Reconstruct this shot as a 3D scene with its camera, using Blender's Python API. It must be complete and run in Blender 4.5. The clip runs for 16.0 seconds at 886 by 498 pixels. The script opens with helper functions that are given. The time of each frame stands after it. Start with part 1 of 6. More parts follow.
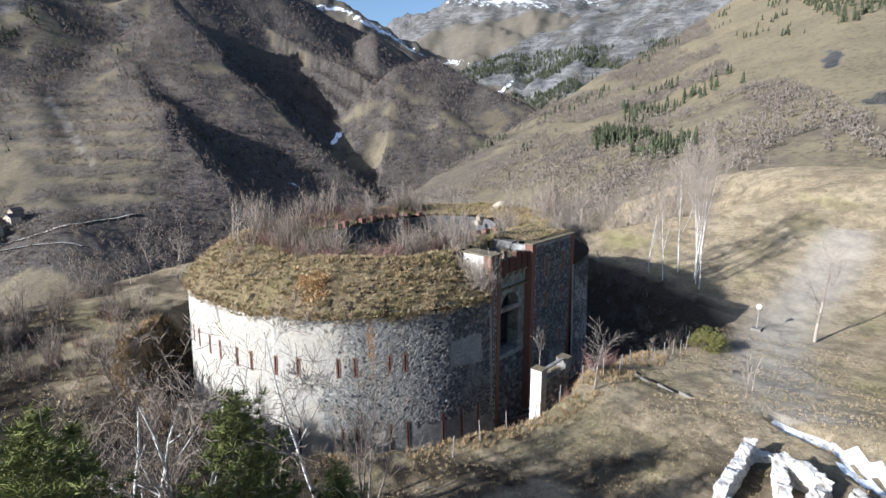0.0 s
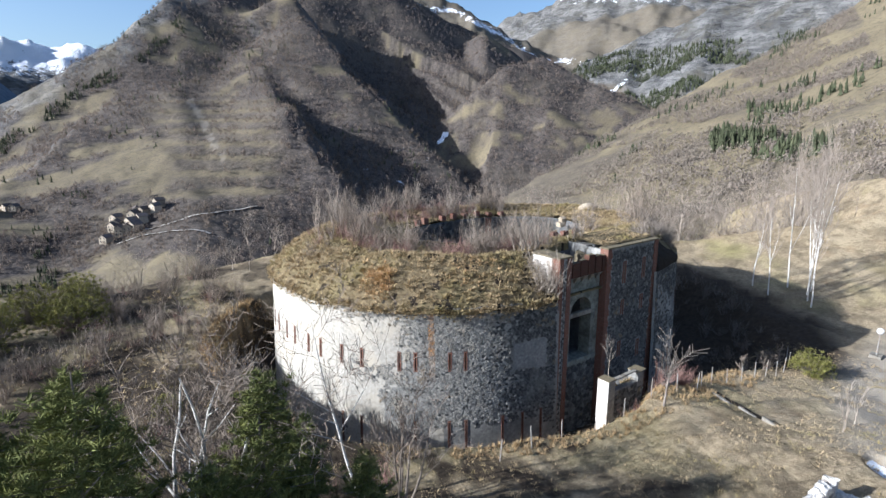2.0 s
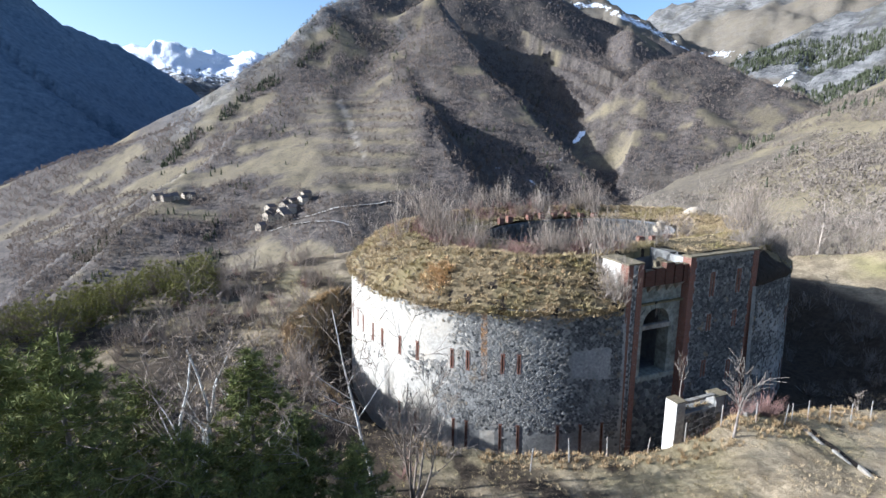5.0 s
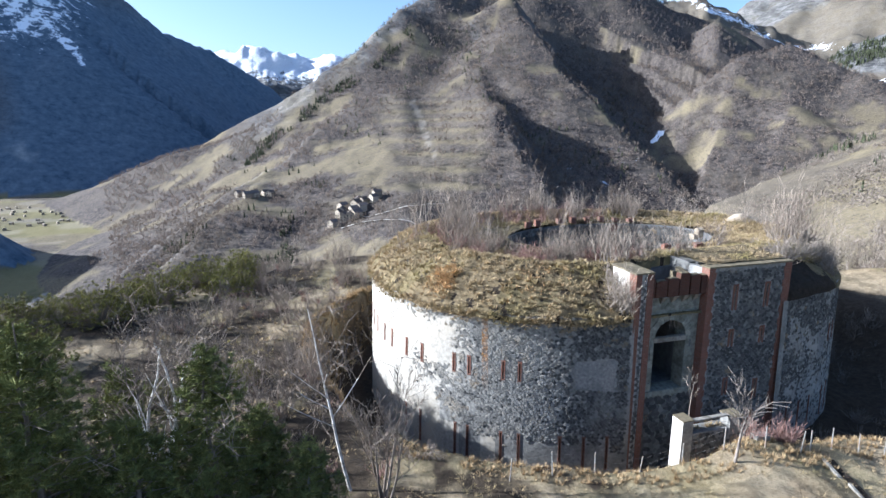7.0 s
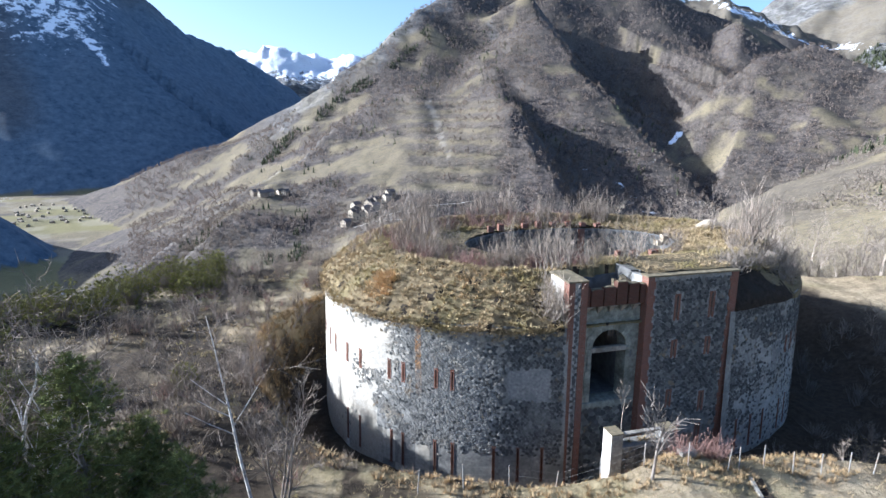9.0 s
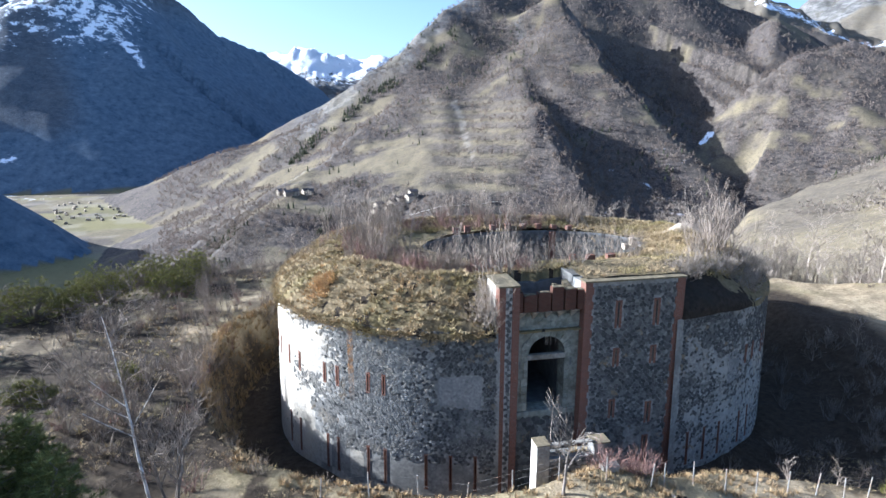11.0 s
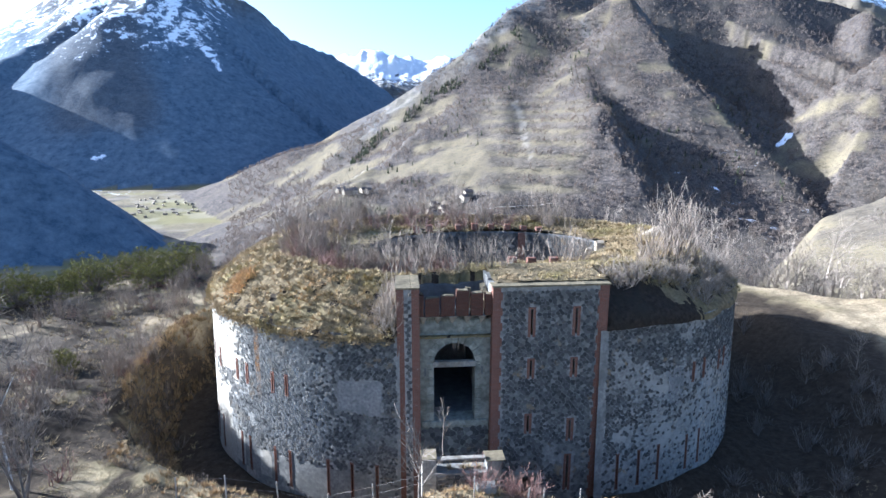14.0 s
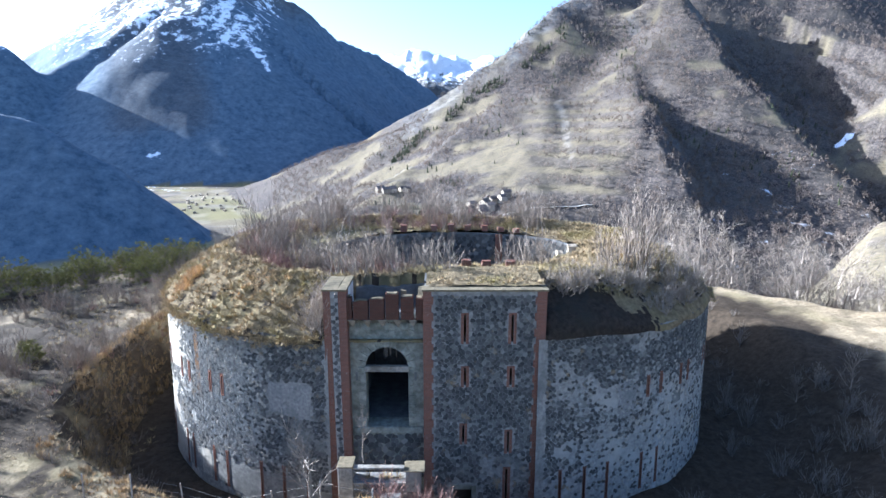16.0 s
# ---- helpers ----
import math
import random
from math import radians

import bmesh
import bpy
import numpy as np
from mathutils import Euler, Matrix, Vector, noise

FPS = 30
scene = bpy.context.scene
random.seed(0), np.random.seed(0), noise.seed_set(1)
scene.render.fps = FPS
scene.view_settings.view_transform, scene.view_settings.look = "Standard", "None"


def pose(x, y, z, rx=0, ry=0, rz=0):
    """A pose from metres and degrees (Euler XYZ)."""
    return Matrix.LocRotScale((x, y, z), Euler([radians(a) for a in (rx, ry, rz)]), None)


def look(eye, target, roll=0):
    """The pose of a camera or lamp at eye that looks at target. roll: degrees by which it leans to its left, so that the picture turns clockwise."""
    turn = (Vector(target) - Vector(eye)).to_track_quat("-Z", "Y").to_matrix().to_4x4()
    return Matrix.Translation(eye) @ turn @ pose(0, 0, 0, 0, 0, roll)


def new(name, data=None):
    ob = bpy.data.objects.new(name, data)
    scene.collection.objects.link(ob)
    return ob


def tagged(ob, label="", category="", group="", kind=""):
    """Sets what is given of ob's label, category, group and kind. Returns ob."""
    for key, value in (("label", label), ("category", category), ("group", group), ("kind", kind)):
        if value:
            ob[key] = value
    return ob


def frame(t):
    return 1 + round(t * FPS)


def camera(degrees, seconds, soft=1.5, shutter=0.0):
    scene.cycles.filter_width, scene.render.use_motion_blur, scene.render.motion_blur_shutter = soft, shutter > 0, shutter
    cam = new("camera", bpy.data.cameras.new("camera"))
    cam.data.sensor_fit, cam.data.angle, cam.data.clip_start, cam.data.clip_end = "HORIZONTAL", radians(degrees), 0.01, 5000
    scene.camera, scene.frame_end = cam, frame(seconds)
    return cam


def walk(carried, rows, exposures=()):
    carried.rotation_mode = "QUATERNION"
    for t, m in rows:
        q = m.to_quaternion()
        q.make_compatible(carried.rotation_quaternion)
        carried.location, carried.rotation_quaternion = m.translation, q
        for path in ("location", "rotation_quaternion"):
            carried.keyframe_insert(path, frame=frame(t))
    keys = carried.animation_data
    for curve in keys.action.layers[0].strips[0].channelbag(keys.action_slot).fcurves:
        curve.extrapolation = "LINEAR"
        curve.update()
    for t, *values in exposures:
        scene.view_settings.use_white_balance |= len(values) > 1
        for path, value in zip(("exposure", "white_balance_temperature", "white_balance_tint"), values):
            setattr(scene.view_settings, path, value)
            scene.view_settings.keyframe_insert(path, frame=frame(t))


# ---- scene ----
cam = camera(77.4, 16.0)
PATH = [
    (0, (-36.828, -36.961, 24.237), (-35.373, -35.659, 23.805), -0.2),
    (0.5, (-36.457, -37.366, 24.267), (-35.043, -36.019, 23.835), -0.0),
    (1, (-35.986, -37.798, 24.227), (-34.627, -36.396, 23.796), -0.0),
    (1.5, (-35.447, -38.165, 24.175), (-34.177, -36.682, 23.742), 0.0),
    (2, (-34.91, -38.487, 24.098), (-33.724, -36.935, 23.666), 0.0),
    (2.5, (-34.353, -38.801, 24.138), (-33.243, -37.194, 23.706), 0.0),
    (3, (-33.7, -39.119, 24.2), (-32.66, -37.466, 23.769), 0.1),
    (3.5, (-33.018, -39.467, 24.237), (-32.038, -37.778, 23.803), 0.1),
    (4, (-32.296, -39.762, 24.043), (-31.377, -38.039, 23.61), 0.2),
    (4.5, (-31.505, -40.13, 23.898), (-30.652, -38.374, 23.465), 0.1),
    (5, (-30.609, -40.54, 23.865), (-29.828, -38.751, 23.43), -0.0),
    (7.3, (-25.76, -42.125, 24.116), (-25.231, -40.246, 23.682), -0.2),
    (7.5, (-25.241, -42.182, 24.106), (-24.715, -40.302, 23.673), -0.2),
    (8, (-23.935, -42.415, 24.173), (-23.421, -40.531, 23.739), -0.2),
    (8.5, (-22.599, -42.652, 24.295), (-22.101, -40.764, 23.86), -0.1),
    (9, (-21.256, -42.836, 24.327), (-20.775, -40.944, 23.892), -0.0),
    (11.5, (-13.859, -43.427, 24.27), (-13.506, -41.507, 23.837), -0.1),
    (12, (-12.287, -43.433, 24.184), (-11.969, -41.506, 23.752), -0.1),
    (12.5, (-10.782, -43.447, 24.095), (-10.5, -41.514, 23.663), -0.1),
    (13, (-9.237, -43.315, 23.968), (-8.993, -41.378, 23.536), -0.0),
    (13.5, (-7.701, -43.237, 23.903), (-7.497, -41.295, 23.471), -0.0),
    (14, (-6.134, -43.107, 23.86), (-5.969, -41.161, 23.428), -0.0),
    (14.5, (-4.596, -42.979, 23.836), (-4.468, -41.031, 23.404), -0.0),
    (15, (-3.093, -42.8, 23.792), (-3.0, -40.849, 23.36), 0.1),
    (15.5, (-1.563, -42.565, 23.734), (-1.508, -40.613, 23.302), 0.1),
    (16, (-0.027, -42.281, 23.755), (-0.014, -40.329, 23.321), 0.1),
]
walk(cam, [(t, look(eye, target, roll)) for t, eye, target, roll in PATH], [(0.0, 1.12, 5480, 10), (5.0, 1.5, 5280, 10), (12.0, 1.97, 5120, 10), (16.0, 2.28, 4990, 10)])

# ---- light ----
SUN_DIR = Vector((-0.889, 0.297, 0.385)).normalized()
world = bpy.data.worlds.new("sky")
scene.world = world
world.use_nodes = True
wn = world.node_tree.nodes
sky = wn.new("ShaderNodeTexSky")
sky.sky_type, sky.sun_disc = "NISHITA", False
sky.sun_elevation = math.asin(SUN_DIR.z)
sky.sun_rotation = math.atan2(SUN_DIR.x, SUN_DIR.y)
sky.altitude, sky.air_density, sky.dust_density, sky.ozone_density = 900, 1.0, 3.4, 1.2
wn["Background"].inputs["Strength"].default_value = 0.075
world.node_tree.links.new(sky.outputs[0], wn["Background"].inputs["Color"])
sun = new("sun", bpy.data.lights.new("sun", "SUN"))
sun.data.energy, sun.data.angle, sun.data.color = 5.0, radians(0.5), (1.0, 0.94, 0.85)
sun.rotation_mode = "QUATERNION"
sun.rotation_quaternion = SUN_DIR.to_track_quat("Z", "Y")

# ---- materials ----
def node_mat(name, rough=0.9):
    m = bpy.data.materials.new(name)
    m.use_nodes = True
    nt = m.node_tree
    b = nt.nodes["Principled BSDF"]
    b.inputs["Roughness"].default_value = rough
    b.inputs["Specular IOR Level"].default_value = 0.06 if rough > 0.7 else 0.4
    return m, nt, b


def rgb(c):
    return (c[0], c[1], c[2], 1.0)


def noise_node(nt, scale, detail=5, rough=0.6, vec=None):
    n = nt.nodes.new("ShaderNodeTexNoise")
    n.inputs["Scale"].default_value, n.inputs["Detail"].default_value, n.inputs["Roughness"].default_value = scale, detail, rough
    if vec is None:
        vec = nt.nodes.new("ShaderNodeNewGeometry").outputs["Position"]
    nt.links.new(vec, n.inputs["Vector"])
    return n.outputs["Fac"]


def ramp(nt, fac, lo, hi):
    r = nt.nodes.new("ShaderNodeMapRange")
    r.inputs["From Min"].default_value, r.inputs["From Max"].default_value = lo, hi
    nt.links.new(fac, r.inputs["Value"])
    return r.outputs["Result"]


def mix(nt, fac, a, b, mode="MIX"):
    n = nt.nodes.new("ShaderNodeMix")
    n.data_type, n.blend_type = "RGBA", mode
    for sock, v in ((n.inputs["Factor"], fac), (n.inputs["A"], a), (n.inputs["B"], b)):
        if isinstance(v, bpy.types.NodeSocket):
            nt.links.new(v, sock)
        elif isinstance(v, (int, float)):
            sock.default_value = v
        else:
            sock.default_value = rgb(v)
    return n.outputs["Result"]


def bump(nt, b, height, strength, distance):
    n = nt.nodes.new("ShaderNodeBump")
    n.inputs["Strength"].default_value, n.inputs["Distance"].default_value = strength, distance
    nt.links.new(height, n.inputs["Height"])
    nt.links.new(n.outputs["Normal"], b.inputs["Normal"])
    return n


def two_tone(name, c1, c2, c3=None, fine=6.0, coarse=0.5, rough=0.9, relief=0.02, island=0.0, objrand=0.0):
    """Grain, stains and relief at two scales; pieces may differ a little from each other."""
    m, nt, b = node_mat(name, rough)
    col = mix(nt, ramp(nt, noise_node(nt, fine, 6, 0.65), 0.32, 0.68), c1, c2)
    if c3:
        col = mix(nt, ramp(nt, noise_node(nt, coarse, 5, 0.6), 0.48, 0.68), col, c3)
    for strength, kind in ((island, "g"), (objrand, "o")):
        if strength:
            src = nt.nodes.new("ShaderNodeNewGeometry").outputs["Random Per Island"] if kind == "g" else nt.nodes.new("ShaderNodeObjectInfo").outputs["Random"]
            v = nt.nodes.new("ShaderNodeMapRange")
            v.inputs["To Min"].default_value, v.inputs["To Max"].default_value = 1 - strength, 1 + strength
            nt.links.new(src, v.inputs["Value"])
            col = mix(nt, 1.0, col, v.outputs["Result"], "MULTIPLY")
    nt.links.new(col, b.inputs["Base Color"])
    if relief:
        bump(nt, b, noise_node(nt, fine * 1.7, 6, 0.7), 0.7, relief)
    return m


RUST_X = -14.75


def stone_mat(name, per_object, lit_limed=False):
    """Rubble stone: slate blue to pale grey, each piece its own tone, with lime stains."""
    m, nt, b = node_mat(name, 0.88)
    src = nt.nodes.new("ShaderNodeObjectInfo").outputs["Random"] if per_object else nt.nodes.new("ShaderNodeNewGeometry").outputs["Random Per Island"]
    cr = nt.nodes.new("ShaderNodeValToRGB")
    cr.color_ramp.interpolation = "LINEAR"
    stops = ((0.0, (0.056, 0.056, 0.056)), (0.4, (0.088, 0.086, 0.081)), (0.72, (0.118, 0.114, 0.106)), (0.92, (0.165, 0.158, 0.144)), (1.0, (0.24, 0.228, 0.204)))
    while len(cr.color_ramp.elements) < len(stops):
        cr.color_ramp.elements.new(0.5)
    for e, (p, c) in zip(cr.color_ramp.elements, stops):
        e.position, e.color = p, rgb(c)
    nt.links.new(src, cr.inputs["Fac"])
    col = mix(nt, ramp(nt, noise_node(nt, 6, 7, 0.75), 0.56, 0.84), cr.outputs["Color"], (0.22, 0.212, 0.195))
    col = mix(nt, ramp(nt, noise_node(nt, 9, 6, 0.75), 0.58, 0.8), col, (0.055, 0.054, 0.054))
    col = mix(nt, ramp(nt, noise_node(nt, 0.4, 8, 0.7), 0.56, 0.76), col, (0.25, 0.238, 0.212))
    if lit_limed:
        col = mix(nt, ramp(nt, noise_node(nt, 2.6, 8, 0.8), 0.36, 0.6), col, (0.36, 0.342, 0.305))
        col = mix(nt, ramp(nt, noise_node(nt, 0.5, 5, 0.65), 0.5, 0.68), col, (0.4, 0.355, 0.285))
    col = mix(nt, ramp(nt, noise_node(nt, 1.1, 4, 0.6), 0.62, 0.75), col, (0.27, 0.2, 0.12))
    # a rust streak that runs down from the roof's edge
    sep = nt.nodes.new("ShaderNodeSeparateXYZ")
    nt.links.new(nt.nodes.new("ShaderNodeNewGeometry").outputs["Position"], sep.inputs[0])
    near = nt.nodes.new("ShaderNodeMath")
    near.operation = "COMPARE"
    near.inputs[1].default_value, near.inputs[2].default_value = RUST_X, 0.17
    nt.links.new(sep.outputs["X"], near.inputs[0])
    streak = nt.nodes.new("ShaderNodeMath")
    streak.operation = "MULTIPLY"
    nt.links.new(near.outputs[0], streak.inputs[0])
    tall = nt.nodes.new("ShaderNodeMath")
    tall.operation = "MULTIPLY"
    nt.links.new(ramp(nt, sep.outputs["Z"], 7.2, 10.0), tall.inputs[0])
    nt.links.new(ramp(nt, noise_node(nt, 2.2, 5, 0.7), 0.36, 0.6), tall.inputs[1])
    nt.links.new(tall.outputs[0], streak.inputs[1])
    streak.use_clamp = True
    col = mix(nt, streak.outputs[0], col, (0.36, 0.2, 0.09))
    nt.links.new(col, b.inputs["Base Color"])
    b.inputs["Diffuse Roughness"].default_value = 1.0
    bump(nt, b, noise_node(nt, 11, 6, 0.7), 1.0, 0.05)
    return m


def brick_mat(name, tone=1.0):
    m, nt, b = node_mat(name, 0.9)
    tex = nt.nodes.new("ShaderNodeTexBrick")
    pos = nt.nodes.new("ShaderNodeNewGeometry").outputs["Position"]
    sep, com, add = nt.nodes.new("ShaderNodeSeparateXYZ"), nt.nodes.new("ShaderNodeCombineXYZ"), nt.nodes.new("ShaderNodeMath")
    nt.links.new(pos, sep.inputs[0])
    nt.links.new(sep.outputs["X"], add.inputs[0])
    nt.links.new(sep.outputs["Y"], add.inputs[1])
    nt.links.new(add.outputs[0], com.inputs["X"])
    nt.links.new(sep.outputs["Z"], com.inputs["Y"])
    nt.links.new(com.outputs[0], tex.inputs["Vector"])
    tex.inputs["Scale"].default_value, tex.inputs["Brick Width"].default_value, tex.inputs["Row Height"].default_value, tex.inputs["Mortar Size"].default_value = 1.0, 0.26, 0.075, 0.008
    tex.inputs["Color1"].default_value, tex.inputs["Color2"].default_value, tex.inputs["Mortar"].default_value = rgb((0.18 * tone, 0.078 * tone, 0.053 * tone)), rgb((0.125 * tone, 0.056 * tone, 0.04 * tone)), rgb((0.18 * tone, 0.14 * tone, 0.115 * tone))
    col = mix(nt, ramp(nt, noise_node(nt, 1.2, 6, 0.65), 0.45, 0.75), tex.outputs["Color"], (0.145 * tone, 0.085 * tone, 0.064 * tone))
    col = mix(nt, ramp(nt, noise_node(nt, 5, 5, 0.65), 0.62, 0.78), col, (0.32 * tone, 0.27 * tone, 0.23 * tone))
    nt.links.new(col, b.inputs["Base Color"])
    bump(nt, b, tex.outputs["Fac"], -0.6, 0.015)
    return m


def ground_mat():
    """Dry grass, bare winter woods, rock, snow and fields, by the cover of the sheet."""
    m, nt, b = node_mat("ground_cover", 0.95)
    b.inputs["Specular IOR Level"].default_value = 0.1
    at = nt.nodes.new("ShaderNodeAttribute")
    at.attribute_name = "cover"
    sep = nt.nodes.new("ShaderNodeSeparateColor")
    nt.links.new(at.outputs["Color"], sep.inputs[0])
    a2 = nt.nodes.new("ShaderNodeAttribute")
    a2.attribute_name = "cover_near"
    sp2 = nt.nodes.new("ShaderNodeSeparateColor")
    nt.links.new(a2.outputs["Color"], sp2.inputs[0])
    grass = mix(nt, ramp(nt, noise_node(nt, 2.5, 7, 0.75), 0.3, 0.7), (0.16, 0.122, 0.075), (0.44, 0.35, 0.225))
    grass = mix(nt, ramp(nt, noise_node(nt, 0.11, 6, 0.65), 0.42, 0.7), grass, (0.4, 0.325, 0.212))
    grass = mix(nt, ramp(nt, noise_node(nt, 0.35, 5, 0.7), 0.55, 0.75), grass, (0.24, 0.17, 0.1))
    grass = mix(nt, ramp(nt, noise_node(nt, 0.07, 4, 0.6), 0.6, 0.75), grass, (0.3, 0.26, 0.12))
    grass = mix(nt, ramp(nt, noise_node(nt, 1.1, 8, 0.8), 0.52, 0.68), grass, (0.115, 0.09, 0.052))
    grass = mix(nt, ramp(nt, noise_node(nt, 6.0, 6, 0.8), 0.5, 0.7), grass, (0.15, 0.115, 0.065))
    meadow = mix(nt, ramp(nt, noise_node(nt, 0.02, 8, 0.7), 0.4, 0.65), (0.19, 0.159, 0.1), (0.118, 0.098, 0.066))
    meadow = mix(nt, ramp(nt, noise_node(nt, 0.12, 8, 0.8), 0.5, 0.66), meadow, (0.07, 0.057, 0.04))
    meadow = mix(nt, ramp(nt, noise_node(nt, 0.45, 4, 0.75), 0.42, 0.66), meadow, (0.2, 0.163, 0.098))
    meadow = mix(nt, ramp(nt, noise_node(nt, 0.3, 4, 0.75), 0.55, 0.68), meadow, (0.075, 0.062, 0.042))
    far = mix(nt, sp2.outputs["Red"], meadow, grass)
    vor = nt.nodes.new("ShaderNodeTexVoronoi")
    vor.inputs["Scale"].default_value, vor.inputs["Randomness"].default_value = 0.14, 1.0
    nt.links.new(nt.nodes.new("ShaderNodeNewGeometry").outputs["Position"], vor.inputs["Vector"])
    wood = mix(nt, ramp(nt, vor.outputs["Distance"], 0.05, 0.75), (0.1, 0.085, 0.077), (0.034, 0.03, 0.029))
    wood = mix(nt, ramp(nt, noise_node(nt, 0.012, 6, 0.65), 0.45, 0.65), wood, (0.085, 0.073, 0.06))
    wood = mix(nt, ramp(nt, noise_node(nt, 0.06, 7, 0.8), 0.52, 0.78), wood, (0.125, 0.108, 0.095))
    # snowy conifers tinted blue: the distance haze is put into this base colour
    haze_conifer = mix(nt, ramp(nt, noise_node(nt, 0.05, 8, 0.8), 0.35, 0.65), (0.055, 0.085, 0.12), (0.155, 0.192, 0.235))
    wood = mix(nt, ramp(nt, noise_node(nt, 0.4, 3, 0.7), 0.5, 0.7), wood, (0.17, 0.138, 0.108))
    wood = mix(nt, at.outputs["Alpha"], wood, haze_conifer)
    # leaf litter, kept near black so that it also paints the ditch's shade
    litter_shade = mix(nt, ramp(nt, noise_node(nt, 2.2, 7, 0.75), 0.3, 0.7), (0.02, 0.016, 0.012), (0.075, 0.056, 0.037))
    wood = mix(nt, sp2.outputs["Red"], wood, litter_shade)
    col = mix(nt, sep.outputs["Red"], far, wood)
    strata = nt.nodes.new("ShaderNodeMapping")
    strata.inputs["Rotation"].default_value = (0.9, 0.35, 0.6)
    strata.inputs["Scale"].default_value = (0.012, 0.012, 0.035)
    nt.links.new(nt.nodes.new("ShaderNodeNewGeometry").outputs["Position"], strata.inputs["Vector"])
    rock = mix(nt, ramp(nt, noise_node(nt, 1.0, 10, 0.72, strata.outputs["Vector"]), 0.4, 0.62), (0.105, 0.103, 0.1), (0.26, 0.255, 0.245))
    rock = mix(nt, ramp(nt, noise_node(nt, 0.012, 8, 0.75), 0.5, 0.62), rock, (0.12, 0.112, 0.092))
    crag = noise_node(nt, 2.2, 9, 0.7, strata.outputs["Vector"])
    rock = mix(nt, ramp(nt, crag, 0.36, 0.5), (0.07, 0.07, 0.072), rock)
    col = mix(nt, sep.outputs["Green"], col, rock)
    green = mix(nt, ramp(nt, noise_node(nt, 0.3, 5, 0.7), 0.4, 0.65), (0.16, 0.15, 0.05), (0.23, 0.2, 0.08))
    col = mix(nt, sp2.outputs["Green"], col, green)
    dirt = mix(nt, ramp(nt, noise_node(nt, 1.5, 6, 0.7), 0.35, 0.65), (0.3, 0.26, 0.21), (0.4, 0.36, 0.3))
    col = mix(nt, sp2.outputs["Blue"], col, dirt)
    # the cover gives how much snow lies about; its patches have ragged edges of their own
    thaw = nt.nodes.new("ShaderNodeMath")
    thaw.operation = "ADD"
    nt.links.new(sep.outputs["Blue"], thaw.inputs[0])
    nt.links.new(noise_node(nt, 0.03, 10, 0.75), thaw.inputs[1])
    col = mix(nt, ramp(nt, thaw.outputs[0], 1.0, 1.06), col, (0.84, 0.86, 0.9))
    nt.links.new(col, b.inputs["Base Color"])
    near_b = nt.nodes.new("ShaderNodeBump")
    near_b.inputs["Strength"].default_value, near_b.inputs["Distance"].default_value = 0.9, 0.12
    nt.links.new(noise_node(nt, 3.5, 7, 0.75), near_b.inputs["Height"])
    wb = nt.nodes.new("ShaderNodeBump")
    wb.inputs["Distance"].default_value = 1.6
    wb.invert = True
    keep = nt.nodes.new("ShaderNodeMath")
    keep.operation = "MULTIPLY"
    keep.inputs[1].default_value = 0.4
    less = nt.nodes.new("ShaderNodeMath")
    less.operation = "SUBTRACT"
    less.use_clamp = True
    nt.links.new(sep.outputs["Red"], less.inputs[0])
    nt.links.new(at.outputs["Alpha"], less.inputs[1])
    nt.links.new(less.outputs[0], keep.inputs[0])
    nt.links.new(keep.outputs[0], wb.inputs["Strength"])
    nt.links.new(vor.outputs["Distance"], wb.inputs["Height"])
    nt.links.new(near_b.outputs["Normal"], wb.inputs["Normal"])
    cb = nt.nodes.new("ShaderNodeBump")
    cb.inputs["Distance"].default_value = 26.0
    nt.links.new(sep.outputs["Green"], cb.inputs["Strength"])
    nt.links.new(crag, cb.inputs["Height"])
    nt.links.new(wb.outputs["Normal"], cb.inputs["Normal"])
    nt.links.new(cb.outputs["Normal"], b.inputs["Normal"])
    return m


GROUND = ground_mat()
STONE, STONE_ONE = stone_mat("rubble_stone", False), stone_mat("rubble_stone_piece", True)
# lime-stained stone, paler still to carry sunlight on the wall's left end
LITLIME = stone_mat("sunlit_limed_stone", False, True)
MORTAR = two_tone("lime_mortar", (0.17, 0.168, 0.16), (0.33, 0.32, 0.295), (0.36, 0.34, 0.305), 3.5, 0.4, 0.92, 0.04)
# lime coat of the left end, brightened as if by the sun
LITCOAT = two_tone("sunlit_lime_coat", (0.25, 0.232, 0.2), (0.43, 0.402, 0.35), (0.4, 0.355, 0.285), 5, 0.35, 0.92, 0.03)
GREYJOINT = two_tone("grey_joints", (0.15, 0.147, 0.138), (0.31, 0.298, 0.272), (0.14, 0.137, 0.128), 5, 0.5, 0.92, 0.04)
# bare earth, darkened further so that its colour holds shade as well
SHADE_EARTH = two_tone("shade_dark_earth", (0.02, 0.016, 0.013), (0.048, 0.038, 0.029), (0.033, 0.029, 0.023), 4, 0.8, 0.98, 0.08)
PLASTER = two_tone("old_plaster", (0.13, 0.13, 0.13), (0.29, 0.282, 0.265), (0.16, 0.16, 0.157), 6, 1.3, 0.92, 0.02)
WHITE = two_tone("lime_render", (0.5, 0.47, 0.42), (0.66, 0.63, 0.58), (0.36, 0.31, 0.26), 4, 0.9, 0.92, 0.03)
BRICK, DARKBRICK = brick_mat("old_brick"), brick_mat("dark_brick", 0.5)
ASHLAR = two_tone("greenish_stone", (0.13, 0.133, 0.112), (0.3, 0.3, 0.255), (0.11, 0.11, 0.088), 3, 1.0, 0.9, 0.03, objrand=0.12)
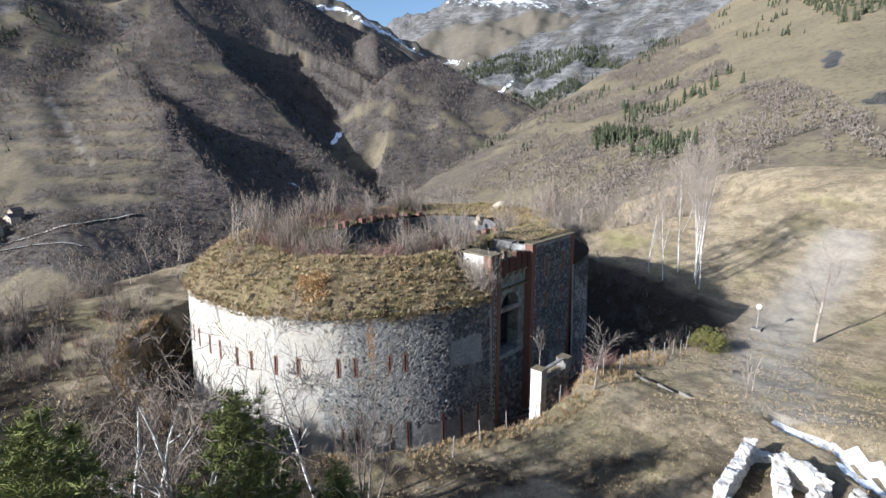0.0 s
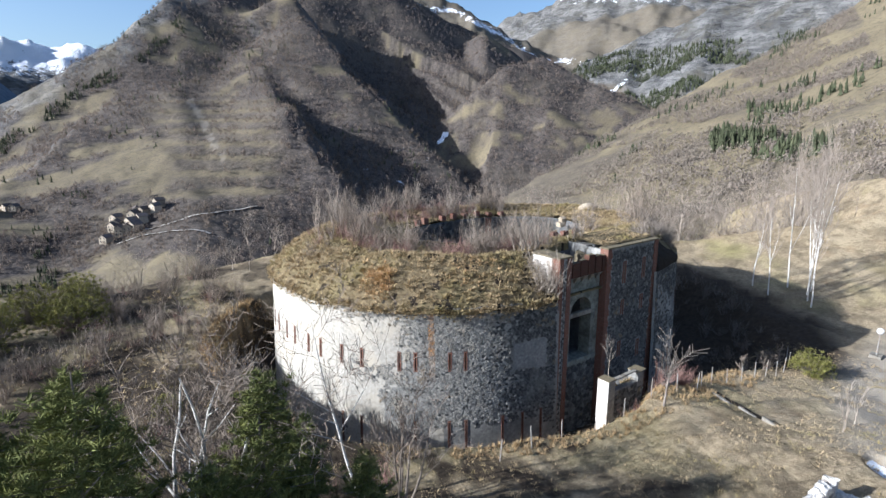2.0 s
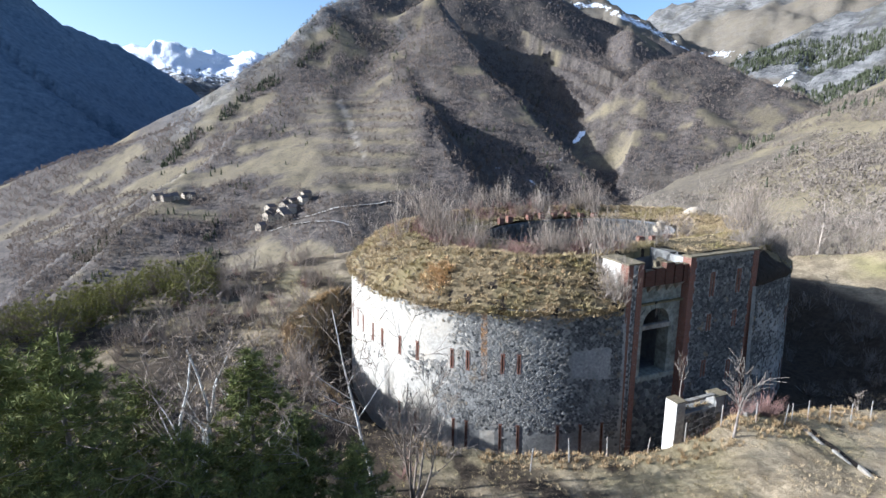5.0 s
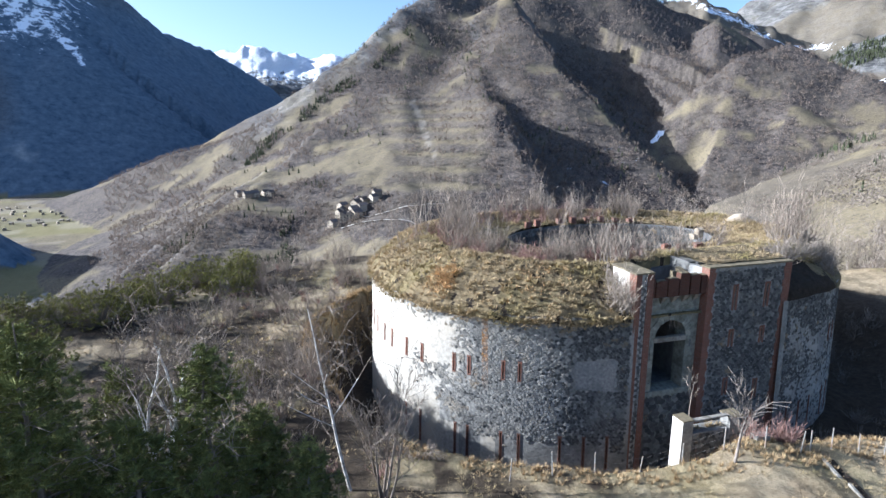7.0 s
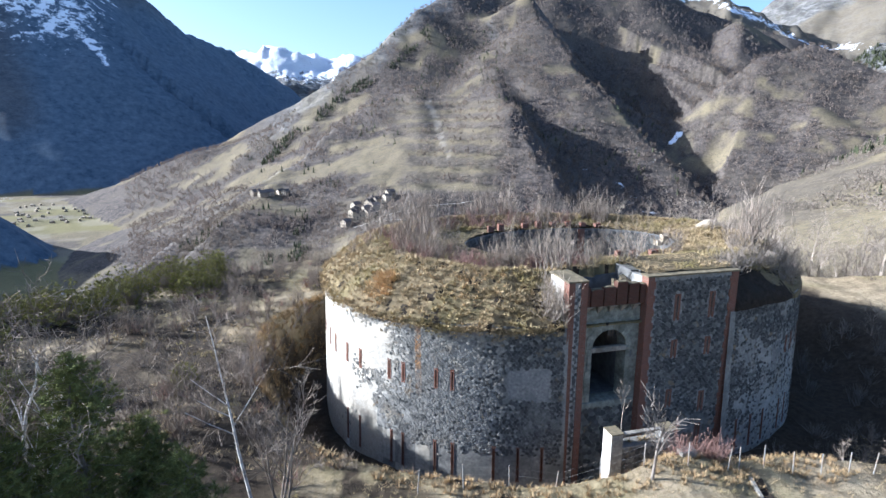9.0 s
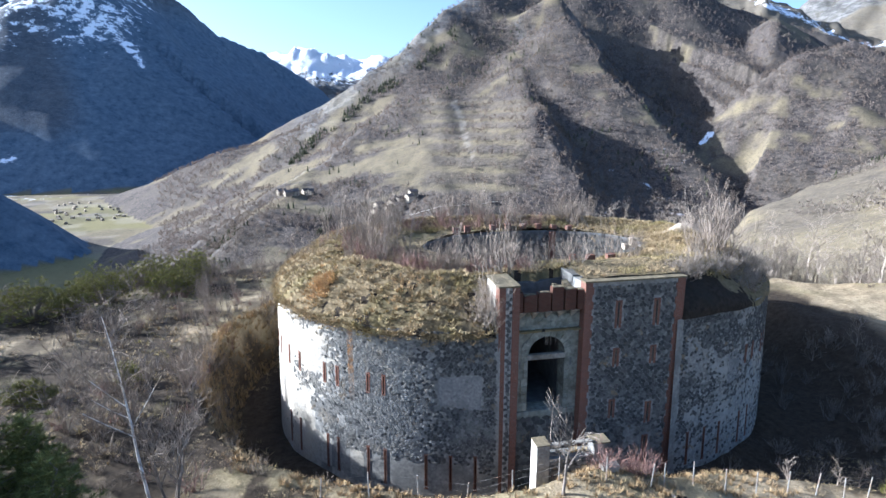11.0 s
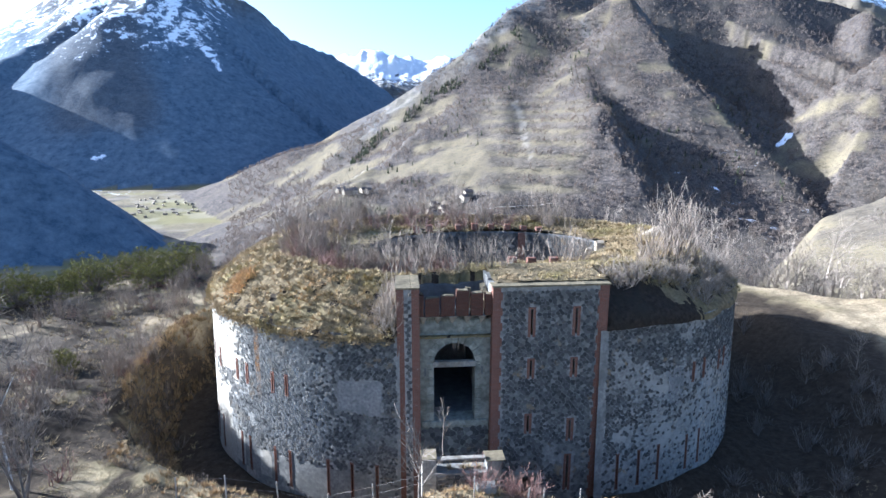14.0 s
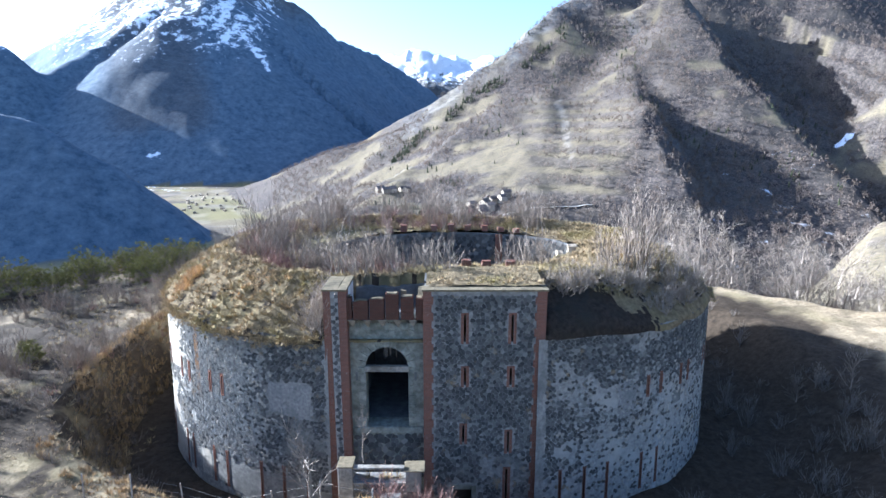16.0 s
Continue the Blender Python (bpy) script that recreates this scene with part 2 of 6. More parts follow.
CONCRETE = two_tone("weathered_concrete", (0.18, 0.165, 0.14), (0.31, 0.285, 0.245), (0.13, 0.115, 0.09), 6, 1.2, 0.92, 0.012)
CAPSTONE = two_tone("cap_slab", (0.11, 0.092, 0.06), (0.21, 0.175, 0.115), (0.08, 0.07, 0.05), 5, 1.0, 0.92, 0.015)
# masonry of rooms and court, its grey darkened to stand for their shade
DARKROOM = two_tone("shade_dark_masonry", (0.09, 0.09, 0.09), (0.16, 0.16, 0.16), None, 2, 0.6, 0.95, 0.02)
TURF = two_tone("roof_turf", (0.09, 0.068, 0.04), (0.23, 0.18, 0.105), (0.17, 0.14, 0.07), 3.0, 0.28, 0.97, 0.14)
BARK = two_tone("grey_bark", (0.12, 0.1, 0.085), (0.24, 0.21, 0.18), None, 8, 1, 0.9, 0.01, island=0.2)
TWIG = two_tone("bare_twigs", (0.15, 0.12, 0.095), (0.27, 0.224, 0.182), None, 0.7, 1, 0.9, 0, island=0.3)
REDTWIG = two_tone("reddish_twigs", (0.17, 0.1, 0.085), (0.27, 0.17, 0.14), None, 0.7, 1, 0.9, 0, island=0.3)
PALETWIG = two_tone("pale_twigs", (0.195, 0.163, 0.132), (0.33, 0.28, 0.23), None, 0.7, 1, 0.9, 0, island=0.25)
BIRCHBARK = two_tone("birch_bark", (0.5, 0.47, 0.43), (0.7, 0.67, 0.62), (0.22, 0.19, 0.165), 3, 2.6, 0.8, 0.008)
STRAW = two_tone("dry_grass_blades", (0.25, 0.185, 0.1), (0.44, 0.34, 0.2), (0.235, 0.195, 0.08), 2, 0.3, 0.95, 0, island=0.25)
BANKGRASS = two_tone("brown_bank_grass", (0.24, 0.165, 0.085), (0.48, 0.35, 0.195), (0.31, 0.215, 0.11), 2, 0.4, 0.95, 0, island=0.3)
RUSTGRASS = two_tone("rusty_dry_fern", (0.46, 0.31, 0.15), (0.62, 0.45, 0.26), None, 2, 0.5, 0.95, 0, island=0.3)
NEEDLE = two_tone("pine_needles", (0.07, 0.083, 0.028), (0.2, 0.206, 0.068), None, 1.2, 0.5, 0.75, 0, island=0.35)
JUNIPER = two_tone("juniper_needles", (0.085, 0.088, 0.026), (0.22, 0.2, 0.062), None, 1.2, 0.5, 0.8, 0, island=0.35)
SPRUCE = two_tone("far_spruce", (0.036, 0.043, 0.025), (0.068, 0.073, 0.042), None, 0.3, 0.05, 0.9, 0, island=0.35)
PALESOIL = two_tone("pale_soil", (0.3, 0.25, 0.18), (0.46, 0.39, 0.29), (0.24, 0.19, 0.13), 5, 1.2, 0.96, 0.06)
METAL = two_tone("galvanised_post", (0.2, 0.19, 0.175), (0.3, 0.285, 0.26), (0.25, 0.16, 0.1), 9, 2, 0.6, 0.002)
GLOBE = two_tone("opal_globe", (0.8, 0.8, 0.78), (0.85, 0.85, 0.84), None, 3, 1, 0.25, 0)
ROOFTILE = two_tone("slate_roof", (0.09, 0.075, 0.07), (0.16, 0.135, 0.12), None, 0.8, 0.2, 0.85, 0.01, objrand=0.3)
HOUSEWALL = two_tone("house_render", (0.28, 0.235, 0.175), (0.44, 0.38, 0.3), None, 0.8, 0.2, 0.9, 0.01, objrand=0.3)
GLASS = two_tone("dark_pane", (0.03, 0.035, 0.04), (0.05, 0.055, 0.06), None, 3, 1, 0.15, 0)
GRAVEL = two_tone("gravel_road", (0.36, 0.33, 0.29), (0.46, 0.43, 0.38), None, 0.5, 0.1, 0.95, 0.02)


# ---- noise on arrays ----
def hash01(ix, iy, seed):
    h = (ix * 374761393 + iy * 668265263 + seed * 974634723) & 0xFFFFFFFF
    h = ((h ^ (h >> 13)) * 1274126177) & 0xFFFFFFFF
    return ((h ^ (h >> 16)) & 0xFFFF) / 65535.0


def vnoise(x, y, seed=0):
    """Value noise in 0..1 on arrays."""
    fx, fy = np.floor(x), np.floor(y)
    ix, iy = fx.astype(np.int64), fy.astype(np.int64)
    u, v = x - fx, y - fy
    u, v = u * u * (3 - 2 * u), v * v * (3 - 2 * v)
    a, b = hash01(ix, iy, seed), hash01(ix + 1, iy, seed)
    c, d = hash01(ix, iy + 1, seed), hash01(ix + 1, iy + 1, seed)
    return (a * (1 - u) + b * u) * (1 - v) + (c * (1 - u) + d * u) * v


def fbm(x, y, octaves=4, seed=0, gain=0.5):
    total, amp, norm = 0, 1.0, 0
    for k in range(octaves):
        total, norm = total + amp * vnoise(x, y, seed + k), norm + amp
        x, y, amp = x * 2.03 + 17.1, y * 2.03 - 9.7, amp * gain
    return total / norm


def ridged(x, y, octaves=4, seed=0):
    total, amp, norm = 0, 1.0, 0
    for k in range(octaves):
        total, norm = total + amp * (1 - np.abs(2 * vnoise(x, y, seed + k) - 1)), norm + amp
        x, y, amp = x * 2.1 + 5.3, y * 2.1 + 8.9, amp * 0.5
    return total / norm


def smooth(a, b, v):
    t = np.clip((v - a) / (b - a), 0, 1)
    return t * t * (3 - 2 * t)


# ---- plan of the fort: a flattened oval, the entrance facing -y ----
PA, PB, PN, PX, PY = 19.78, 14.95, 2.33, -0.09, 0.39
RIM = 12.5


def oval_level(x, y):
    """Metres outside the oval, about; negative inside."""
    r = (np.abs((x - PX) / PA) ** PN + np.abs((y - PY) / PB) ** PN) ** (1 / PN)
    size = np.hypot(x - PX, y - PY)
    return size * (1 - 1 / np.maximum(r, 1e-6))


def oval_table(count=1440):
    th = np.linspace(0, 2 * np.pi, count + 1)
    c, s = np.cos(th), np.sin(th)
    x = PX + PA * np.sign(c) * np.abs(c) ** (2 / PN)
    y = PY + PB * np.sign(s) * np.abs(s) ** (2 / PN)
    run = np.r_[0, np.cumsum(np.hypot(np.diff(x), np.diff(y)))]
    return x, y, run


OX, OY, ORUN = oval_table()
GIRTH = ORUN[-1]


def oval(s):
    """Place and outward normal of the oval at s metres along it, counted from +x counterclockwise."""
    s = np.asarray(s, float) % GIRTH
    x, y = np.interp(s, ORUN, OX), np.interp(s, ORUN, OY)
    x2, y2 = np.interp((s + 0.05) % GIRTH, ORUN, OX), np.interp((s + 0.05) % GIRTH, ORUN, OY)
    x1, y1 = np.interp((s - 0.05) % GIRTH, ORUN, OX), np.interp((s - 0.05) % GIRTH, ORUN, OY)
    tx, ty = x2 - x1, y2 - y1
    n = np.hypot(tx, ty) + 1e-9
    return x, y, ty / n, -tx / n


# ---- building helpers ----
def raw_mesh(name, co, quads):
    """A mesh from an array of places and an array of quads (a row may repeat its last corner for a triangle)."""
    me = bpy.data.meshes.new(name)
    q = np.asarray(quads, np.int32)
    me.vertices.add(len(co))
    me.vertices.foreach_set("co", np.asarray(co, np.float32).ravel())
    me.loops.add(q.size)
    me.loops.foreach_set("vertex_index", q.ravel())
    me.polygons.add(len(q))
    me.polygons.foreach_set("loop_start", np.arange(0, q.size, q.shape[1], dtype=np.int32))
    me.update(calc_edges=True)
    me.shade_flat()
    return me


def grid_mesh(name, x, y, z, wrap=False, keep=None):
    """A smooth sheet from 2D arrays of places; keep tells which cells stay."""
    rows, cols = x.shape
    i = np.arange(rows * cols).reshape(rows, cols)
    if wrap:
        i = np.concatenate([i, i[:, :1]], 1)
    q = np.stack([i[:-1, :-1], i[:-1, 1:], i[1:, 1:], i[1:, :-1]], -1)
    q = q[keep] if keep is not None else q.reshape(-1, 4)
    me = raw_mesh(name, np.stack([x, y, z], -1).reshape(-1, 3), q)
    me.shade_smooth()
    return me


def thing(name, label, category, group="", kind="", at=(0, 0, 0)):
    ob = new(name)
    ob.location = at
    return tagged(ob, label, category, group, kind)


def part(name, data, material, parent=None, label=""):
    """Links a bmesh or a mesh as one mesh object under a thing or a part."""
    if isinstance(data, bmesh.types.BMesh):
        me = bpy.data.meshes.new(name)
        data.to_mesh(me)
        data.free()
        data = me
    if not data.materials:
        data.materials.append(material)
    ob = new(name, data)
    ob.parent = parent
    return tagged(ob, label) if label else ob


def add_box(bm, x0, x1, y0, y1, z0, z1, worn=0.0):
    made = bmesh.ops.create_cube(bm, size=1, matrix=Matrix.LocRotScale(((x0 + x1) / 2, (y0 + y1) / 2, (z0 + z1) / 2), None, (x1 - x0, y1 - y0, z1 - z0)))
    if worn:
        for v in made["verts"]:
            v.co += Vector([random.uniform(-worn, worn) for _ in range(3)])
    return made["verts"]


def boxes(*sizes, bevel=0.0, worn=0.0):
    bm = bmesh.new()
    for size in sizes:
        add_box(bm, *size, worn=worn)
    if bevel:
        bmesh.ops.bevel(bm, geom=bm.edges[:], offset=bevel, segments=1, affect="EDGES")
    return bm


def rough_box(x0, x1, y0, y1, z0, z1, step=0.35, rough=0.04, top=0.0):
    """A worn block: a divided box whose faces, and the top above all, are uneven."""
    bm = boxes((x0, x1, y0, y1, z0, z1))
    for axis, length in ((0, x1 - x0), (1, y1 - y0), (2, z1 - z0)):
        cuts = int(length / step)
        for k in range(1, cuts + 1):
            at = [0, 0, 0]
            at[axis] = (x0, y0, z0)[axis] + length * k / (cuts + 1)
            no = [0, 0, 0]
            no[axis] = 1
            bmesh.ops.bisect_plane(bm, geom=bm.verts[:] + bm.edges[:] + bm.faces[:], plane_co=at, plane_no=no)
    for v in bm.verts:
        n = noise.noise_vector(v.co * 1.9)
        v.co += n * rough
        if top and v.co.z > z1 - 0.3 * (z1 - z0):
            v.co.z += top * (noise.noise(v.co * 0.9) - 0.2)
    return bm


def sticks(name, seg, sides=3):
    """Tapered sticks from rows of x0 y0 z0 x1 y1 z1 r0 r1."""
    seg = np.asarray(seg, float)
    p, q, r0, r1 = seg[:, :3], seg[:, 3:6], seg[:, 6:7], seg[:, 7:8]
    d = q - p
    d /= np.linalg.norm(d, axis=1, keepdims=True) + 1e-9
    ref = np.where(np.abs(d[:, 2:3]) > 0.9, [[1.0, 0, 0]], [[0, 0, 1.0]])
    u = np.cross(d, ref)
    u /= np.linalg.norm(u, axis=1, keepdims=True) + 1e-9
    v = np.cross(d, u)
    rings = []
    for base, r in ((p, r0), (q, r1)):
        for k in range(sides):
            a = 2 * math.pi * k / sides
            rings.append(base + r * (math.cos(a) * u + math.sin(a) * v))
    co = np.stack(rings, 1).reshape(-1, 3)
    i = np.arange(len(seg))[:, None] * 2 * sides
    quads = np.concatenate([i + np.array([[k, (k + 1) % sides, sides + (k + 1) % sides, sides + k]]) for k in range(sides)])
    me = raw_mesh(name, co, quads)
    if sides > 3:
        me.shade_smooth()
    return me


def ribbons(name, seg):
    """Flat tapered twigs, each turned its own way, from rows of x0 y0 z0 x1 y1 z1 r0 r1."""
    seg = np.asarray(seg, float)
    p, q = seg[:, :3], seg[:, 3:6]
    d = q - p
    d /= np.linalg.norm(d, axis=1, keepdims=True) + 1e-9
    ref = np.random.default_rng(len(seg)).normal(0, 1, p.shape)
    u = np.cross(d, ref)
    u /= np.linalg.norm(u, axis=1, keepdims=True) + 1e-9
    a, b = u * seg[:, 6:7] * 1.35, u * seg[:, 7:8] * 1.35
    co = np.stack([p - a, p + a, q + b, q - b], 1).reshape(-1, 3)
    return raw_mesh(name, co, np.arange(len(co)).reshape(-1, 4))


def blades(name, tri):
    """Thin leaves from rows of three corners."""
    tri = np.asarray(tri, float).reshape(-1, 3)
    return raw_mesh(name, tri, np.arange(len(tri)).reshape(-1, 3))


def placed(seg, x, y, z, turn, size=1.0):
    """Sticks turned about z, scaled and moved."""
    seg = np.array(seg, float)
    c, s = math.cos(turn) * size, math.sin(turn) * size
    for k in (0, 3):
        a, b = seg[:, k].copy(), seg[:, k + 1].copy()
        seg[:, k], seg[:, k + 1], seg[:, k + 2] = c * a - s * b + x, s * a + c * b + y, seg[:, k + 2] * size + z
    seg[:, 6:] *= size
    return seg


def placed_tri(tri, x, y, z, turn, size=1.0):
    tri = np.array(tri, float).reshape(-1, 3)
    c, s = math.cos(turn) * size, math.sin(turn) * size
    return np.stack([c * tri[:, 0] - s * tri[:, 1] + x, s * tri[:, 0] + c * tri[:, 1] + y, tri[:, 2] * size + z], 1).reshape(-1, 9)


def grow(rng, start, way, length, radius, depth, out, kids=4, spread=0.6, lift=0.15, bend=0.12, pieces=3, thin=0.0):
    """A branch that bends, tapers and bears others."""
    p, d = np.array(start, float), np.array(way, float)
    for k in range(pieces):
        d = d + rng.normal(0, bend, 3) + (0, 0, lift * 0.3)
        d /= np.linalg.norm(d)
        q = p + d * length / pieces
        ra, rb = radius * (1 - 0.8 * k / pieces), radius * (1 - 0.8 * (k + 1) / pieces)
        out.append((*p, *q, max(ra, thin), max(rb, thin), depth))
        if depth > 0 and (k > 1 or pieces < 7):
            for _ in range(max(1, int(round(kids / pieces + rng.uniform(-0.5, 0.5))))):
                t = rng.uniform(0.2, 1)
                side = rng.normal(0, 1, 3)
                side -= d * (side @ d)
                side /= np.linalg.norm(side) + 1e-9
                w = d * (1 - spread * 0.5) + side * spread + (0, 0, lift)
                w /= np.linalg.norm(w)
                grow(rng, p + (q - p) * t, w, length * rng.uniform(0.4, 0.62) * (1 - 0.35 * k / pieces), rb * 0.55 + 0.1 * thin, depth - 1, out, kids, spread, lift, bend * 1.5, 4 if depth > 2 else 2, thin)
        p = q
    return out


def tuft(rng, count, high, wide, droop=0.5, width=0.02):
    """A tussock of blades."""
    rows = []
    for _ in range(count):
        a, t = rng.uniform(0, 2 * math.pi), rng.uniform(0.15, 1)
        h = high * rng.uniform(0.5, 1.1)
        b = np.array([math.cos(a), math.sin(a), 0]) * wide * 0.25 * t
        tip = b + np.array([math.cos(a) * wide * t, math.sin(a) * wide * t, h * (1 - droop * t * 0.6)])
        s = np.array([-math.sin(a), math.cos(a), 0]) * width * rng.uniform(0.6, 1.2)
        rows.append(np.concatenate([b - s, b + s, tip]))
    return np.array(rows)


# ---- terrain: one sheet from the spur under the fort to the far ranges ----
EYE = (-18.0, -42.0, 24.0)


def ridge(points, slope):
    """A ridge from (azimuth, distance, elevation) about EYE, in degrees and metres, with the fall of its flanks."""
    out = []
    for az, r, el in points:
        a = radians(az)
        out.append((EYE[0] + r * math.sin(a), EYE[1] + r * math.cos(a), EYE[2] + r * math.tan(radians(el))))
    return np.array(out), slope


CENTRAL = [
    ridge([(-9.0, 1450, -5.8), (-6.3, 1400, -4.0), (-4.1, 1350, -2.1), (-0.8, 1320, 1.3), (2.6, 1320, 3.7), (4.8, 1340, 5.6), (8.1, 1400, 6.9)], (1.3, 1.0)),
    ridge([(8.1, 1400, 6.9), (9.8, 1440, 9.2), (12.3, 1520, 10.8), (15.4, 1650, 12.3)], (1.3, 0.72)),
    ridge([(9.0, 1300, 5.0), (7.0, 1180, 1.6), (2.6, 980, -2.2), (-0.8, 840, -4.4), (-4.1, 720, -6.9), (-8.0, 640, -9.8), (-11.0, 570, -13.0)], (0.27, 1.0)),
    ridge([(15.4, 1650, 12.3), (24, 2000, 16), (31, 2000, 13.5), (35.6, 2000, 10.7), (39.8, 2050, 9.0), (43.5, 2100, 7.8), (46.9, 2100, 6.4), (50, 2100, 4.2)], 0.82),
    ridge([(14.9, 1650, 10.4), (16.8, 1420, 7.5), (19.0, 1220, 5.3)], (1.25, 0.56)),
    ridge([(19.0, 1220, 5.3), (20.2, 1080, 3.6), (21.2, 900, 1.8), (22.6, 820, -0.6), (24.6, 740, -3.6), (27, 620, -9)], (1.5, 0.46)),
    ridge([(22.5, 1551, 11.8), (23.5, 1476, 9.8), (25.2, 1381, 7.3), (27.0, 1337, 5.0), (29.8, 1282, 1.8), (33, 1247, 0.2), (36.7, 1202, -1.2), (39.4, 1167, -4.0), (41.5, 1153, -6.5)], (1.2, 0.52)),
    ridge([(27.0, 1910, 12.6), (28.2, 1840, 10.0), (30.0, 1720, 8.0), (31.8, 1580, 6.0), (32.2, 1460, 3.4)], (0.4, 0.89)),
    ridge([(40.5, 1880, 9.0), (41.2, 1630, 6.6), (41.5, 1400, 3.4)], (0.7, 0.9)),
    ridge([(12, 1200, 4.0), (12, 900, -1.0), (11.5, 660, -6.6), (10.5, 480, -12.0)], (0.28, 0.31)),
]
KNOLL = [
    ridge([(51.8, 2000, 4.0), (46.7, 1400, 6.4), (42.8, 1300, 6.0), (41.0, 1240, 4.1), (39.4, 1180, 1.4), (38.8, 1120, -1.5)], (0.8, 2.4)),
    ridge([(46.7, 1400, 6.4), (51.2, 1360, 4.1), (54.0, 1330, 2.5), (56.6, 1300, 1.4), (60, 1280, -2)], 0.55),
    ridge([(47, 1390, 5.9), (46.5, 1180, 1.4), (46.5, 1020, -2.6)], (0.5, 0.7)),
    ridge([(43, 1290, 5.4), (42.0, 1120, 0.6), (41.5, 1000, -3.5)], (0.5, 1.5)),
]
LEFT = [
    ridge([(-60, 3300, 0), (-45, 3200, 2), (-38, 3100, 3.4), (-34.5, 3050, 5.0), (-31.5, 3000, 7.0), (-29.3, 2950, 9.1), (-27.9, 2900, 10.2), (-24.5, 2700, 12.2), (-21, 2500, 13.4), (-14.8, 2650, 11.3), (-12.4, 2780, 9.7), (-9.3, 2920, 8.3), (-6.1, 3080, 6.8), (-2.2, 3280, 4.5), (0.5, 3450, 1.8), (5, 3700, -3)], (0.8, 0.86)),
    ridge([(-50, 2300, 3), (-42, 2280, 5), (-38.5, 2260, 6.5), (-36.4, 2250, 6.0), (-34.4, 2230, 4.2), (-32.7, 2200, 2.7), (-29.9, 2150, 0.4), (-28, 2100, -2.0)], 1.0),
    ridge([(-50, 1150, 4), (-36.7, 1000, 1.0), (-34.6, 980, 0.4), (-32.8, 950, -1.0), (-29.3, 920, -3.3), (-27.3, 900, -5.4), (-25.0, 880, -7.6), (-23.3, 870, -9.2)], 0.95),
    ridge([(-21, 2500, 13.4), (-19.6, 2420, 11.2), (-21.2, 2280, 8.6), (-22.1, 2150, 6.2), (-23.9, 2050, 2.7), (-24.3, 1950, -0.3), (-24, 1880, -3)], (0.95, 0.75)),
]
PEAKS = [ridge([(-12, 4200, 6), (-4.6, 4250, 6.6), (-1.9, 4200, 7.5), (0.8, 4250, 6.7), (3.2, 4300, 6.6), (5.2, 4250, 7.0), (8.2, 4300, 6.6), (14, 4300, 8)], 0.5)]
NORTH = [ridge([(38, 4000, 8.6), (44.1, 4000, 9.8), (45.5, 3950, 11.0), (48, 3900, 11.9), (52, 3850, 13.0), (56, 3900, 14), (62, 3900, 13)], 0.6),
         ridge([(34, 3000, 13.2), (38, 3000, 11.7), (41, 3000, 10.0), (44.1, 2950, 8.4), (46.5, 2900, 6.6), (48, 2850, 5)], 0.6)]
CLIFFS = [ridge([(49.6, 2000, 3.0), (51.5, 2000, 6.0), (54.6, 2000, 7.8), (57.9, 2050, 9.2), (62.5, 2050, 10.8), (66, 2050, 11.8), (72, 2050, 14), (85, 2000, 13)], 0.85),
          ridge([(54.6, 2000, 7.8), (54.3, 1850, 5.2), (54.6, 1700, 2.8), (56, 1600, 1.0)], 0.8),
          ridge([(62.5, 2050, 10.8), (60.5, 1800, 7.4), (59.6, 1600, 4.0)], 0.9)]
RANGES = (("central", CENTRAL, 0.45), ("knoll", KNOLL, 0.5), ("left", LEFT, 0.3), ("peaks", PEAKS, 2.0), ("north", NORTH, 1.3), ("cliffs", CLIFFS, 1.1))


def ridge_height(x, y, line, slope):
    best = np.full(x.shape, -1e6)
    for (ax, ay, az), (bx, by, bz) in zip(line[:-1], line[1:]):
        dx, dy = bx - ax, by - ay
        t = np.clip(((x - ax) * dx + (y - ay) * dy) / (dx * dx + dy * dy), 0, 1)
        d = np.hypot(x - ax - t * dx, y - ay - t * dy)
        fall = slope if isinstance(slope, float) else np.where(dx * (y - ay) - dy * (x - ax) > 0, slope[0], slope[1])
        best = np.maximum(best, az + t * (bz - az) - fall * (np.sqrt(d * d + 144) - 12))
    return best


def near_slope(x, y):
    """The open hillside beyond the spur on the side of the shadow: a face that climbs away to its own skyline."""
    dx, dy = x - EYE[0], y - EYE[1]
    az, r = np.degrees(np.arctan2(dx, dy)), np.hypot(dx, dy)
    stops = np.array([38, 43.3, 47, 51, 56, 59.4, 63, 67.6, 71.7, 74, 82, 95, 120.0])
    el = np.interp(az, stops, [-9.5, -6.2, -4.1, -1.7, 1.2, 2.9, 4.9, 6.9, 9.5, 10.8, 13, 13, 8])
    rr = np.interp(az, stops, [360, 430, 490, 550, 630, 690, 750, 810, 860, 900, 900, 850, 800])
    top = EYE[2] + rr * np.tan(np.radians(el))
    foot = np.interp(az, stops, [-40, -34, -29, -23, -16, -13, -9, -5, -1, 2, 6, 8, 8])
    s = np.clip((r - 130) / (rr - 130), 0, 1)
    z = foot + (top - foot) * s ** 1.25 - 0.6 * np.clip(r - rr, 0, 900)
    z = z - 1.1 * np.clip(41.0 - az, 0, 60) * r * math.pi / 180
    z = z - 900 * smooth(125, 180, np.abs(az))
    return z + s * (11 * (ridged(x / 150, y / 150, 4, 90) - 0.6) + 5 * (fbm(x / 30, y / 30, 4, 95) - 0.5))


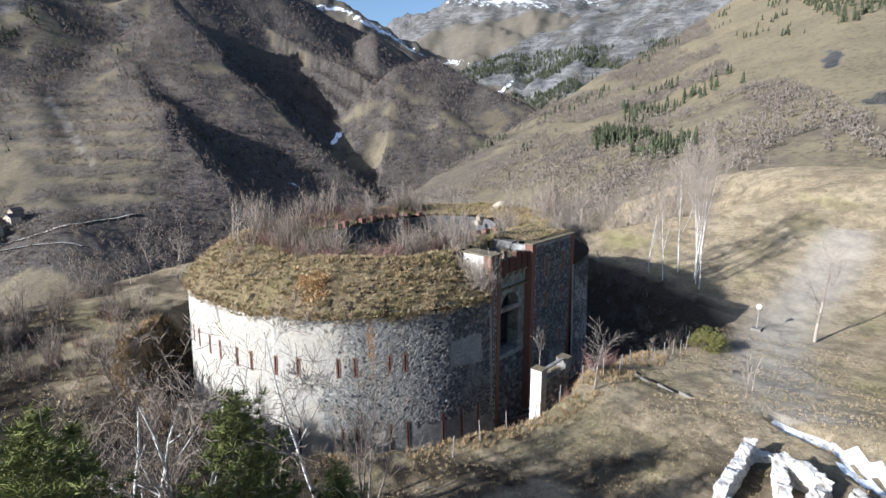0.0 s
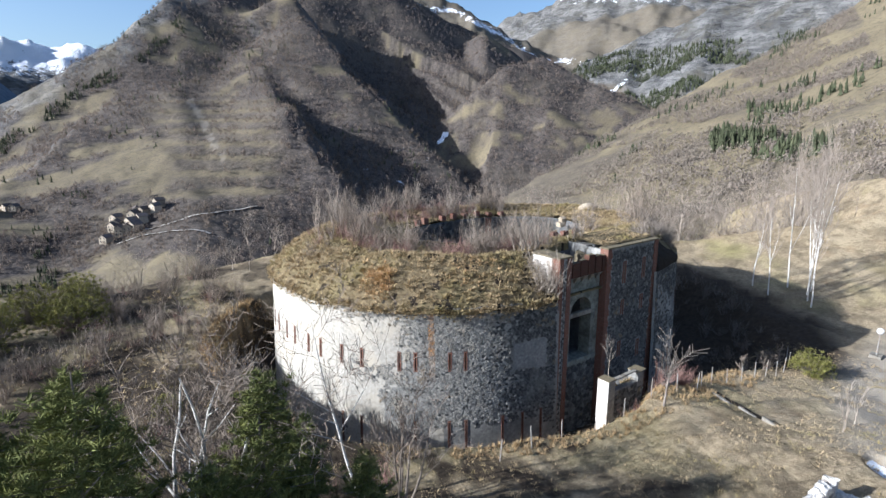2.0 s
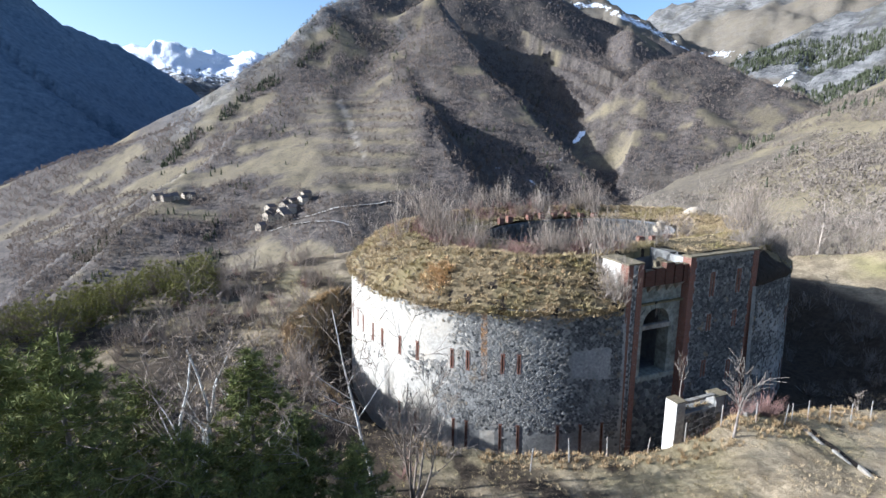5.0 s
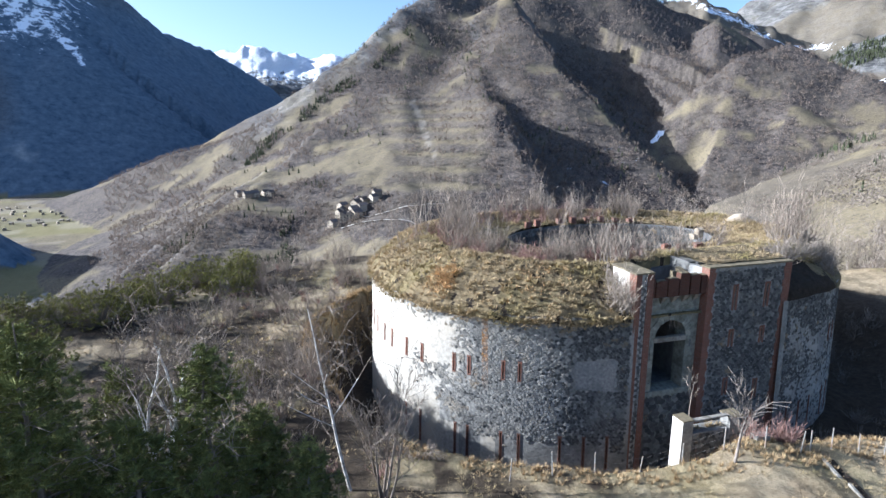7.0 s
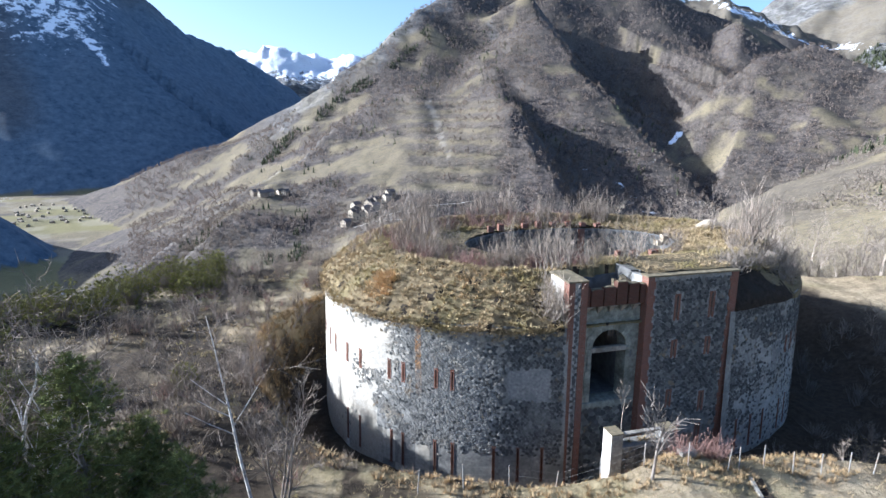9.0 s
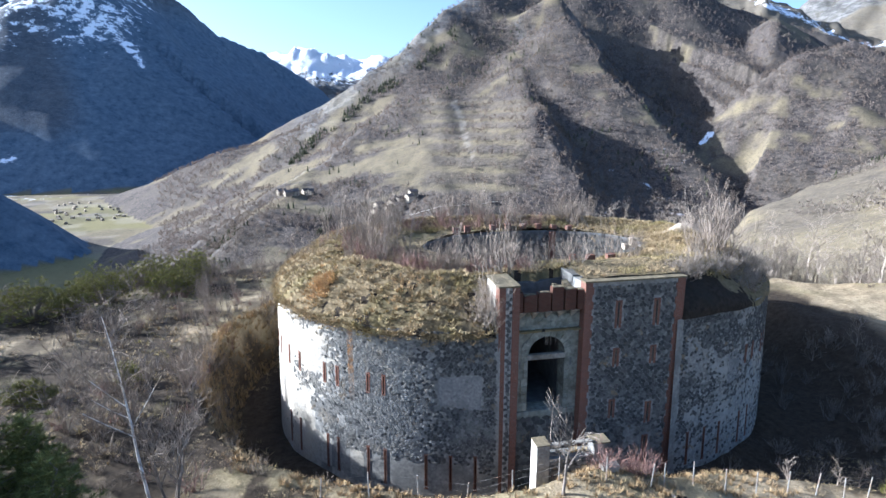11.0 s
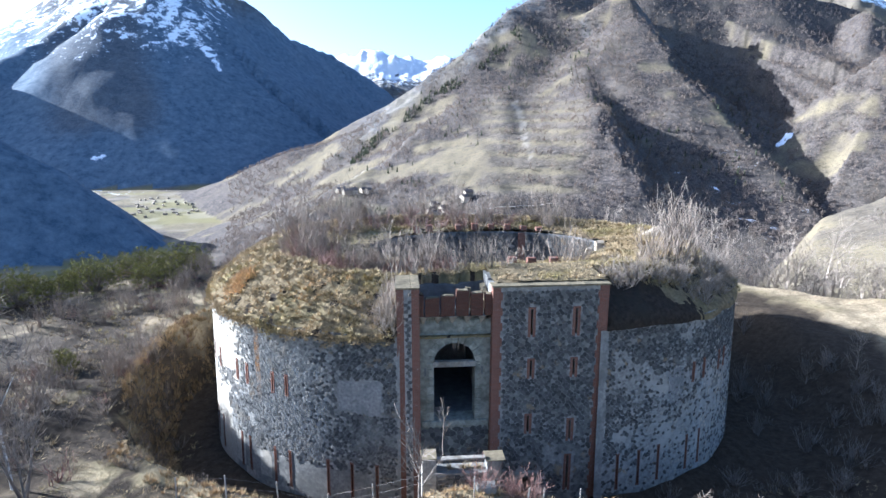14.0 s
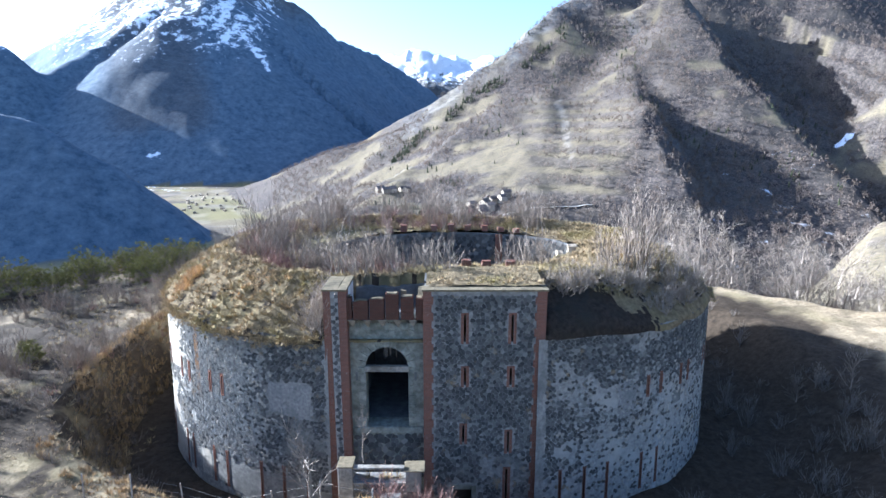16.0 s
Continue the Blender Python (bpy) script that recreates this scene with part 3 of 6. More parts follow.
def near_ground(x, y):
    """The spur that carries the fort, with its ditch."""
    z = 7.0 - 0.13 * np.clip(x + 4, 0, 22) * smooth(10, -25, y) - 0.05 * np.clip(x + 4, 0, 26) * smooth(-25, 10, y)
    z = z + 0.2 * np.clip(-y - 23, 0, 30) * smooth(14, -8, x)
    z = z + 0.16 * np.clip(-x - 25, 0, 12) * smooth(-4, -18, y)
    z = z - 0.3 * np.exp(-(((x + 12) / 6) ** 2 + ((y + 20) / 3.5) ** 2)) + 0.75 * np.exp(-(((x + 3.5) / 5) ** 2 + ((y + 21.5) / 4) ** 2))
    z = z + 15 * smooth(28, 105, x) * smooth(55, -25, y)
    far = np.hypot((x - 12) / 74, (y + 18) / 54)
    z = z - 34 * np.clip(far - 1, 0, 12) * smooth(120, 20, x) - 12 * np.clip(far - 1, 0, 12) * smooth(20, 120, x)
    z = z - 0.95 * np.clip((x - 37) * 0.69 + (y - 13) * 0.72 - 1, 0, 90) * np.clip(smooth(100, 55, x) + smooth(20, 60, y), 0, 1)
    z = z + 1.1 * (fbm(x / 14, y / 14, 4, 3) - 0.5) + 0.5 * (fbm(x / 2.2, y / 2.2, 4, 9) - 0.5)
    for sx, sy, k, far_y, end_y in ((-4.0, -32.1, 0.83, -32.0, -41), (-8.3, -35.7, 0.87, -35.5, -41)):
        z = z - 0.42 * smooth(1.3, 0.3, np.abs(x - sx - k * (y - sy))) * smooth(far_y + 0.6, far_y - 0.6, y) * smooth(end_y - 0.8, end_y + 0.4, y)
    out = oval_level(x, y)
    reach = 5.6 + 1.7 * smooth(-6, -13, y) * smooth(-2, -7, x) + 0.6 * smooth(-6, -13, y) * smooth(-7, -2, x) + 6.4 * smooth(4, 20, x) + 0.8 * (fbm(x / 5, y / 5, 3, 12) - 0.5)
    floor = 1.7 + 0.7 * (fbm(x / 3, y / 3, 4, 5) - 0.5)
    floor = np.where(out < 0, 0.6, floor)
    start = 0.42 + 0.2 * smooth(-9, -16, x) * smooth(-14, -8, y) + 0.22 * smooth(-2, -7, x) * smooth(-8, -14, y)
    cut = smooth(reach * start, reach, out)
    return np.where(out < reach, floor + (z - floor) * cut, z)


def terrain(x, y):
    rr = np.hypot(x - EYE[0], y - EYE[1])
    z = -142 + 0.018 * np.clip(rr - 900, 0, 4000) + 1.5 * (fbm(x / 60, y / 60, 3, 2) - 0.5)
    who = np.zeros(x.shape, int)
    for k, (name, ridges, scale) in enumerate(RANGES, 1):
        bend = 45 * smooth(350, 900, rr) + 90 * smooth(1800, 2600, rr)
        xw, yw = x + bend * (fbm(x / 240, y / 240, 3, 100 + k) - 0.5), y + bend * (fbm(x / 240, y / 240, 3, 110 + k) - 0.5)
        h = np.array([ridge_height(xw, yw, *one) for one in ridges])
        top = h.max(0)
        h = top + 9 * np.log(np.exp((h - top) / 9).sum(0))
        up = np.clip(h - z, 0, 150) / 150
        h = h + scale * up ** 0.5 * (52 * (ridged(xw / 260, yw / 260, 4, 40 + k) - 0.7) + 36 * (fbm(x / 80, y / 80, 6, 60 + k, 0.55) - 0.52))
        if k > 4:
            h = h + 70 * up * (ridged(xw / 170 + yw / 400, yw / 210, 6, 80 + k) - 0.68)
        who = np.where(h > z, k, who)
        z = np.maximum(z, h)
    h = near_slope(x, y)
    who = np.where(h > z, 7, who)
    z = np.maximum(z, h)
    near = near_ground(x, y)
    mine = (near > z) | (rr < 100)
    who = np.where(mine, 8, who)
    return np.where(rr < 100, near, np.maximum(z, near)), who


def bare_brow(az, el):
    """Degrees above the upper edge of the hillside's woods."""
    return el - np.interp(az, [66, 71.6, 72.6, 73.8, 77.8, 81.3, 84, 86, 95], [12, 9.2, 6.6, 4.2, 3.7, 2.1, 0.6, 0.0, -1])


def clearing(x, y, az, el):
    """How open the mountain's woods stand: above 0 a meadow, below 0 trees."""
    return 0.398 + 0.1 * smooth(8, 3, az) * smooth(-8, -4, az) * smooth(-6.5, -8, el) + 0.085 * smooth(15, 8, az) * smooth(-7, -1, az) * smooth(2, -4, el) + 0.03 * smooth(40, 44, az) - 0.05 * smooth(14, 24, az) * smooth(42, 38, az) - 0.7 * fbm(x / 95, y / 95, 4, 62) - 0.3 * fbm(x / 28, y / 28, 3, 72)


def height(x, y):
    z, _ = terrain(np.atleast_1d(np.asarray(x, float)), np.atleast_1d(np.asarray(y, float)))
    return z


az = np.radians(np.r_[np.arange(-48, 98, 0.235), np.arange(98, 312, 3.0)])
rad = np.r_[0.01, np.geomspace(1.5, 14, 24)[:-1], np.geomspace(14, 90, 165)[:-1], np.geomspace(90, 4850, 345)]
A, RR = np.meshgrid(az, rad)
gx, gy = EYE[0] + RR * np.sin(A), EYE[1] + RR * np.cos(A)
gz, who = terrain(gx, gy)
# cover: woods, rock, snow; near grass, green, bare earth
dzr = np.gradient(gz, axis=0) / np.maximum(np.gradient(RR, axis=0), 1e-3)
dza = np.gradient(gz, axis=1) / np.maximum(RR * np.gradient(A, axis=1), 1e-3)
steep = np.hypot(dzr, dza)
azd = np.degrees(A)
eld = np.degrees(np.arctan2(gz - EYE[2], RR))
f2 = fbm(gx / 150, gy / 150, 3, 25)
n1, n2, n3 = fbm(gx / 140, gy / 140, 6, 21), fbm(gx / 35, gy / 35, 5, 22), fbm(gx / 9, gy / 9, 4, 23)
wood = np.zeros(gz.shape)
rock, snow, near_g, green, bare = (np.zeros(gz.shape) for _ in range(5))
m = (who == 1) | (who == 2)
terrace = 0.5 + 0.5 * np.sin(gz / 2.6 + 3 * n1)
meadow = smooth(-0.03, 0.06, clearing(gx, gy, azd, eld) + 0.1 * (n3 - 0.5))
wood = np.where(m, 1 - 0.85 * meadow * (0.45 + 0.9 * n3), wood)
steps = np.clip(0.8 - 0.55 * smooth(0.6, 0.85, terrace) + 0.5 * (n2 - 0.5), 0, 1)
where = smooth(8, 11, azd + 3 * (n1 - 0.5)) * smooth(21, 17.5, azd + 3 * (n1 - 0.5)) * smooth(3.2, 1.5, eld + 2 * (n1 - 0.5)) * smooth(-8, -6, eld)
wood = np.where(m, wood + (steps - wood) * where, wood)
rock = np.where(m, 0.4 * smooth(1.0, 1.35, steep + 0.8 * (n2 - 0.5)) * smooth(29, 24, azd), rock)
crest_el = np.interp(azd, [-9, -6.3, -4.1, -0.8, 2.6, 4.8, 8.1, 9.8, 12.3, 15.4], [-5.8, -4.0, -2.1, 1.3, 3.7, 5.6, 6.9, 9.2, 10.8, 12.3])
rock = np.where((who == 1) & (azd < 15), np.maximum(rock, 0.55 * smooth(1.9, 0.5, crest_el - eld + 2.2 * (n2 - 0.5)) * smooth(-6, 0, azd)), rock)
# a pale landslip scar on the slope
bare = np.where((who == 1) & (np.abs(azd - 13.2 + 0.35 * (eld - 1) + 0.5 * (n2 - 0.5)) < 0.35) & (eld > -3.5) & (eld < 2.5), 0.4 * smooth(0.35, 0.55, n3), bare)
snow = np.where(m, 0.3 + 0.12 * smooth(250, 480, gz) * smooth(0.1, -0.5, dza), snow)
# ice in the shaded bed of the gorge, snow scraps on its banks
bed = np.abs(azd - 36.7 - 0.75 * (eld + 0.9) + 0.5 * (n3 - 0.5))
snow = np.where(m & (np.abs(eld + 0.95) < 0.6), np.maximum(snow, 0.95 * smooth(0.42, 0.2, bed)), snow)
snow = np.where((who == 1) & (azd > 28) & (azd < 42) & (eld < -1.6), 0.38, snow)
m = who == 3
# haze-blue forest over the left range, browner on the spur the sun reaches
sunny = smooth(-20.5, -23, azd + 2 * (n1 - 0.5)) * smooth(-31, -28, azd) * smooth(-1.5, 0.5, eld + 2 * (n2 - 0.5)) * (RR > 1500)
haze_forest = np.where(m, smooth(640, 420, gz + 160 * (n1 - 0.5)) * (1 - 0.5 * sunny), 0)
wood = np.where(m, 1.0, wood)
rock = np.where(m, smooth(380, 600, gz + 160 * (n1 - 0.5)) * 0.4, rock)
snow = np.where(m, 0.24 + 0.24 * smooth(1, 9, eld) * smooth(-11, -17, azd) + 0.2 * (f2 - 0.5) * smooth(3, 8, eld) + 0.03 * smooth(-22, -27, azd), snow)
gully = np.abs(azd + 19.6 - 0.62 * (11 - eld) + 1.2 * (f2 - 0.5))
snow = np.where(m & (eld > 5.0), np.maximum(snow, 0.56 * smooth(0.7 + 0.42 * (eld - 5.0), 0.1, gully)), snow)
# sunlit snow field at the valley's side
snow = np.where(m & (RR > 1500), np.maximum(snow, 0.62 * np.exp(-(((azd + 26.2) / 1.6) ** 2 + ((eld + 2.6) / 0.9) ** 2))), snow)
m = (who == 4) | (who == 5)
rock = np.where(m, np.where(who == 5, np.where(RR > 3300, 0.85, 0.15), 1), rock)
wood = np.where(who == 5, np.where(RR > 3300, 0.6, 0.55), wood)
snow = np.where(who == 4, 0.36 + 0.34 * smooth(3.2, 5.6, eld) + 0.25 * (f2 - 0.5), snow)
snow = np.where((who == 5) & (RR > 3300), 0.2 + 0.3 * smooth(9.5, 12, eld) + 0.34 * (f2 - 0.5), snow)
snow = np.where((who == 5) & (RR <= 3300), 0.16 + 0.4 * smooth(0.7, 0.1, np.abs(eld - np.interp(azd, [38, 41, 44.1, 46.5], [11.0, 9.5, 8.0, 6.2]))), snow)
m = who == 6
rock = np.where(m, smooth(-0.15, 0.3, smooth(110, 300, gz) + 1.5 * (f2 - 0.5)), rock)
wood = np.where(m, 0.7, wood)
snow = np.where(m, 0.2 + 0.14 * (f2 - 0.5), snow)
scree = np.abs(azd - 54.6 - 1.5 * (eld - 4.2) + 1.5 * (f2 - 0.5))
snow = np.where(m & (eld > 2.2) & (eld < 6.5), np.maximum(snow, 0.55 * smooth(0.8, 0.2, scree)), snow)
m = who == 7
open_hill = smooth(0.47, 0.56, n1 * 0.55 + n2 * 0.45 + 0.2 * (0.5 - fbm(gx / 60, gy / 60, 4, 61)))
wood = np.where(m, 0.65 - 0.6 * open_hill, wood)
brow = smooth(-0.4, 0.5, bare_brow(azd, eld) + 2 * (n2 - 0.5))
wood = np.where(m, wood * (1 - 0.92 * brow), wood)
outcrop = np.exp(-(((azd - 84.6) / 1.7) ** 2 + ((eld - 2.6) / 1.5) ** 2)) + 0.85 * np.exp(-(((azd - 80.9) / 1.1) ** 2 + ((eld - 5.3) / 1.2) ** 2)) + 0.6 * np.exp(-(((azd - 78.8) / 0.5) ** 2 + ((eld - 8.4) / 0.9) ** 2))
rock = np.where(m, smooth(0.48, 0.6, 0.5 * outcrop + 1.1 * (n2 - 0.3) * smooth(0.12, 0.5, outcrop) + 0.5 * (n3 - 0.5)), rock)
m = who == 0
fields = fbm(gx / 220, gy / 90, 3, 31)
bare = np.where(m, 0.25 * smooth(0.5, 0.56, fbm(gx / 90, gy / 60, 4, 33)), bare)
wood = np.where(m, 0.8 * smooth(0.54, 0.6, fbm(gx / 70, gy / 70, 4, 34)), wood)
green = np.where(m, 0.5 * smooth(0.45, 0.55, fields), green)
RIVER = [(EYE[0] + r * math.sin(radians(a)), EYE[1] + r * math.cos(radians(a))) for a, r in ((-22, 640), (-19.4, 725), (-16.2, 742), (-16.4, 870), (-17.4, 922), (-13.1, 985), (-10.2, 1190), (-11.2, 1480), (-9, 1700))]
river = np.full(gz.shape, 1e6)
wx, wy = gx + 30 * (n1 - 0.5), gy + 30 * (n2 - 0.5)
for (ax, ay), (bx, by) in zip(RIVER[:-1], RIVER[1:]):
    t = np.clip(((wx - ax) * (bx - ax) + (wy - ay) * (by - ay)) / ((bx - ax) ** 2 + (by - ay) ** 2), 0, 1)
    river = np.minimum(river, np.hypot(wx - ax - t * (bx - ax), wy - ay - t * (by - ay)))
bare = np.where(m & (river < 9), 1, bare)
snow = np.where((who == 0) & (RR > 1480), 0.42 + 0.3 * (n1 - 0.5), snow)
m = who == 8
near_g = np.where(m, smooth(-45, -15, gz), near_g)
level_out = oval_level(gx, gy)
# leaf litter on the slopes; in the ditch its dark colour adds shade
litter_shade = 1.2 * smooth(5.2 + 13 * smooth(6, 20, gx), 3.4 + 9 * smooth(6, 20, gx), level_out + 1.5 * (n3 - 0.5)) * smooth(-19, -14, gx) + 1.1 * smooth(5.2, 3.6, level_out) * smooth(-12, -16, gx) + 0.75 * smooth(-15, -24, gx) * smooth(-27, -20, gy) * smooth(0.4, 0.55, fbm(gx / 7, gy / 7, 4, 38)) + 0.75 * smooth(-6, -14, gx) * smooth(0.38, 0.56, fbm(gx / 2.5, gy / 2.5, 5, 39)) + 0.35 * smooth(0.48, 0.62, fbm(gx / 1.4, gy / 1.4, 4, 37))
wood = np.where(m, np.clip(litter_shade + smooth(-18, -40, gz) * smooth(0.4, 0.55, n2), 0, 1), wood)
green = np.where(m, (1 - np.clip(litter_shade, 0, 1)) * smooth(4.5, 6.0, level_out) * smooth(0.56, 0.7, fbm(gx / 11, gy / 11, 4, 36)) * (0.3 + 0.1 * smooth(0, -30, gx)), green)
path = np.abs(gy + 30.5 - 0.10 * (gx - 14) - 2.5 * np.sin(gx / 13))
bare = np.where(m & (gx > -4) & (gx < 60), np.clip(smooth(4.5, 0.8, path + 4 * (n3 - 0.5)) * 0.7, 0, 1), bare)
strip = np.abs(gx + 4.0 - 0.83 * (gy + 32.1) + 0.9 * (n3 - 0.5))
snow = np.where(m & (gy < -32.0) & (gy > -41) & (strip < 0.55), 1, snow)
snow = np.where(m & (gy < -35.5) & (gy > -41) & (np.abs(gx + 8.3 - 0.87 * (gy + 35.7) + 0.6 * (n3 - 0.5)) < 0.5), 1, snow)
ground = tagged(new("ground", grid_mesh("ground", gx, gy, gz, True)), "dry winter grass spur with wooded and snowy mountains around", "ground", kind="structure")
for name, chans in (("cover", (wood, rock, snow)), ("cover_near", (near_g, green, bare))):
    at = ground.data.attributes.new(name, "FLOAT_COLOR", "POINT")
    at.data.foreach_set("color", np.stack([*[np.clip(c, 0, 1) for c in chans], np.clip(haze_forest, 0, 1)], -1).astype(np.float32).ravel())
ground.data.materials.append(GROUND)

# ---- the fort ----
fort = thing("fort", "ruined oval rubble stone fort with brick trim, overgrown earth roof", "fort")
UP_SLITS = (52.6, 54.0, 55.9, 57.4, 59.4, 60.8, 62.8, 64.4, 67.05, 68.13, 70.4, 71.45, 97.2, 98.3, 100.3, 101.2, 104.2, 105.3)
LOW_SLITS = (62.8, 64.3, 67.2, 68.1, 70.35, 71.5, 74.1, 75.6, 77.1, 91.5, 93.0, 94.5, 97.0, 98.3)
UP_Z, LOW_Z, SLIT = (8.25, 9.42), (2.3, 4.5), 0.045
BATTER = 0.03
BAY0, BAY1 = 78.3, 90.35


def wall_place(s, z, out=0.0):
    x, y, nx, ny = oval(s)
    o = out + BATTER * (RIM - z)
    return x + nx * o, y + ny * o


def slit_at(s, z):
    """Whether a place of the wall lies in a loophole, and whether in its brick surround."""
    inside = near = np.zeros(np.broadcast(s, z).shape, bool)
    for row, (z0, z1) in ((UP_SLITS, UP_Z), (LOW_SLITS, LOW_Z)):
        for c in row:
            d = np.abs(s - c)
            inside = inside | ((d < SLIT) & (z > z0) & (z < z1))
            near = near | ((d < 0.2) & (z > z0 - 0.15) & (z < z1 + 0.15))
    return inside, near


def wall_sheet(out):
    ss = np.arange(0, GIRTH, 0.5)
    edges = np.array([c + k * SLIT for c in UP_SLITS + LOW_SLITS for k in (-1, 1)])
    ss = np.sort(np.r_[ss[[np.min(np.abs(edges - v)) > 0.12 for v in ss]], edges])
    zz = np.sort(np.r_[np.array([0.2, 1.0, 1.7]), LOW_Z, np.arange(5.2, 8, 0.9), UP_Z, [10.3, 11.3, RIM]])
    S, Z = np.meshgrid(ss, zz)
    x, y = wall_place(S, Z, out)
    mid_s = (S[:-1] + np.roll(S, -1, 1)[:-1]) / 2
    mid_z = (Z[:-1] + Z[1:]) / 2
    keep = ~slit_at(mid_s, mid_z)[0] & ~((mid_s > BAY0 + 0.3) & (mid_s < BAY1 - 0.3))
    me = grid_mesh("wall", x, y, Z, True, keep)
    return me


wall = part("wall", wall_sheet(0.0), LITCOAT, fort, "curved rubble masonry wall")
wall.data.materials.append(GREYJOINT)
wall.data.materials.append(MORTAR)
# bright coat where the sun strikes, greyer joints beyond: light put into colour
spot = np.array([p.center for p in wall.data.polygons])
wall.data.polygons.foreach_set("material_index", np.where(spot[:, 0] < -16.2 + 5 * (vnoise(spot[:, 0] * 0.9, spot[:, 2] * 0.7, 6) - 0.5), 0, np.where((spot[:, 0] > 6) & (spot[:, 2] < 9.5 + 5 * (vnoise(spot[:, 0] * 0.9, spot[:, 2] * 0.7, 8) - 0.7)), 2, 1)).astype(np.int32))
bm = bmesh.new()
# the wall's back and its top, a good two metres in
ring = []
for s in np.arange(0, GIRTH, 1.0):
    x, y, nx, ny = (float(v) for v in oval(s))
    ring.append([bm.verts.new((x + nx * d, y + ny * d, z)) for d, z in ((0.0, RIM - 0.01), (-2.2, RIM - 0.01), (-2.2, 0.2))])
for k, a in enumerate(ring):
    if BAY0 - 0.5 < k < BAY1 + 0.5:
        continue
    b = ring[(k + 1) % len(ring)]
    for j in range(2):
        bm.faces.new((a[j], a[j + 1], b[j + 1], b[j]))
part("wall_core", bm, MORTAR, fort)


def loophole(s, z0, z1, brick):
    """A slit with brick jambs, going a metre into the wall."""
    x, y, nx, ny = (float(v) for v in oval(s))
    t = Vector((-ny, nx, 0))
    n = Vector((nx, ny, 0))

    def at(u, o, z):
        return Vector((x, y, 0)) + t * u + n * (o + BATTER * (RIM - z)) + Vector((0, 0, z))

    def slab(name, outline, front, back):
        """A block from its outline on the wall's face."""
        bm = bmesh.new()
        rings = [[bm.verts.new(at(u, o, zz)) for u, zz in outline] for o in (front, back)]
        bm.faces.new(rings[0])
        for k in range(len(outline)):
            j = (k + 1) % len(outline)
            bm.faces.new((rings[0][k], rings[1][k], rings[1][j], rings[0][j]))
        bmesh.ops.recalc_face_normals(bm, faces=bm.faces[:])
        return part(name, bm, BRICK, hole)

    hole = new("loophole")
    hole.parent = fort
    tagged(hole, "narrow loophole with red brick jambs" if brick else "tall narrow loophole with thin brick jambs")
    for side in (-1, 1):
        z, outer = z0 - 0.1, []
        while z < z1 + 0.1:
            top = min(z + random.uniform(0.16, 0.26), z1 + 0.12)
            w = SLIT + (random.choice((0.07, 0.08, 0.1)) if brick else 0.05)
            outer += [(side * w, z), (side * w, top)]
            z = top + 0.001
        slab("jamb", [(side * SLIT, z0 - 0.1)] + outer + [(side * SLIT, z1 + 0.12)], 0.035, -0.12)
    slab("lintel", [(-0.12, z1), (0.12, z1), (0.12, z1 + 0.08), (-0.12, z1 + 0.08)], 0.04, -0.12)
    slab("sill", [(-0.12, z0 - 0.07), (0.12, z0 - 0.07), (0.12, z0), (-0.12, z0)], 0.04, -0.12)
    bm = bmesh.new()
    vs = [bm.verts.new(at(u, o, zz)) for o in (0.0, -1.0) for u, zz in ((-SLIT, z0), (SLIT, z0), (SLIT, z1), (-SLIT, z1))]
    for f in ((0, 4, 5, 1), (1, 5, 6, 2), (2, 6, 7, 3), (3, 7, 4, 0), (4, 7, 6, 5)):
        bm.faces.new([vs[i] for i in f])
    part("reveal", bm, BRICK, hole)


for s in UP_SLITS:
    loophole(s, *UP_Z, True)
for s in LOW_SLITS:
    loophole(s, *LOW_Z, False)

# plaster that still clings to the wall
def plaster_at(s, z):
    """How much of the wall's face is still plastered, 0 to 1."""
    v = 0.9 * smooth(0.57, 0.66, fbm(s / 5.0, z / 2.5, 4, 71)) * np.maximum(smooth(72, 68, s), smooth(90, 92, s))
    v = np.maximum(v, smooth(91.0, 92.5, s) * smooth(10.2, 8.6, z) * smooth(0.4, 0.56, fbm(s / 3.0, z / 1.8, 4, 72)))
    v = np.maximum(v, smooth(5.0, 3.2, z) * smooth(0.36, 0.52, fbm(s / 2.4, z / 1.6, 4, 75)))
    v = np.maximum(v, 0.75 * smooth(70, 60, s))
    v = np.maximum(v, 0.8 * smooth(72, 64, s) * smooth(0.35, 0.5, fbm(s / 2.5, z / 2.0, 4, 73)))
    return np.minimum(v, np.where(s > 80, 0.56, 1.0))


def patch(s0, s1, z0, z1, name, material, label):
    ss, zz = np.linspace(s0, s1, 12), np.linspace(z0, z1, 8)
    S, Z = np.meshgrid(ss, zz)
    S, Z = S + 0.32 * (vnoise(S * 2.1, Z * 2.1, 4) - 0.5), Z + 0.32 * (vnoise(S * 2.3, Z * 2.3, 5) - 0.5)
    x, y = wall_place(S, Z, 0.024)
    part(name, grid_mesh(name, x, y, Z), material, fort, label)


patch(74.9, 77.35, 7.8, 9.7, "plaster_patch", PLASTER, "square patch of pale grey plaster")
patch(95.0, 96.2, 7.2, 9.5, "plaster_patch", PLASTER, "")


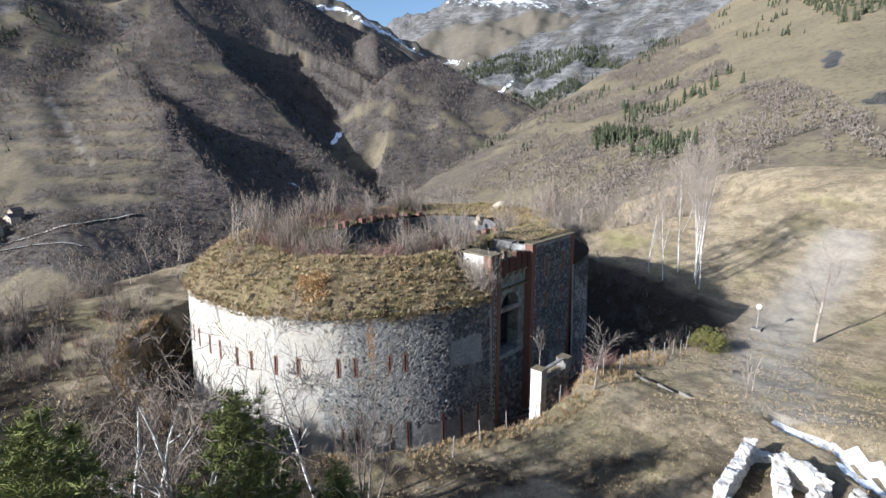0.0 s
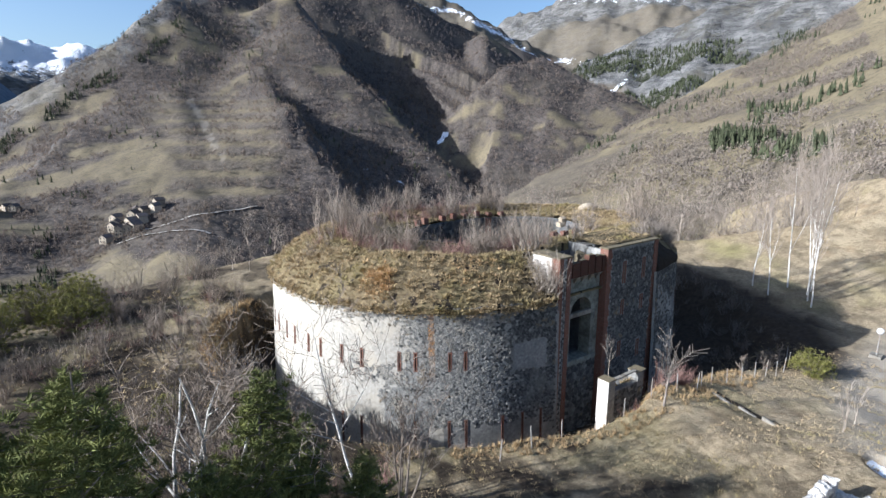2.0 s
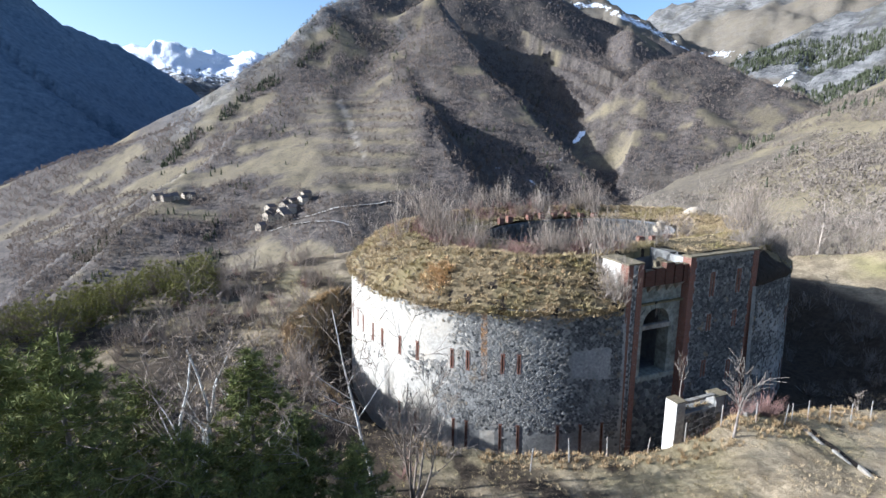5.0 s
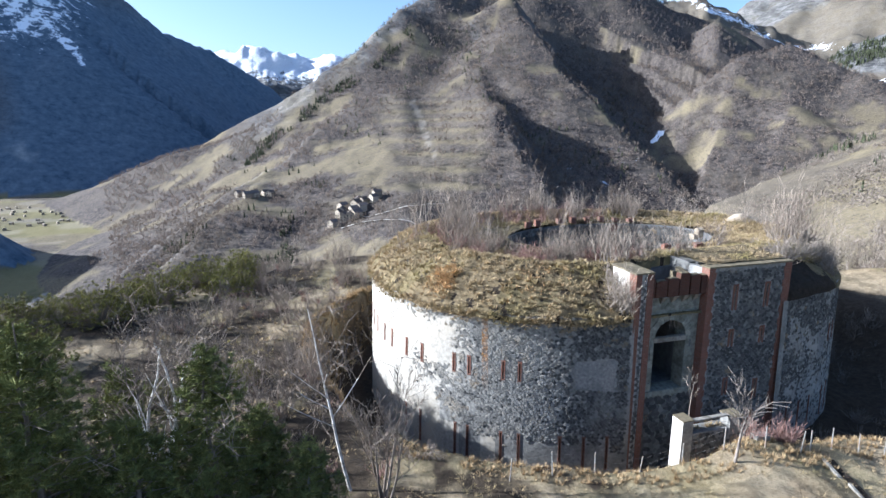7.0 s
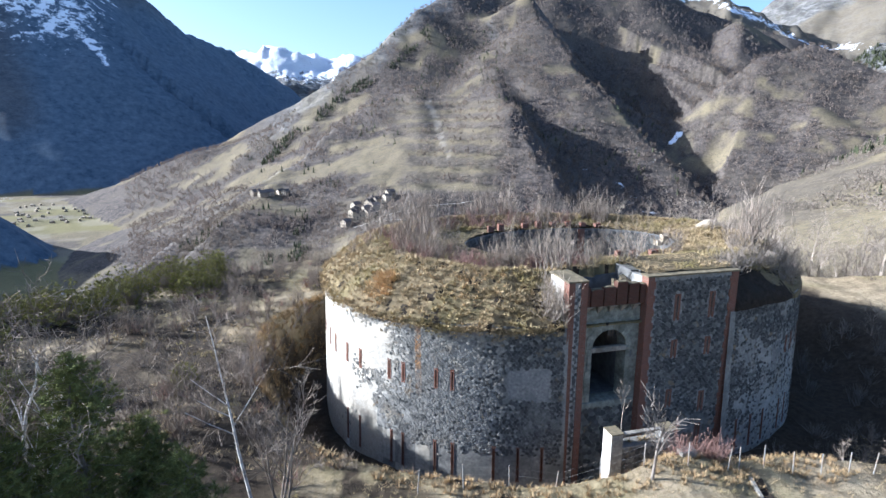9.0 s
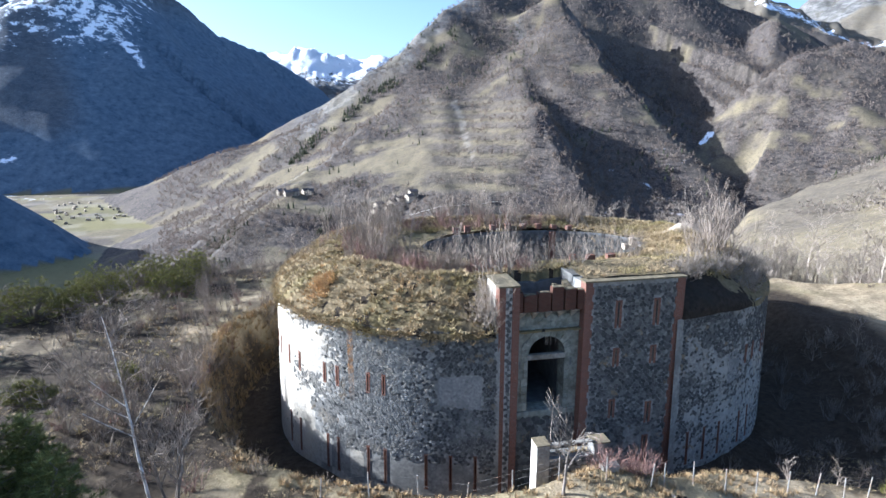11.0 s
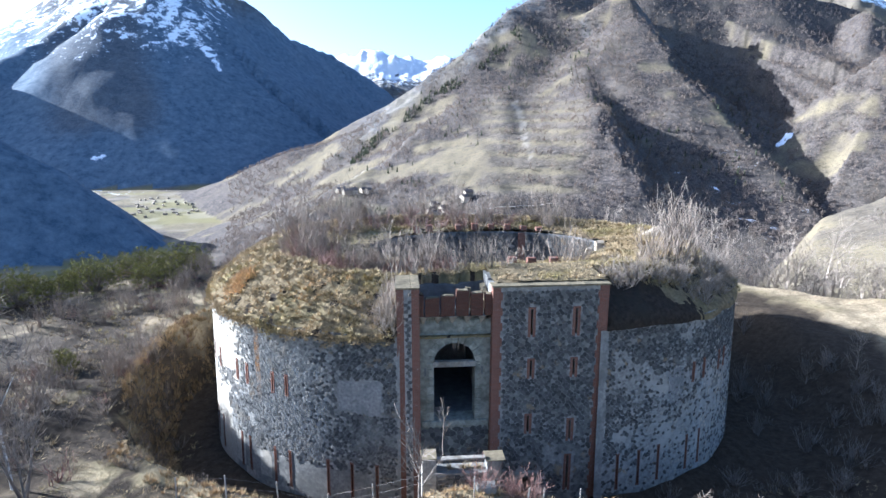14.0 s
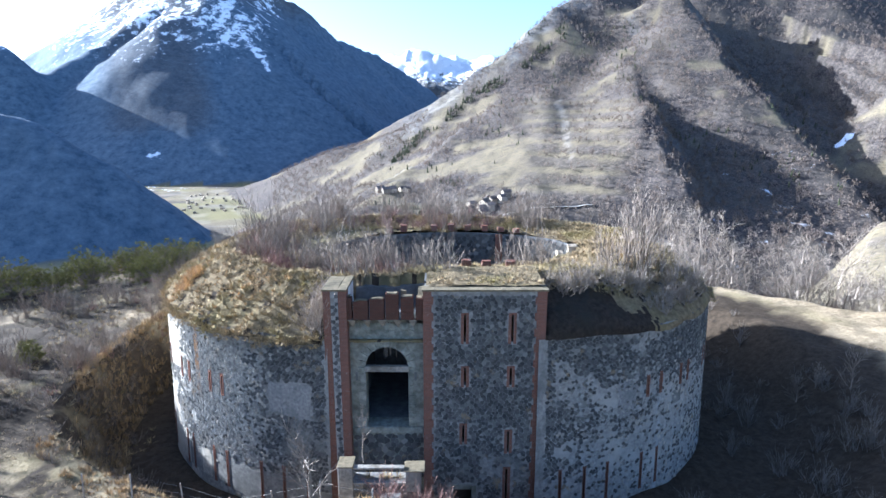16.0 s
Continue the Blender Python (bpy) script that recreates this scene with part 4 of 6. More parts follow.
# ---- rubble stones: irregular cells set in mortar ----
def cells(rng, s0, s1, z0, z1, wide=0.36, high=0.28):
    """Rows of s, z and an outline about it, for uneven stones that fill a field."""
    cols, lines = int((s1 - s0) / wide) + 4, int((z1 - z0) / high) + 4
    ps = np.array([[(s0 + (i - 1.5 + 0.5 * (j % 2) + rng.uniform(-0.38, 0.38)) * wide, z0 + (j - 1.5 + rng.uniform(-0.24, 0.24)) * high) for i in range(cols)] for j in range(lines)])
    for j in range(2, lines - 2):
        for i in range(2, cols - 2):
            c = ps[j, i]
            if not (s0 < c[0] < s1 and z0 < c[1] < z1):
                continue
            near = ps[j - 2 : j + 3, i - 2 : i + 3].reshape(-1, 2) - c
            poly = [(-wide, -high), (wide, -high), (wide, high), (-wide, high)]
            for q in near:
                d = q @ q
                if d < 1e-9:
                    continue
                out = []
                for a, b in zip(poly, poly[1:] + poly[:1]):
                    fa, fb = a[0] * q[0] + a[1] * q[1] - d / 2, b[0] * q[0] + b[1] * q[1] - d / 2
                    if fa <= 0:
                        out.append(a)
                    if (fa < 0) != (fb < 0) and fa != fb:
                        t = fa / (fa - fb)
                        out.append((a[0] + t * (b[0] - a[0]), a[1] + t * (b[1] - a[1])))
                poly = out
                if len(poly) < 3:
                    break
            if len(poly) >= 3:
                yield float(c[0]), float(c[1]), poly


def stone_shape(rng, poly, place, deep=0.022, joint=0.0105):
    """A stone from its outline, shrunk by the joint, its face uneven; places and triangles."""
    size = sum(math.hypot(*p) for p in poly) / len(poly)
    f = max(0.5, 1 - joint * rng.uniform(0.5, 1.6) / max(size, 0.05))
    o = rng.uniform(0.3, 1.4) * deep
    tx, ty = rng.uniform(-0.13, 0.13, 2)
    k = len(poly)
    front = [place(u * f * 0.975, v * f * 0.975, o + u * tx + v * ty) for u, v in poly]
    back = [place(u * f, v * f, -0.02) for u, v in poly]
    tri = [(2 * k, j, (j + 1) % k) for j in range(k)] + [t for j in range(k) for t in ((j, k + j, k + (j + 1) % k), (j, k + (j + 1) % k, (j + 1) % k))]
    return front + back + [place(0, 0, o + 0.012)], tri


def joined_stones(name, rows, placer, parent, material):
    co, faces, n = [], [], 0
    for s, z, poly in rows:
        c, t = stone_shape(RNG, poly, placer(s, z))
        co += c
        faces.append(np.array(t) + n)
        n += len(c)
    me = raw_mesh(name, np.array(co), np.concatenate(faces))
    return tagged(part(name, me, material, parent), kind="stuff")


RNG = np.random.default_rng(5)


def round_placer(s, z):
    x, y, nx, ny = (float(v) for v in oval(s))
    x, y = x + nx * BATTER * (RIM - z), y + ny * BATTER * (RIM - z)
    return lambda u, v, o: (x - ny * u + nx * o, y + nx * u + ny * o, z + v)


def front_placer(y):
    return lambda s, z: (lambda u, v, o: (s + u, y - o, z + v))


rows, lit_limed = [], []
for s0, s1, wide, high in ((50.0, BAY0, 0.25, 0.14), (BAY1 + 0.1, 108.0, 0.28, 0.135)):
    for s, z, poly in cells(RNG, s0, s1, 0.9, RIM + 0.1, wide, high):
        if slit_at(np.array(s), np.array(z))[1]:
            continue
        if (74.7 < s < 77.5 and 7.7 < z < 9.8) or 0.3 + 0.4 * RNG.random() < float(plaster_at(np.array(s), np.array(z))):
            continue
        # left: pale as far as the sunlight reaches; right: remains of lime wash
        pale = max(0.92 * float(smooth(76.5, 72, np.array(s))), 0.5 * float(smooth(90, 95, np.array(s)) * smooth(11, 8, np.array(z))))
        (lit_limed if RNG.random() < pale else rows).append((s, z, poly))
joined_stones("rubble", rows, round_placer, wall, STONE)
joined_stones("pale_rubble", lit_limed, round_placer, wall, LITLIME)

# ---- entrance front ----
FRONT, RECESS = -14.12, -13.55
BAY_SLITS = ((1.35, 12.35, 13.87), (3.92, 12.35, 13.87), (1.38, 9.8, 10.8), (3.9, 9.8, 10.8), (1.32, 6.3, 7.35), (3.86, 5.7, 6.95), (3.82, 2.4, 4.6))


def front_wall(x0, x1, z0, z1, y, holes, depth):
    """A plane of wall with rectangular openings cut through it."""
    xs = sorted({x0, x1, *[v for h in holes for v in h[:2]]})
    zs = sorted({z0, z1, *[v for h in holes for v in h[2:]]})
    bm = bmesh.new()
    grid = {(i, j): bm.verts.new((x, y, z)) for i, x in enumerate(xs) for j, z in enumerate(zs)}
    for i in range(len(xs) - 1):
        for j in range(len(zs) - 1):
            cx, cz = (xs[i] + xs[i + 1]) / 2, (zs[j] + zs[j + 1]) / 2
            if not any(h[0] < cx < h[1] and h[2] < cz < h[3] for h in holes):
                bm.faces.new((grid[i, j], grid[i + 1, j], grid[i + 1, j + 1], grid[i, j + 1]))
    bmesh.ops.delete(bm, geom=[v for v in bm.verts if not v.link_faces], context="VERTS")
    made = bmesh.ops.extrude_face_region(bm, geom=bm.faces[:])
    for v in made["geom"]:
        if isinstance(v, bmesh.types.BMVert):
            v.co.y += depth
    bmesh.ops.recalc_face_normals(bm, faces=bm.faces[:])
    return bm


holes = [(x - 0.06, x + 0.06, z0, z1) for x, z0, z1 in BAY_SLITS] + [(0.8, 1.84, 1.0, 3.3)]
bay = part("entrance_bay", front_wall(-0.45, 5.2, 0.4, 15.25, FRONT, holes, 0.9), GREYJOINT, fort, "tall flat bay of dark rubble stone")
part("bay_core", boxes((-0.88, 5.6, FRONT + 1.9, -10.2, 0.4, 15.2)), GREYJOINT, fort)
part("bay_return", boxes((5.3, 5.7, FRONT + 0.25, -10.2, 0.4, 15.2), (-0.86, -0.5, FRONT + 0.6, -10.3, 0.4, 15.1)), MORTAR, fort)
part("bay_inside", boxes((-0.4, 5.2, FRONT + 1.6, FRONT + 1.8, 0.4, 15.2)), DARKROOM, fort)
for x, z0, z1 in BAY_SLITS:
    hole = new("loophole")
    hole.parent = fort
    tagged(hole, "narrow loophole with red brick jambs")
    for name, size in (("jamb", (x - 0.22, x - 0.063, z0 - 0.12, z1 + 0.12)), ("jamb", (x + 0.063, x + 0.22, z0 - 0.12, z1 + 0.12)), ("lintel", (x - 0.063, x + 0.063, z1, z1 + 0.12))):
        part(name, boxes((*size[:2], FRONT - 0.03, FRONT + 0.1, *size[2:]), bevel=0.008), BRICK, hole)
part("low_doorway", boxes((0.55, 0.8, FRONT - 0.04, FRONT + 0.2, 1.0, 3.5), (1.84, 2.1, FRONT - 0.04, FRONT + 0.2, 1.0, 3.5), (0.8, 1.84, FRONT - 0.04, FRONT + 0.2, 3.3, 3.62)), ASHLAR, fort, "low stone doorway at the foot of the bay")

# brick quoins of the front
for x0, x1, y, z0, z1, where in ((-6.24, -5.84, FRONT - 0.05, 0.5, 15.2, ""), (-5.42, -4.98, FRONT - 0.05, 0.5, 15.2, ""), (-0.9, -0.45, FRONT - 0.05, 0.5, 15.2, ""), (5.2, 5.72, FRONT - 0.05, 0.5, 15.2, "")):
    bm = bmesh.new()
    z = z0
    flip = 0
    while z < z1 - 0.05:
        h = min(0.45, z1 - z)
        grow_in = 0.1 if flip else 0.0
        add_box(bm, x0 - (grow_in if x0 > -1 and x0 > 5 else 0), x1 + (grow_in if -1 < x0 < 0 else 0), y + random.uniform(-0.006, 0.006), y + 0.7, z, z + h)
        z, flip = z + h, 1 - flip
    part("brick_quoin", bm, BRICK, fort, "weathered red brick quoin strip")
part("pilaster_core", boxes((-5.84, -5.42, FRONT, FRONT + 0.7, 0.5, 15.2)), MORTAR, fort)
part("pilaster_body", boxes((-6.2, -5.0, FRONT + 0.66, -11.6, 0.5, 15.2)), WHITE, fort, "white lime-washed side of the pilaster")
for name, size in (("pilaster_cap", (-6.3, -4.94, FRONT - 0.1, -11.5, 15.2, 15.31)), ("bay_cap", (-0.96, 5.8, FRONT - 0.1, FRONT + 0.75, 15.2, 15.3))):
    x = size[0]
    while x < size[1] - 0.05:
        w = min(random.uniform(0.7, 1.1), size[1] - x)
        if size[1] - x - w < 0.3:
            w = size[1] - x
        part(name, boxes((x + 0.006, x + w - 0.006, *size[2:]), worn=0.012, bevel=0.012), CAPSTONE, fort, "weathered stone capping slab")
        x += w

# stones of the bay: single pieces where they are seen largest, the others joined
rows = [r for r in cells(RNG, -0.32, 5.12, 0.6, 15.1, 0.27, 0.165) if not any(abs(r[0] - x) < 0.32 and z0 - 0.2 < r[1] < z1 + 0.2 for x, z0, z1 in BAY_SLITS) and not (0.4 < r[0] < 2.2 and r[1] < 3.8)]
rows = [r for r in rows if 0.3 + 0.4 * RNG.random() > 0.6 * float(smooth(8.6, 6.5, np.array(r[1])) * smooth(0.8, 3.2, np.array(r[0])) * smooth(0.4, 0.55, fbm(np.array(r[0] / 2), np.array(r[1] / 1.6), 3, 74)))]
single = [r for r in rows if r[1] > 11.0][:298]
kept = {(r[0], r[1]) for r in single}
joined_stones("rubble", [r for r in rows if (r[0], r[1]) not in kept], front_placer(FRONT), bay, STONE)
# stones of the panel in the pilaster, and of the wall under the gate
joined_stones("rubble", [r for r in cells(RNG, -5.8, -5.46, 0.6, 15.1, 0.26, 0.2)], front_placer(FRONT), fort, STONE)

# recessed gate wall with its arch
ARCH_X, ARCH_R, SPRING, SILL = -2.96, 1.19, 10.62, 6.97
bm = bmesh.new()
cols = np.r_[np.linspace(-5.0, ARCH_X - ARCH_R, 5), ARCH_X + ARCH_R * np.sin(np.linspace(-math.pi / 2, math.pi / 2, 19))[1:-1], np.linspace(ARCH_X + ARCH_R, -0.88, 4)]
up = [SPRING + math.sqrt(max(ARCH_R**2 - (x - ARCH_X) ** 2, 0)) for x in cols]
top = [bm.verts.new((x, RECESS, 13.5)) for x in cols]
arc = [bm.verts.new((x, RECESS, z)) for x, z in zip(cols, up)]
for k in range(len(cols) - 1):
    bm.faces.new((arc[k], arc[k + 1], top[k + 1], top[k]))
low = {k: bm.verts.new((cols[k], RECESS, 0.5)) for k in range(len(cols))}
sill = {k: bm.verts.new((cols[k], RECESS, SILL)) for k in range(len(cols)) if 4 <= k <= len(cols) - 4}
for k in range(len(cols) - 1):
    inside = 4 <= k < len(cols) - 4
    a, b = (sill[k], sill[k + 1]) if inside else (arc[k], arc[k + 1])
    if not inside and k == 3:
        bm.faces.new((low[k], low[k + 1], sill[4], arc[k + 1], arc[k]))
        continue
    if not inside and k == len(cols) - 4:
        bm.faces.new((low[k], low[k + 1], arc[k + 1], arc[k], sill[k]))
        continue
    bm.faces.new((low[k], low[k + 1], b, a))
made = bmesh.ops.extrude_face_region(bm, geom=bm.faces[:])
for v in made["geom"]:
    if isinstance(v, bmesh.types.BMVert):
        v.co.y += 1.0
bmesh.ops.recalc_face_normals(bm, faces=bm.faces[:])
gate = part("gate_wall", bm, ASHLAR, fort, "recessed grey-green stone wall with an arched gateway")
# voussoirs and blocks round the gateway
for k in range(11):
    a0, a1 = math.pi * k / 11 + 0.012, math.pi * (k + 1) / 11 - 0.012
    bm = bmesh.new()
    r0, r1 = ARCH_R + 0.005, ARCH_R + (0.52 if k % 2 else 0.42)
    ring = [bm.verts.new((ARCH_X - r * math.cos(a), RECESS + o, SPRING + r * math.sin(a))) for o in (-0.05, 0.2) for r, a in ((r0, a0), (r1, a0), (r1, a1), (r0, a1))]
    for f in ((0, 3, 2, 1), (0, 1, 5, 4), (1, 2, 6, 5), (2, 3, 7, 6), (3, 0, 4, 7)):
        bm.faces.new([ring[i] for i in f])
    part("voussoir", bm, ASHLAR, gate)
for side in (-1, 1):
    z = SILL
    while z < SPRING - 0.05:
        h = min(random.uniform(0.42, 0.6), SPRING - z)
        w = random.choice((0.28, 0.42))
        x0, x1 = sorted((ARCH_X + side * (ARCH_R + 0.005), ARCH_X + side * (ARCH_R + w)))
        part("jamb_block", boxes((x0, x1, RECESS - 0.04, RECESS + 0.2, z + 0.012, z + h - 0.012), bevel=0.012), ASHLAR, gate)
        z += h
part("door_lintel", boxes((-4.2, -1.74, RECESS - 0.06, RECESS + 0.25, 10.33, 10.66), bevel=0.015, worn=0.01), CONCRETE, fort, "pale concrete lintel across the gateway")
# chain slots are not cut: flat dark blocks paint the shade inside them
for x in (-4.72, -1.42):
    part("gate_slot", boxes((x, x + 0.12, RECESS - 0.012, RECESS + 0.02, 9.8, 10.3)), DARKROOM, fort, "drawbridge chain slot, its shade a narrow dark block")
part("sill_band", boxes((-4.9, -0.95, RECESS - 0.1, RECESS + 0.05, 6.6, 6.95), bevel=0.02), ASHLAR, fort)
joined_stones("rubble", [r for r in cells(RNG, -4.95, -0.9, 0.6, 6.5)], front_placer(RECESS), gate, STONE)
joined_stones("rubble", [r for r in cells(RNG, -4.9, -0.95, 11.0, 13.3, 0.44, 0.36) if math.hypot(r[0] - ARCH_X, r[1] - SPRING) > ARCH_R + 0.72], front_placer(RECESS), gate, ASHLAR)
# the dark passage behind the gate: floor, sides, vault and back
bm = bmesh.new()
ring = [[bm.verts.new((x, y, z)) for x, z in ((-4.6, SILL - 0.05), (-1.3, SILL - 0.05), (-1.3, 12.3), (-4.6, 12.3))] for y in (RECESS + 0.95, RECESS + 8.0)]
for k in range(4):
    bm.faces.new((ring[0][k], ring[0][(k + 1) % 4], ring[1][(k + 1) % 4], ring[1][k]))
bm.faces.new(ring[1])
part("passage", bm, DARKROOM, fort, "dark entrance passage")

# machicolation over the gate: pale corbels and brick piers with broken heads
for k in range(6):
    x = -4.95 + 0.82 * k
    bm = bmesh.new()
    v = [bm.verts.new(p) for p in ((x - 0.02, RECESS - 0.5, 13.55), (x + 0.42, RECESS - 0.5, 13.55), (x + 0.4, RECESS, 13.55), (x, RECESS, 13.55), (x + 0.2, RECESS - 0.02, 12.95))]
    for f in ((0, 1, 2, 3), (0, 4, 1), (1, 4, 2), (2, 4, 3), (3, 4, 0)):
        bm.faces.new([v[i] for i in f])
    bmesh.ops.recalc_face_normals(bm, faces=bm.faces[:])
    part("corbel", bm, CONCRETE, fort, "small pale stone corbel")
for x0, x1, z1 in ((-4.98, -4.74, 14.9), (-4.66, -3.86, 14.62), (-3.78, -3.0, 14.7), (-2.92, -2.22, 15.0), (-2.1, -1.42, 14.82), (-1.3, -0.92, 14.75)):
    pier = part("merlon", rough_box(x0, x1, RECESS - 0.48, RECESS - 0.05, 13.56, z1, 0.3, 0.012, 0.22), DARKBRICK, fort, "broken dark brick pier over the gate")
    part("rubble_head", rough_box(x0 + 0.06, x1 - 0.06, RECESS - 0.42, RECESS - 0.1, z1 - 0.06, z1 + 0.05, 0.2, 0.04, 0.1), CAPSTONE, pier)
part("chamber_floor", boxes((-5.0, -0.88, RECESS, -10.5, 13.2, 13.4)), DARKROOM, fort)
part("chamber_back", rough_box(-5.0, -0.88, -10.6, -10.25, 12.6, 14.5, 0.5, 0.05, 0.25), DARKROOM, fort, "broken wall behind the gate piers, in shade-dark grey")
part("broken_masonry", rough_box(-1.25, -0.95, -12.9, -11.4, 13.4, 14.7, 0.3, 0.1, 0.4), CAPSTONE, fort, "broken sunlit masonry stump beside the gate")
part("broken_masonry", rough_box(-2.2, -1.9, -12.4, -12.1, 13.4, 14.85, 0.25, 0.08, 0.2), CAPSTONE, fort)

# ---- earth roof with its court ----
CX, CY, CA, CB = 1.2, 0.3, 9.4, 6.3


def roof_point(s, d):
    """A place of the roof: d runs from 0 at the rim to 1 at the court's edge."""
    x, y, nx, ny = oval(s)
    th = np.arctan2((y - CY) / CB, (x - CX) / CA)
    ix, iy = CX + CA * np.cos(th), CY + CB * np.sin(th)
    return x + nx * 0.12 + (ix - x) * d, y + ny * 0.12 + (iy - y) * d, np.hypot(ix - x, iy - y)


ss = np.arange(0, GIRTH, 0.2)
dd = np.r_[0, 0.004, np.linspace(0.02, 1, 58)]
S, D = np.meshgrid(ss, dd)
rx, ry, span = roof_point(S, D)
run = D * span
rz = np.interp(run, [0, 0.5, 1.5, 3.0, 4.2, 5.5, 7.5, 30], [12.45, 12.95, 13.75, 14.75, 15.15, 14.85, 14.6, 14.55])
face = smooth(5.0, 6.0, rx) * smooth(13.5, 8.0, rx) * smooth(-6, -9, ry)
ragged = 0.6 * (fbm(S / 1.7, 0 * S, 4, 81) - 0.5) * (1 - 0.8 * face) + 0.3 * face
rz = rz + face * (np.interp(run, [0, 0.3, 1.0, 2.0, 3.2, 4.5], [0.0, 0.25, 0.6, 0.55, 0.2, 0]))
rz = rz + (1 - smooth(0, 1.5, run)) * ragged + 0.7 * (fbm(rx / 3.2, ry / 3.2, 5, 82) - 0.5) * smooth(0, 1.2, run) + 0.3 * (fbm(rx / 0.5, ry / 0.5, 3, 83) - 0.5) * smooth(0, 0.6, run)
rz = np.where(D == 0, 12.2 + ragged, rz)
out = (D < 0.004) * 0.18
cut = (rx > -6.3) & (rx < 5.75) & (ry < -10.4)
rz = np.where(cut, np.minimum(rz, 12.3), rz)
ry = np.where(cut, np.maximum(ry, FRONT + 0.3), ry)
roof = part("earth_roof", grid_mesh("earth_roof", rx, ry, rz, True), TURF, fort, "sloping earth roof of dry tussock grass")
roof.data.materials.append(SHADE_EARTH)
# bare soil of the bank; its tone also paints the shade under the brush
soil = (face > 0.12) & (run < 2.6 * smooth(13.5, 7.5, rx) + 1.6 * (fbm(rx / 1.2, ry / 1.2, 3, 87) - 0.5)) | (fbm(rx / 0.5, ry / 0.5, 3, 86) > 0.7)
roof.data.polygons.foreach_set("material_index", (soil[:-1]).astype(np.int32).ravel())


def roof_height(x, y):
    """The roof's level at a place, from its nearest grid point."""
    k = np.argmin((rx - x) ** 2 + (ry - y) ** 2)
    return float(rz.ravel()[k])


# turf on top of the entrance bay
bx, by = np.meshgrid(np.linspace(-0.75, 5.7, 40), np.linspace(FRONT + 0.5, -9.9, 24))
bz = 15.35 + 0.22 * (fbm(bx / 0.9, by / 0.9, 4, 84) - 0.4) + 0.1 * smooth(FRONT + 0.5, -11, by)
part("bay_turf", grid_mesh("bay_turf", bx, by, bz), TURF, fort, "thin dry turf on the entrance bay")

# the court: walls, floor, brick piers along its edge
bm = bmesh.new()
ring = []
for a in np.linspace(0, 2 * math.pi, 97)[:-1]:
    ring.append([bm.verts.new((CX + (CA + o) * math.cos(a), CY + (CB + o) * math.sin(a), z)) for o, z in ((0.5, 14.3), (-0.02, 14.45), (-0.02, 9.0))])
for k, a in enumerate(ring):
    b = ring[(k + 1) % len(ring)]
    for j in range(2):
        bm.faces.new((a[j], b[j], b[j + 1], a[j + 1]))
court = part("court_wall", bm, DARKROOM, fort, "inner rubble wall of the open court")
bm = bmesh.new()
bmesh.ops.create_circle(bm, cap_ends=True, segments=48, radius=1, matrix=Matrix.LocRotScale((CX, CY, 9.3), None, (CA + 0.3, CB + 0.3, 1)))
part("court_floor", bm, TURF, fort)


def court_placer(s, z):
    a = s / 8.2
    x, y = CX + (CA - 0.03) * math.cos(a), CY + (CB - 0.03) * math.sin(a)
    nx, ny = math.cos(a) / CA, math.sin(a) / CB
    k = -1 / math.hypot(nx, ny)
    nx, ny = nx * k, ny * k
    return lambda u, v, o: (x + ny * u + nx * o, y - nx * u + ny * o, z + v)


joined_stones("rubble", [r for r in cells(RNG, 0.3, 25.2, 11.5, 14.3)], court_placer, court, STONE)
for k, a in enumerate(np.r_[np.linspace(0.95, 1.75, 6), 2.05, 2.2]):
    x, y = CX + (CA + 0.1) * math.cos(a), CY + (CB + 0.1) * math.sin(a)
    h = random.uniform(0.1, 0.4)
    part("brick_pier", rough_box(x - 0.27, x + 0.27, y - 0.2, y + 0.3, 14.6, 14.85 + h, 0.25, 0.03, 0.15), BRICK, fort, "broken brick pier stump on the court wall")
for x in (1.75, 3.1, 4.7):
    part("brick_pier", rough_box(x - 0.3, x + 0.3, -6.75, -6.3, 14.3, 15.05, 0.25, 0.03, 0.1), BRICK, fort, "broken brick pier stump on the court wall")
for a in (1.12,):
    x, y = CX + (CA - 0.1) * math.cos(a), CY + (CB - 0.1) * math.sin(a)
    part("brick_strip", boxes((x - 0.3, x + 0.3, y - 0.12, y + 0.2, 9.2, 14.4)), BRICK, fort)
part("white_stump", rough_box(10.0, 10.7, -0.4, 0.1, 13.9, 14.7, 0.25, 0.12, 0.4), PALESOIL, fort, "crumbled white masonry stump on the roof")
part("white_stump", rough_box(9.0, 9.5, -1.0, -0.5, 13.9, 14.4, 0.25, 0.12, 0.3), PALESOIL, fort)

hx, hy = np.meshgrid(np.linspace(-2.2, 2.2, 26), np.linspace(-1.8, 1.8, 22))
hz = 0.95 * np.exp(-((hx / 1.3) ** 2 + (hy / 1.0) ** 2)) + 0.35 * (fbm(hx + 7, hy + 3, 4, 88) - 0.45) * np.exp(-((hx / 1.8) ** 2 + (hy / 1.5) ** 2)) - 0.22
heap = part("soil_heap", grid_mesh("soil_heap", hx + 16.0, hy + 1.0, hz + roof_height(16.0, 1.0)), PALESOIL, fort, "heap of bare pale soil on the roof")

# single stones of the bay
for s, z, poly in single:
    c, t = stone_shape(RNG, poly, front_placer(0.0)(0.0, 0.0))
    me = raw_mesh("stone", np.array(c), np.array(t))
    me.materials.append(STONE_ONE)
    ob = new("stone", me)
    ob.parent = bay
    ob.location = (s, FRONT, z)

# ---- things round the fort ----
def level(x, y):
    return float(height(x, y)[0])


